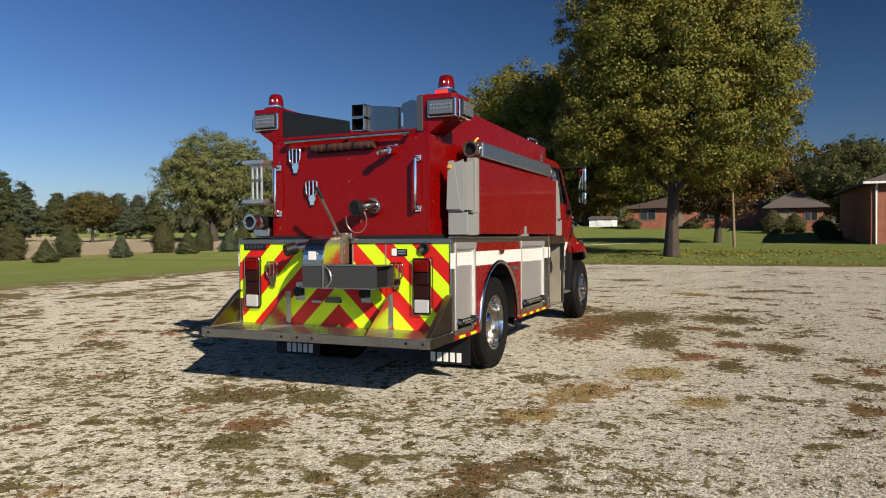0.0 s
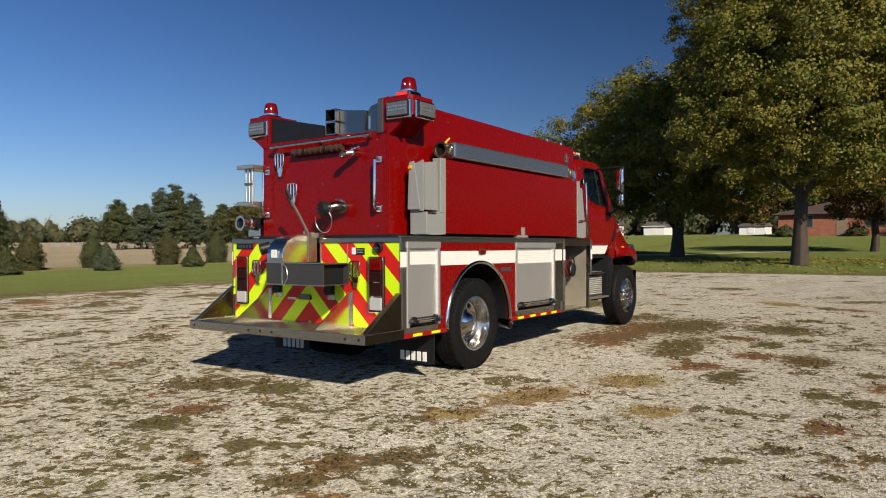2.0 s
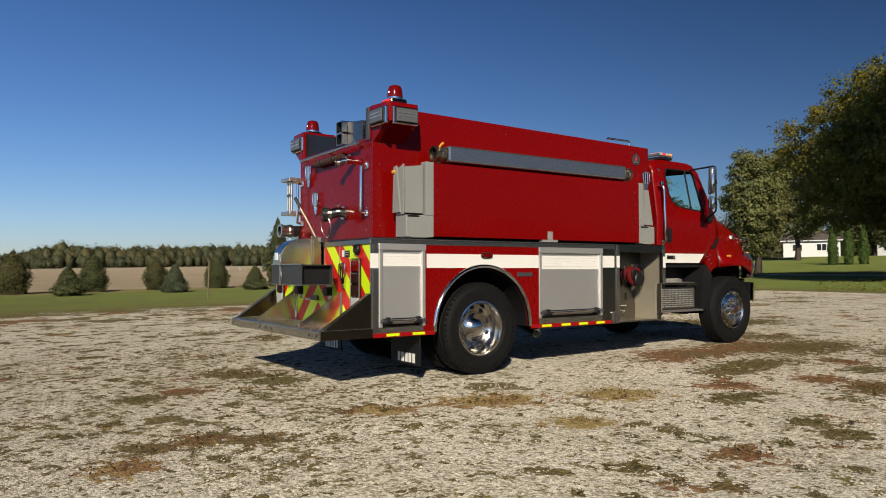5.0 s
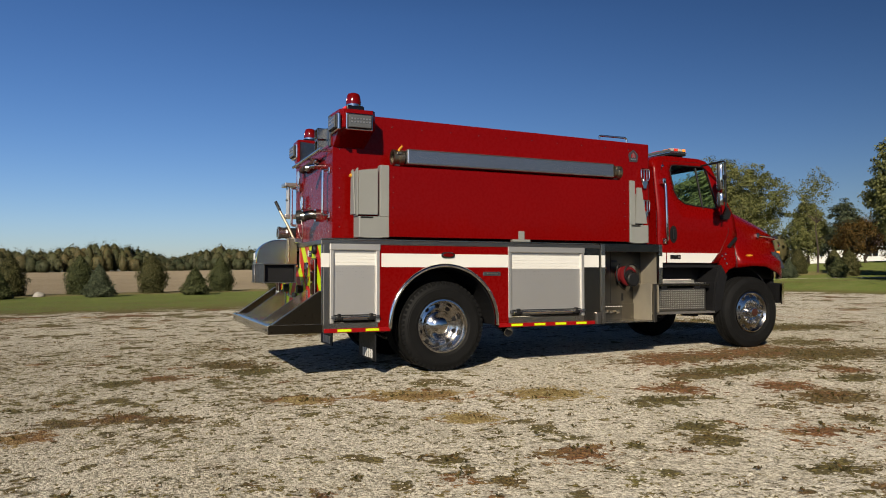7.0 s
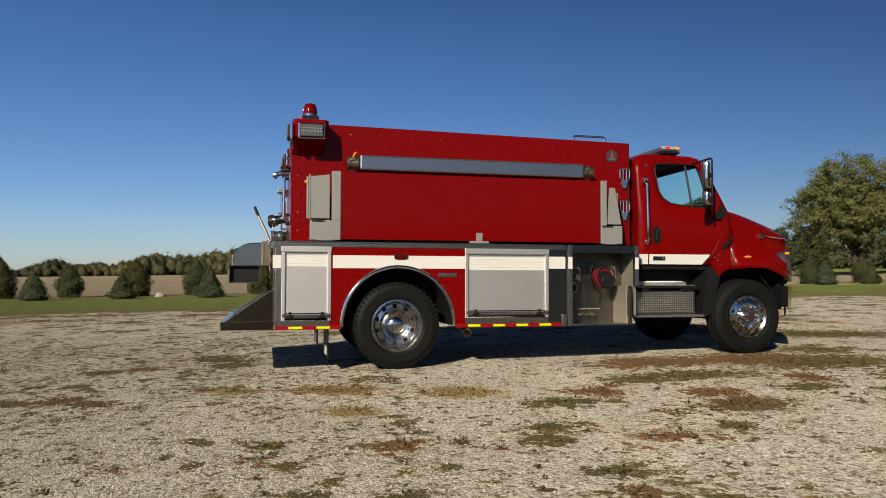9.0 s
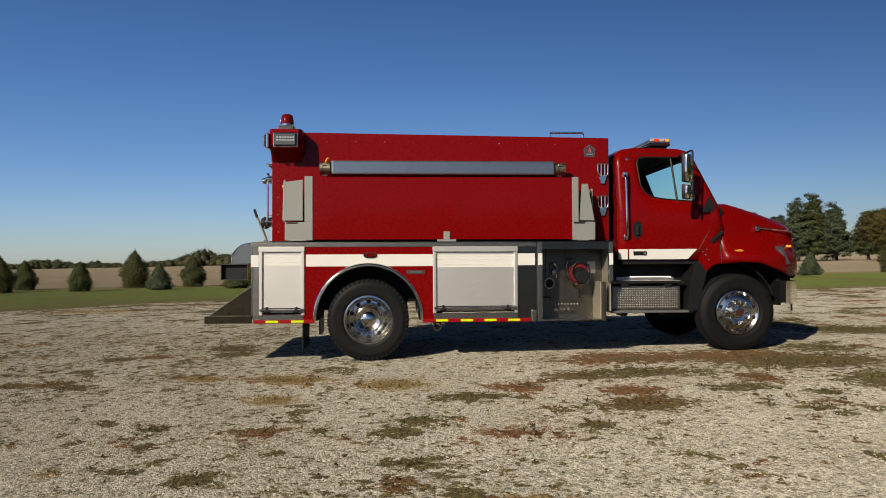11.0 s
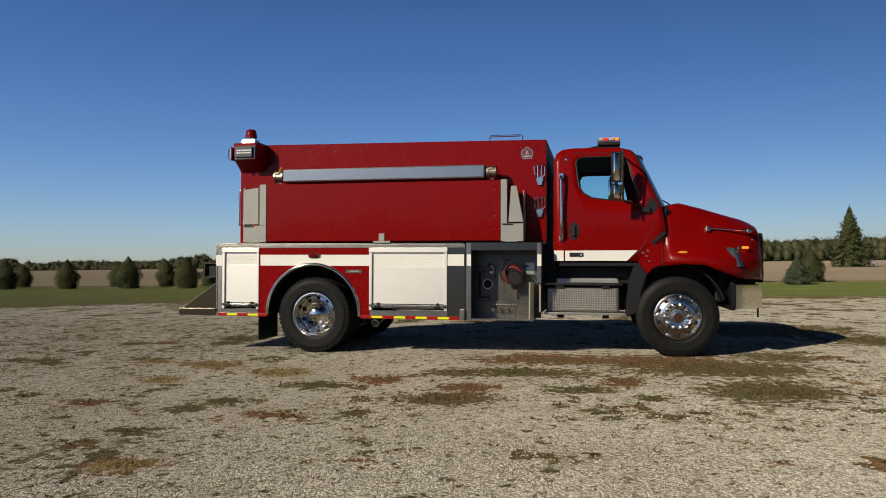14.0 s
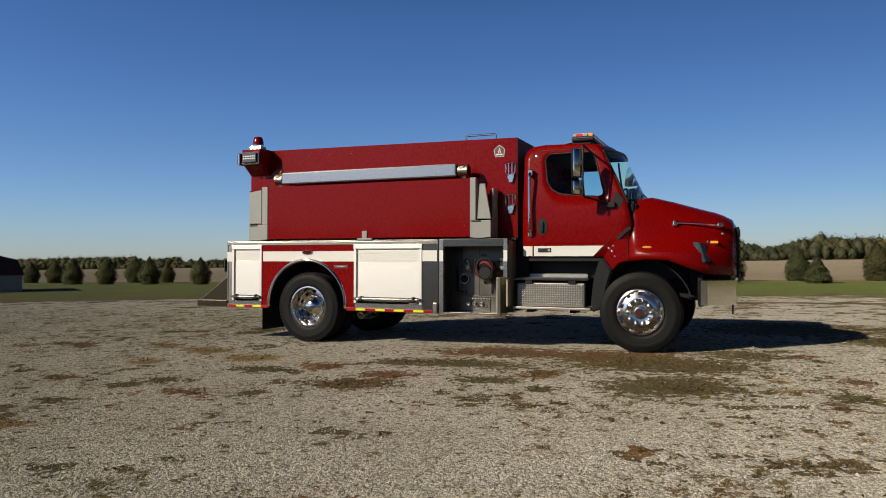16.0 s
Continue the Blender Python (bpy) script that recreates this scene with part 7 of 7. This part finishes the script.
for x, y, k in shrub_places:
    if y < -15 and k % 2 == 0:
        k += 1
    m = pose(x, y, float(terrain(x, y)), 0, 0, rng.random() * 360) @ Matrix.Scale((0.90 + 0.20 * rng.random()) * (0.74 + 0.18 * rng.random() if y < -15 else 0.86), 4)
    if k in used:
        c = copy_thing(kinds[k], pose(0, 0, 0))
        c.matrix_basis = m
    else:
        used.add(k)
        kinds[k].matrix_basis = m


# far woods along the horizon: one mass of leaf clumps
SKYLINE = ((-345, 7), (-291, 7), (-286, 4.8), (-262, 6.5), (-248, 4.2), (-231, 5.2), (-186, 4.5), (-179, 5.6), (-174, 3.7), (-168, 7), (-162, 6.2), (-157, 4.2),
           (-141, 2.8), (-138, 4.8), (-132, 4.5), (-122, 2.9), (-117, 4), (-111, 2.3), (-84, 4.2), (-75, 7.2), (-70, 5.2), (-58, 6), (-54, 5.4), (-46, 9),
           (-38, 9.6), (-34, 8), (-27, 8.6), (-20, 10.4), (-14, 11.2), (-5, 10.8), (3, 8.4), (11, 6.4), (16, 7), (28, 10.2), (45, 8.8), (90, 9.4), (125, 10), (240, 10))


def far_woods():
    rng = np.random.default_rng(77)
    ps, fs, ss, hearts = [], [], [], []

    def clump(x, y, h, r, m, size):
        d = rng.normal(size=(m, 3))
        d /= np.linalg.norm(d, axis=1, keepdims=True)
        lump = 0.74 + 0.30 * rng.random((m, 1)) + 0.14 * np.sin(d[:, :1] * 7 + x) * np.sin(d[:, 2:] * 6 + y)
        ps.append(np.array([x, y, h * 0.47 + float(terrain(x, y)) - 0.3]) + d * np.array([r, r, h * 0.53]) * lump)
        fs.append(d + np.array([0, 0, 0.25]))
        ss.append(size * (0.7 + 0.6 * rng.random(m)))
        a, b = np.meshgrid(np.linspace(0, 2 * math.pi, 9)[:-1], np.linspace(-1.45, 1.45, 6))
        wob = 0.78 + 0.06 * np.sin(3 * a + x)
        hearts.append(np.stack([x + r * wob * np.cos(a) * np.cos(b), y + r * wob * np.sin(a) * np.cos(b), h * 0.47 + float(terrain(x, y)) - 0.3 + h * 0.53 * wob * np.sin(b)], -1).reshape(-1, 3))

    ys, hs = zip(*SKYLINE)
    y = -420.0
    while y < 130:
        top = (1.35 if y < -60 else 1.2) * max(1.6, float(np.interp(y, ys, hs)) - 1.6)
        for row in range(4):
            h = top * (0.86 + 0.20 * rng.random()) * (0.55, 0.80, 0.94, 1.0)[row]
            r = min(2.3, 0.9 + 0.22 * h) * (0.7 + 0.6 * rng.random())
            clump(-258 + row * -6 + 2.0 * rng.normal(), y + 1.2 * rng.normal(), h, r, 150, 0.44 if h > 4 else 0.36)
        y += 0.9 + 0.10 * top
    for (x0, y0), (x1, y1), n in (((-250, 130), (-190, 170), 30), ((-190, 170), (-110, 190), 34), ((-110, 190), (60, 170), 60), ((60, 170), (140, 150), 26)):
        for k in range(n):
            f = (k + rng.random()) / n
            clump(x0 + (x1 - x0) * f + 4 * rng.normal(), y0 + (y1 - y0) * f + 4 * rng.normal(), 7 + 4 * rng.random(), 3.2 + 2 * rng.random(), 260, 0.75)
    # added belt out of view on the east, darkens reflections in the steel
    for (x0, y0), (x1, y1) in (((120, 140), (92, 70)), ((92, 70), (80, 0)), ((80, 0), (86, -70)), ((86, -70), (70, -140))):
        for k in range(16):
            f = (k + rng.random()) / 16
            clump(x0 + (x1 - x0) * f, y0 + (y1 - y0) * f, 6 + 3 * rng.random(), 3.5 + 2 * rng.random(), 170, 1.1)
    p, f, s = np.concatenate(ps), np.concatenate(fs), np.concatenate(ss)
    vs, qd = leaf_quads(p, f, s, rng, 1.4, 0.3)
    k = np.arange(5 * 8).reshape(5, 8)
    nxt = np.roll(k, -1, 1)
    ring = np.stack([k, nxt, nxt + 8, k + 8], -1).reshape(-1, 4)
    hq = np.concatenate([ring + len(vs) + 48 * n for n in range(len(hearts))])
    vs, qd = np.concatenate([vs] + hearts), np.concatenate([qd, hq])
    tagged(new("far_woods", raw_mesh("far_woods", vs, qd, WOODS)), "distant autumn woods behind the field and an added unseen belt", "woods", kind="stuff")


far_woods()

# ---- houses and yard ----
BRICK = surface("red_brown_brick", (0.26, 0.10, 0.06), 0.85, 0, 0, 0.25, 2, 18, 0.3)
SHINGLE = surface("grey_shingles", (0.115, 0.095, 0.085), 0.9, 0, 0, 0.2, 3, 20, 0.3)
BROWNROOF = surface("brown_shingles", (0.09, 0.06, 0.05), 0.9, 0, 0, 0.2, 3, 20, 0.3)
SIDING = surface("white_siding", (0.72, 0.72, 0.70), 0.7, 0, 0, 0.04, 1, 20)
SHEDWALL = surface("blue_grey_siding", (0.22, 0.27, 0.36), 0.7, 0, 0, 0.06, 1, 20)
SHEDROOF = surface("dark_plum_shingles", (0.035, 0.026, 0.045), 0.85, 0, 0, 0.2, 2, 20)
DARKGLASS = lens_mat("dark_window_glass", (0.02, 0.025, 0.03), 0.05)


def house(name, x, y, w, d, eave, ridge, wall, roof, label, yaw=0.0, openings=(), over=0.5, hip=True):
    """A one-storey house: south front along its own x, with a hipped or gabled roof."""
    h = empty(name, (0, 0, 0))
    h.matrix_basis = pose(x, y, float(terrain(x, y)), 0, 0, yaw)
    tagged(h, label, "house")
    part("wall", box((0, 0, -0.1), (w, d, eave)), wall, h)
    e = over
    inset = d / 2 if hip else -0.0
    bm = bmesh.new()
    a = [bm.verts.new(p) for p in ((-e, -e, eave), (w + e, -e, eave), (w + e, d + e, eave), (-e, d + e, eave))]
    lo = [bm.verts.new((v.co.x, v.co.y, eave - 0.14)) for v in a]
    r0, r1 = bm.verts.new((min(inset, w / 2 - 0.1) if hip else -e, d / 2, ridge)), bm.verts.new((w - (min(inset, w / 2 - 0.1) if hip else -e), d / 2, ridge))
    for f in ((a[0], a[1], r1, r0), (a[2], a[3], r0, r1), (a[1], a[2], r1), (a[3], a[0], r0), lo[::-1]):
        bm.faces.new(f)
    for k in range(4):
        bm.faces.new((lo[k], lo[(k + 1) % 4], a[(k + 1) % 4], a[k]))
    bmesh.ops.recalc_face_normals(bm, faces=bm.faces)
    part("roof", bm, roof, h)
    part("gutter", box((-e, -e - 0.06, eave - 0.14), (w + e, -e - 0.004, eave), 0.02), SIDING if name in ("brick_garage", "white_house") else roof, h, "roof gutter")
    for kind, x0, z0, x1, z1 in openings:
        # brick houses take a dark frame colour in place of tree shade
        f = part("window" if kind == "w" else "door", box((x0, -0.05, z0), (x1, 0.02, z1)), SIDING if wall is SIDING else WOODGREY, h, "framed opening")
        if kind == "w":
            n = max(1, round((x1 - x0) / 0.8))
            for k in range(n):
                s = (x1 - x0 - 0.1) / n
                part("pane", box((x0 + 0.1 + s * k, -0.07, z0 + 0.1), (x0 + s * (k + 1), -0.045, z1 - 0.1)), DARKGLASS, f)
        elif kind == "g":
            for k in range(4):
                part("door_panel", box((x0 + 0.08, -0.07, z0 + 0.06 + k * (z1 - z0) / 4), (x1 - 0.08, -0.045, z0 + (k + 1) * (z1 - z0) / 4 - 0.03)), WOODGREY, f)
    return h


g = house("brick_garage", 10.5, 42.2, 9, 17, 3.75, 5.6, BRICK, SHINGLE, "red brick garage with a grey hipped roof", 0, (("w", 3, 1.2, 5, 2.6),))
part("downspout", pipe([(0.25, -0.50, 3.65), (0.25, -0.08, 3.35), (0.25, -0.08, 0.0)], 0.06, 8), SIDING, g, "white downspout")
house("brick_house", -9.5, 77, 16, 9, 2.4, 3.7, BRICK, BROWNROOF, "long red brick ranch house with a low roof", 0, (("w", 1.6, 0.9, 3.4, 2.2), ("w", 8, 0.9, 10, 2.2), ("d", 5.5, 0.1, 6.5, 2.1)))
house("tan_house", 5.3, 67, 4.6, 8, 2.3, 3.9, BRICK, SHINGLE, "low brick house with a wide grey roof", 0, (("g", 0.5, 0.1, 2.3, 2.1), ("w", 3.0, 0.9, 4.2, 1.9)))
house("white_house", -54.0, 131, 5.0, 5, 2.4, 3.6, SIDING, SHINGLE, "white-sided house with a grey roof", 8, (("w", 1, 1.0, 2.4, 2.0),), 0.3, False)
house("white_house", -43.5, 131, 4.0, 5, 1.8, 2.7, SIDING, SHINGLE, "white-sided house behind the maples", 0, (("d", 1.5, 0.1, 2.5, 1.9),), 0.3, False)
house("white_house", -68.6, 88.3, 13.5, 8, 2.4, 4.3, SIDING, BROWNROOF, "low white house with a brown roof", 37, (("w", 2, 1.0, 3.4, 2.1), ("w", 8.6, 0.9, 10.2, 2.1), ("d", 5, 0.1, 5.9, 2.1)), 0.5, False)
house("white_house", -52.5, 98.5, 7.5, 7, 2.5, 3.9, SIDING, SHINGLE, "pale house in the shade of trees", 27, (("w", 1.2, 0.9, 2.6, 2.0), ("w", 4.4, 0.9, 5.8, 2.0)), 0.4, False)
house("white_shed", -16.0, 88, 3.0, 4, 1.1, 1.4, SIDING, SHINGLE, "low white shed in the shade of trees", 0, (("d", 1.0, 0.1, 1.8, 1.0),), 0.15, False)

# small barn-roofed shed at the edge of the grass
sh = empty("garden_shed", (0, 0, 0))
sh.matrix_basis = pose(-17.2, -33.4, 0, 0, 0, -35.8)
tagged(sh, "small blue-grey shed with a dark gambrel roof", "shed")
part("wall", box((-1.5, -3.4, 0), (1.5, 3.4, 0.95)), SHEDWALL, sh)
gam = [(-1.6, 0.93), (-1.28, 1.72), (0, 2.08), (1.28, 1.72), (1.6, 0.93)]
part("roof", prism(gam, "y", -3.5, 3.5), SHEDROOF, sh)
part("gable", prism([(x * 0.96, z - 0.03) for x, z in gam], "y", 3.49, 3.53), SHEDROOF, sh)
part("shed_door", box((-0.6, 3.38, 0.05), (0.6, 3.44, 0.92), 0.01), SHEDWALL, sh)

# leaning post, stake and boulder
p = part("wooden_post", cyl((0, 0, -0.1), (-0.10, 0, 3.3), 0.09, 0.07, 10), WOODGREY, None, "")
p.location = (3.0, 37.5, float(terrain(3.0, 37.5)))
tagged(p, "weathered grey post standing in the lawn", "post")
p = part("marker_stake", cyl((0, 0, -0.05), (0.03, 0.06, 1.55), 0.025, 0.02, 8), WOODGREY, None, "")
p.location = (-21.6, 3.75, 0)
tagged(p, "thin brown stake at the grass edge", "stake")
bm = bmesh.new()
bmesh.ops.create_icosphere(bm, subdivisions=3, radius=0.27)
for v in bm.verts:
    v.co *= 1 + 0.25 * noise.noise(v.co * 4.6)
    v.co.z = max(v.co.z * 0.75, -0.1)
p = link("boulder", bm, surface("grey_granite", (0.34, 0.32, 0.29), 0.9, 0, 0, 0.25, 5, 30, 0.4), None, "", True)
p.location = (-34.4, -7.6, 0.05)
tagged(p, "pale grey boulder beside the field", "boulder")

# columnar evergreens and round bushes by the white houses
for k, (x, y, h, r) in enumerate(((-26.2, 61.4, 3.5, 0.46), (-25.0, 61.8, 3.7, 0.46), (-23.9, 62.2, 3.5, 0.46))):
    s = shrub(conifer_mesh(500 + k, h, r, 3000, 0.075, False, HEDGE), h, "narrow columnar evergreen on the lawn")
    s.location = (x, y, float(terrain(x, y)))
for k, (x, y, h, r) in enumerate(((-23.9, 39.0, 1.25, 0.55), (-37.1, 55.5, 1.9, 0.75), (-28.3, 45.9, 1.9, 0.72), (-8.5, 75.5, 1.2, 1.0), (-2.0, 75.8, 1.1, 1.0), (7.4, 64.5, 1.7, 1.0), (9.2, 52.0, 1.0, 0.8), (5.6, 63.5, 2.0, 1.1), (9.6, 62.5, 1.5, 0.9))):
    s = shrub(conifer_mesh(520 + k, h, r, 2600, 0.08, False, OLIVECON if k % 3 else CONIFER), h, "rounded evergreen bush on the lawn")
    s.location = (x, y, float(terrain(x, y)))

TOMB = surface("grey_granite", (0.24, 0.235, 0.225), 0.6, 0, 0, 0.3, 4, 30, 0.2)

# gravestones along the far side of the field
rng = np.random.default_rng(9)
stone = part("gravestone", prism([(-0.4, 0), (0.4, 0), (0.4, 0.8), (0.2, 1.0), (-0.2, 1.0), (-0.4, 0.8)], "y", -0.12, 0.12, 0.02), TOMB, None, "")
tagged(stone, "pale upright gravestone beyond the field", "gravestone", "rows of gravestones")
stone.matrix_basis = pose(-138, 50, float(terrain(-138, 50)), 0, 0, 70)
for k in range(16):
    c = copy_thing(stone, pose(0, 0, 0))
    x, y = -150 + 22 * rng.random(), 38 + 46 * rng.random()
    c.matrix_basis = pose(x, y, float(terrain(x, y)), 0, 0, 60 + 30 * rng.random()) @ Matrix.Scale(0.5 + 0.4 * rng.random(), 4)

# ---- loose gravel, weeds and fallen leaves ----
def stones():
    rng = np.random.default_rng(31)
    regions = ((56000, 1.35, 9.2, -6.5, 9.0), (20000, -6, 1.4, -7.5, -2.1))
    pts = np.concatenate([np.stack([x0 + (x1 - x0) * rng.random(n), y0 + (y1 - y0) * rng.random(n)], -1) for n, x0, x1, y0, y1 in regions])
    n = len(pts)
    oct_v = np.array([(1, 0, 0), (0, 1, 0), (-1, 0, 0), (0, -1, 0), (0, 0, 1), (0, 0, -1)], float)
    oct_f = np.array([(0, 1, 4), (1, 2, 4), (2, 3, 4), (3, 0, 4), (1, 0, 5), (2, 1, 5), (3, 2, 5), (0, 3, 5)])
    size = 0.0035 + 0.0075 * rng.random(n) ** 2.6
    v = oct_v[None] * (0.7 + 0.6 * rng.random((n, 6, 1))) + 0.25 * rng.normal(size=(n, 6, 3))
    v *= size[:, None, None] * np.array([1.25, 1.25, 0.75])
    a = rng.random(n) * 6.283
    c, s = np.cos(a)[:, None], np.sin(a)[:, None]
    x = v[..., 0] * c - v[..., 1] * s
    y = v[..., 0] * s + v[..., 1] * c
    z = v[..., 2] + size[:, None] * 0.35
    i = np.clip(np.searchsorted(XS, pts[:, 0]), 0, n0 - 1)
    j = np.clip(np.searchsorted(YS, pts[:, 1]), 0, n1 - 1)
    keep = weed[i, j] < 0.10
    z = z + gz[i, j][:, None] - 0.002
    v = np.stack([x + pts[:, :1], y + pts[:, 1:], z], -1)[keep]
    f = oct_f[None] + 6 * np.arange(len(v))[:, None, None]
    m, nt, b = nodes("loose_limestone")
    geo = nt.nodes.new("ShaderNodeNewGeometry")
    col = ramp(nt, geo.outputs["Random Per Island"], ((0.0, (0.30, 0.28, 0.225)), (0.4, (0.47, 0.435, 0.36)), (0.8, (0.56, 0.525, 0.44)), (1.0, (0.64, 0.605, 0.52))))
    nt.links.new(mixed(nt, 0.3, col, ramp(nt, noise_tex(nt, 90.0), ((0.3, (0.3, 0.265, 0.21)), (0.7, (0.62, 0.57, 0.465))))), b.inputs["Base Color"])
    b.inputs["Roughness"].default_value = 0.9
    b.inputs["Diffuse Roughness"].default_value = 1.0
    tagged(new("gravel_stones", raw_mesh("gravel_stones", v.reshape(-1, 3), f.reshape(-1, 3), m)), "loose pale limestone gravel on the lot", "gravel", kind="stuff")


stones()


def weeds():
    rng = np.random.default_rng(41)
    ps, ss = [], []
    for px, py, a, b, h, s, turn in spots:
        if not (-7 < px < 8 and -7.5 < py < 9) or (abs(px - 0.1) < 1.2 and -1.4 < py < 5.8):
            continue
        n = min(700, int(800 * a * b * s) + 8)
        q = rng.normal(size=(n, 2)) * 0.5
        u, v = q[:, 0] * a, q[:, 1] * b
        ps.append(np.stack([px + u * math.cos(turn) - v * math.sin(turn), py + u * math.sin(turn) + v * math.cos(turn), 0.004 + 0.010 * rng.random(n)], -1))
        ss.append(0.007 + 0.012 * rng.random(n))
    p, s = np.concatenate(ps), np.concatenate(ss)
    vs, qd = leaf_quads(p, np.tile((0.0, 0.0, 1.0), (len(p), 1)), s, rng, 2.2, 0.8)
    m = leaf_material("low_weeds", ((0.0, (0.048, 0.043, 0.012)), (0.4, (0.10, 0.083, 0.024)), (0.7, (0.145, 0.082, 0.030)), (1.0, (0.25, 0.18, 0.07))))
    tagged(new("low_weeds", raw_mesh("low_weeds", vs, qd, m)), "low dry weeds growing through the gravel", "weeds", kind="stuff")


weeds()


def fallen_leaves():
    rng = np.random.default_rng(51)
    n = 2600
    r, t = 9.0 * rng.random(n) ** 0.6, 6.283 * rng.random(n)
    p = np.stack([1.0 + r * np.cos(t), 25.5 + 0.7 * r * np.sin(t), 0.02 + 0.02 * rng.random(n)], -1)
    p = p[p[:, 1] > 22.8]
    p[:, 2] += terrain(p[:, 0], p[:, 1])
    vs, qd = leaf_quads(p, np.tile((0.0, 0.0, 1.0), (len(p), 1)), 0.07 + 0.05 * rng.random(len(p)), rng, 1.2, 0.35)
    m = leaf_material("fallen_leaves", ((0.0, (0.20, 0.15, 0.03)), (0.5, (0.34, 0.27, 0.05)), (1.0, (0.42, 0.34, 0.08))))
    tagged(new("fallen_leaves", raw_mesh("fallen_leaves", vs, qd, m)), "fallen yellow maple leaves on the lawn", "leaves", kind="stuff")


fallen_leaves()
